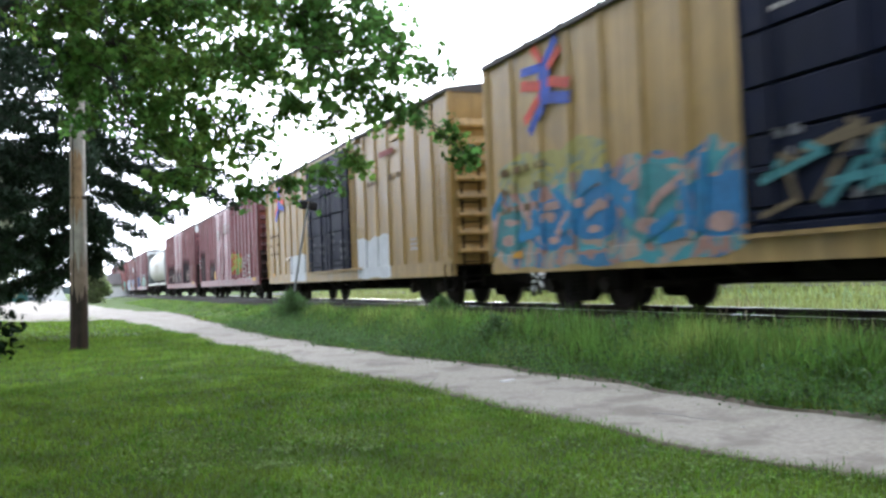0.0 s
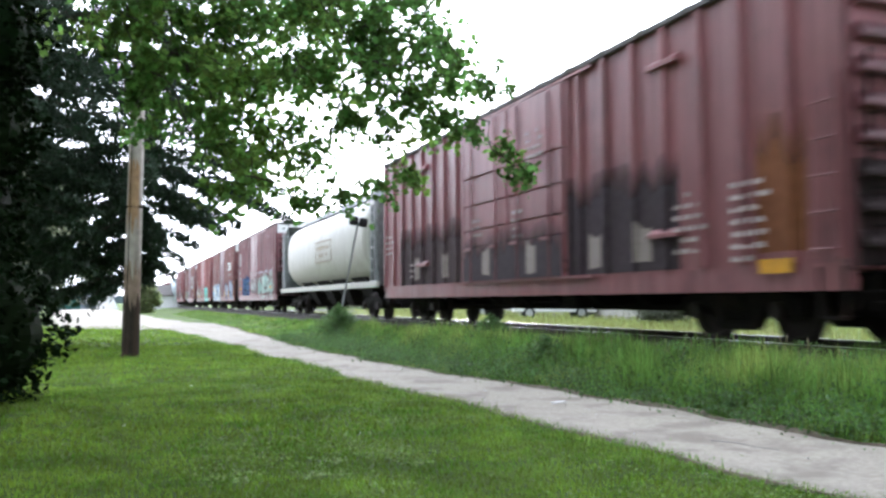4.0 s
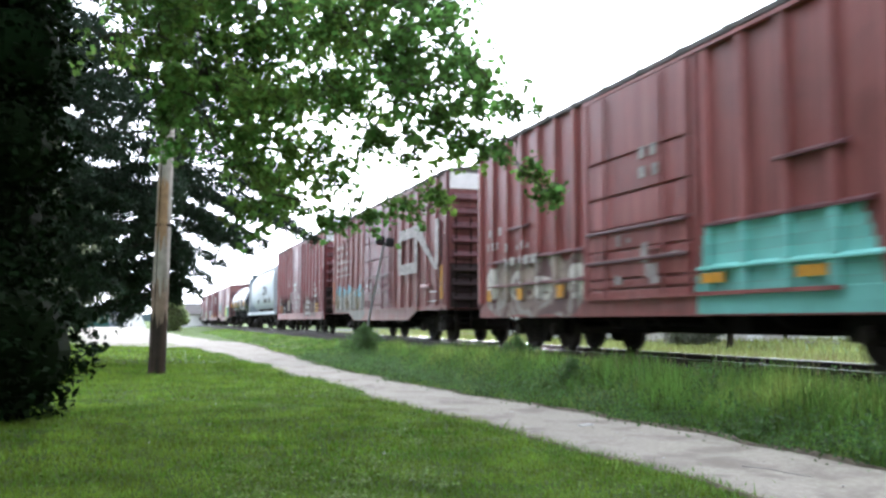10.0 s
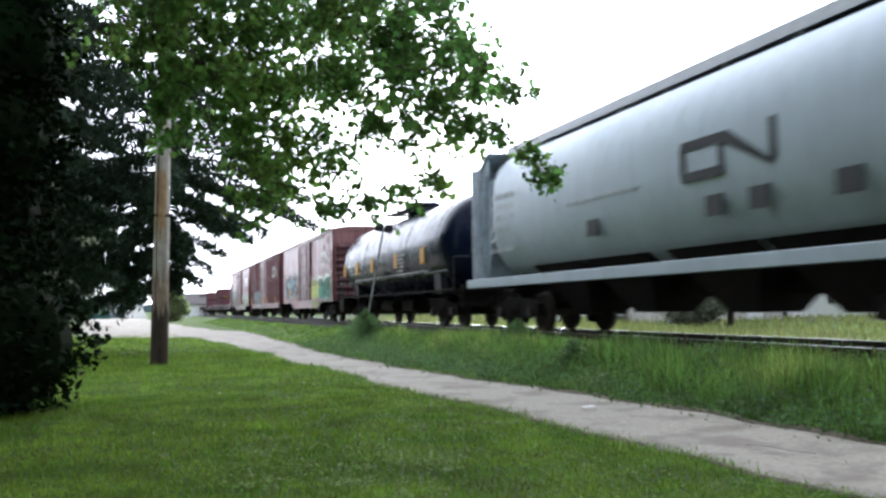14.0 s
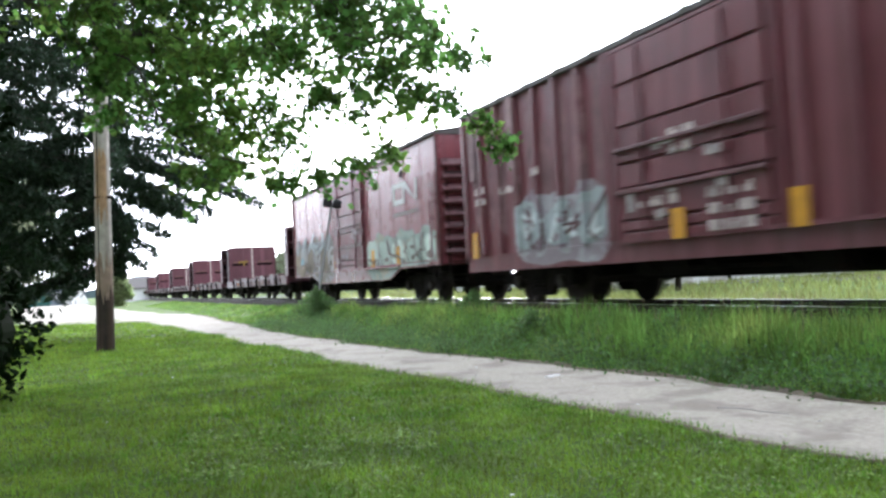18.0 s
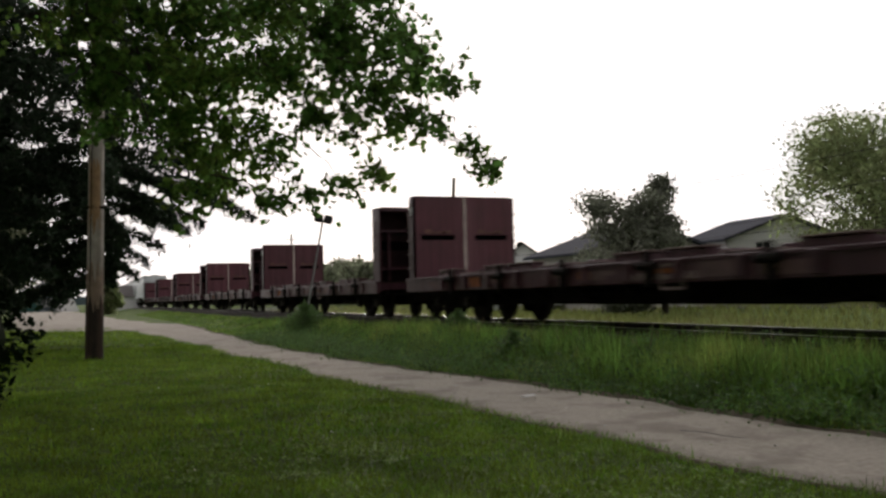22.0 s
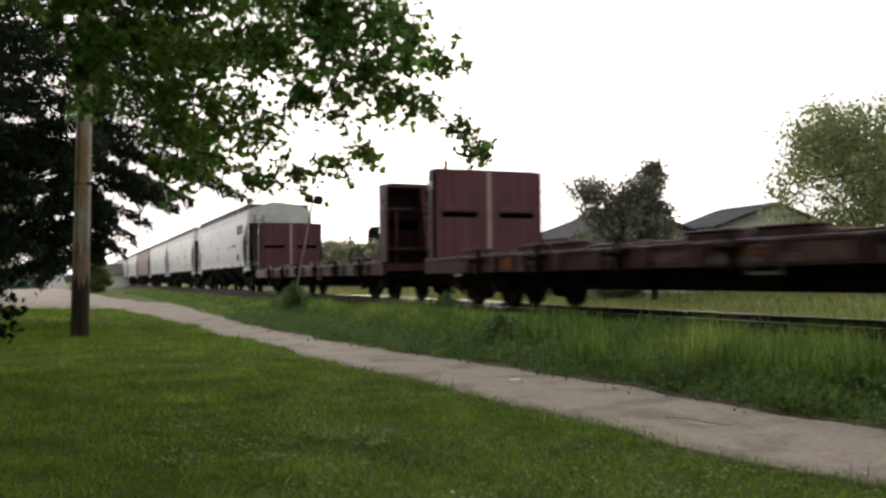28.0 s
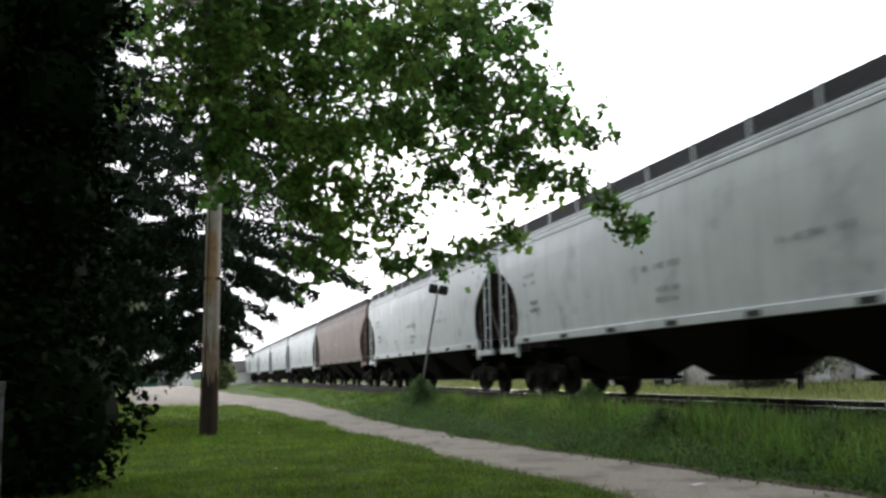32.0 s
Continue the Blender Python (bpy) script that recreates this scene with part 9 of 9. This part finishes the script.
def build_lawn_things():
    # frame's peeling white is greyed: the shade it stands in is in the colour
    oldwhite = mat("shaded_peeling_white", (0.20, 0.20, 0.21), 0.85, var=0.4, scale=6, alt=(0.07, 0.06, 0.05), altscale=5, altcut=0.50, bump=0.3)
    fr = thing("wooden_frame", "weathered white wooden frame leaning by the shrub", "frame", m=pose(-1.92, 9.15, -0.08, -4, 0, 12))
    part("post", MB().box(0.30, 0.37, -0.03, 0.03, 0.05, 1.12, 0.006), oldwhite, fr)
    part("post", MB().box(-0.75, -0.68, -0.03, 0.03, 0.0, 1.12, 0.006), oldwhite, fr)
    part("top_rail", MB().box(-0.75, 0.38, -0.035, 0.035, 1.12, 1.19, 0.006), oldwhite, fr)
    part("middle_rail", MB().box(-0.68, 0.30, -0.025, 0.025, 0.60, 0.66, 0.006), oldwhite, fr)
    part("low_rail", MB().box(-0.55, 0.50, -0.025, 0.025, -0.03, 0.03, 0.006), oldwhite, fr, m=pose(-0.18, -0.01, 0.22, 0, -14, 0))
    st = MB()
    limb(st, [(4.16, 5.72, 0.05), (4.22, 5.50, 0.06), (4.25, 5.33, 0.055), (4.33, 5.18, 0.05)], 0.005, 0.003, 5)
    tagged(part("stick", st, M_CONC), "thin pale stick lying on the path", "stick")
    tagged(part("litter", MB().box(-0.09, 0.09, -0.03, 0.03, 0, 0.012, 0.004), M_WHITE, m=pose(4.25, 8.4, 0.05, 0, 0, 25)), "scrap of white paper lying on the path", "litter")


build_ground()
build_ways()
build_pole()
build_signal()
build_lawn_things()
build_far_side()
build_maple()
build_spruce(0.27, 26.0, 15, 31, 1.9, 1.05, 1.0, 0.6, 2.7)
build_spruce(-3.7, 23.0, 15, 33, 2.2, 1.05, 1.0, 2.8, 0.0, 0.9)
build_hedge()
build_boxcars()
build_hoppers()
build_tank()
build_flats()
build_grass()
build_track()


def run_at(t):
    i = min(int(t), 31)
    return RUN[i] + (RUN[i + 1] - RUN[i]) * (t - i)


def motions():
    """The whole train rolls by; wheels turn with it while they are near."""
    seconds = [0, 4, 8, 12, 16, 20, 24, 28, 32]
    for ob, s in TRAIN:
        walk(ob, [(t, pose(TRACK_X, s - RUN[t], RAIL_Z)) for t in seconds])
    for ob, y, s in WHEELS:
        t0 = next((t / 30 for t in range(0, 961) if s - run_at(t / 30) < 34), None)
        if t0 is None or s - run_at(0) < -12:
            continue
        t1 = next((t / 30 for t in range(0, 961) if s - run_at(t / 30) < 2), 32.0)
        ticks = list(range(round(t0 * 30), round(t1 * 30) + 1))
        rows = [(k / 30, pose(0, y, WHEEL_R, math.degrees((run_at(k / 30) - run_at(t0)) / WHEEL_R), 0, 0)) for k in ticks]
        if ticks[0] > 0:
            rows.insert(0, (0.0, rows[0][1]))
        if ticks[-1] < 960:
            rows.append((32.0, rows[-1][1]))
        walk(ob, rows)


motions()
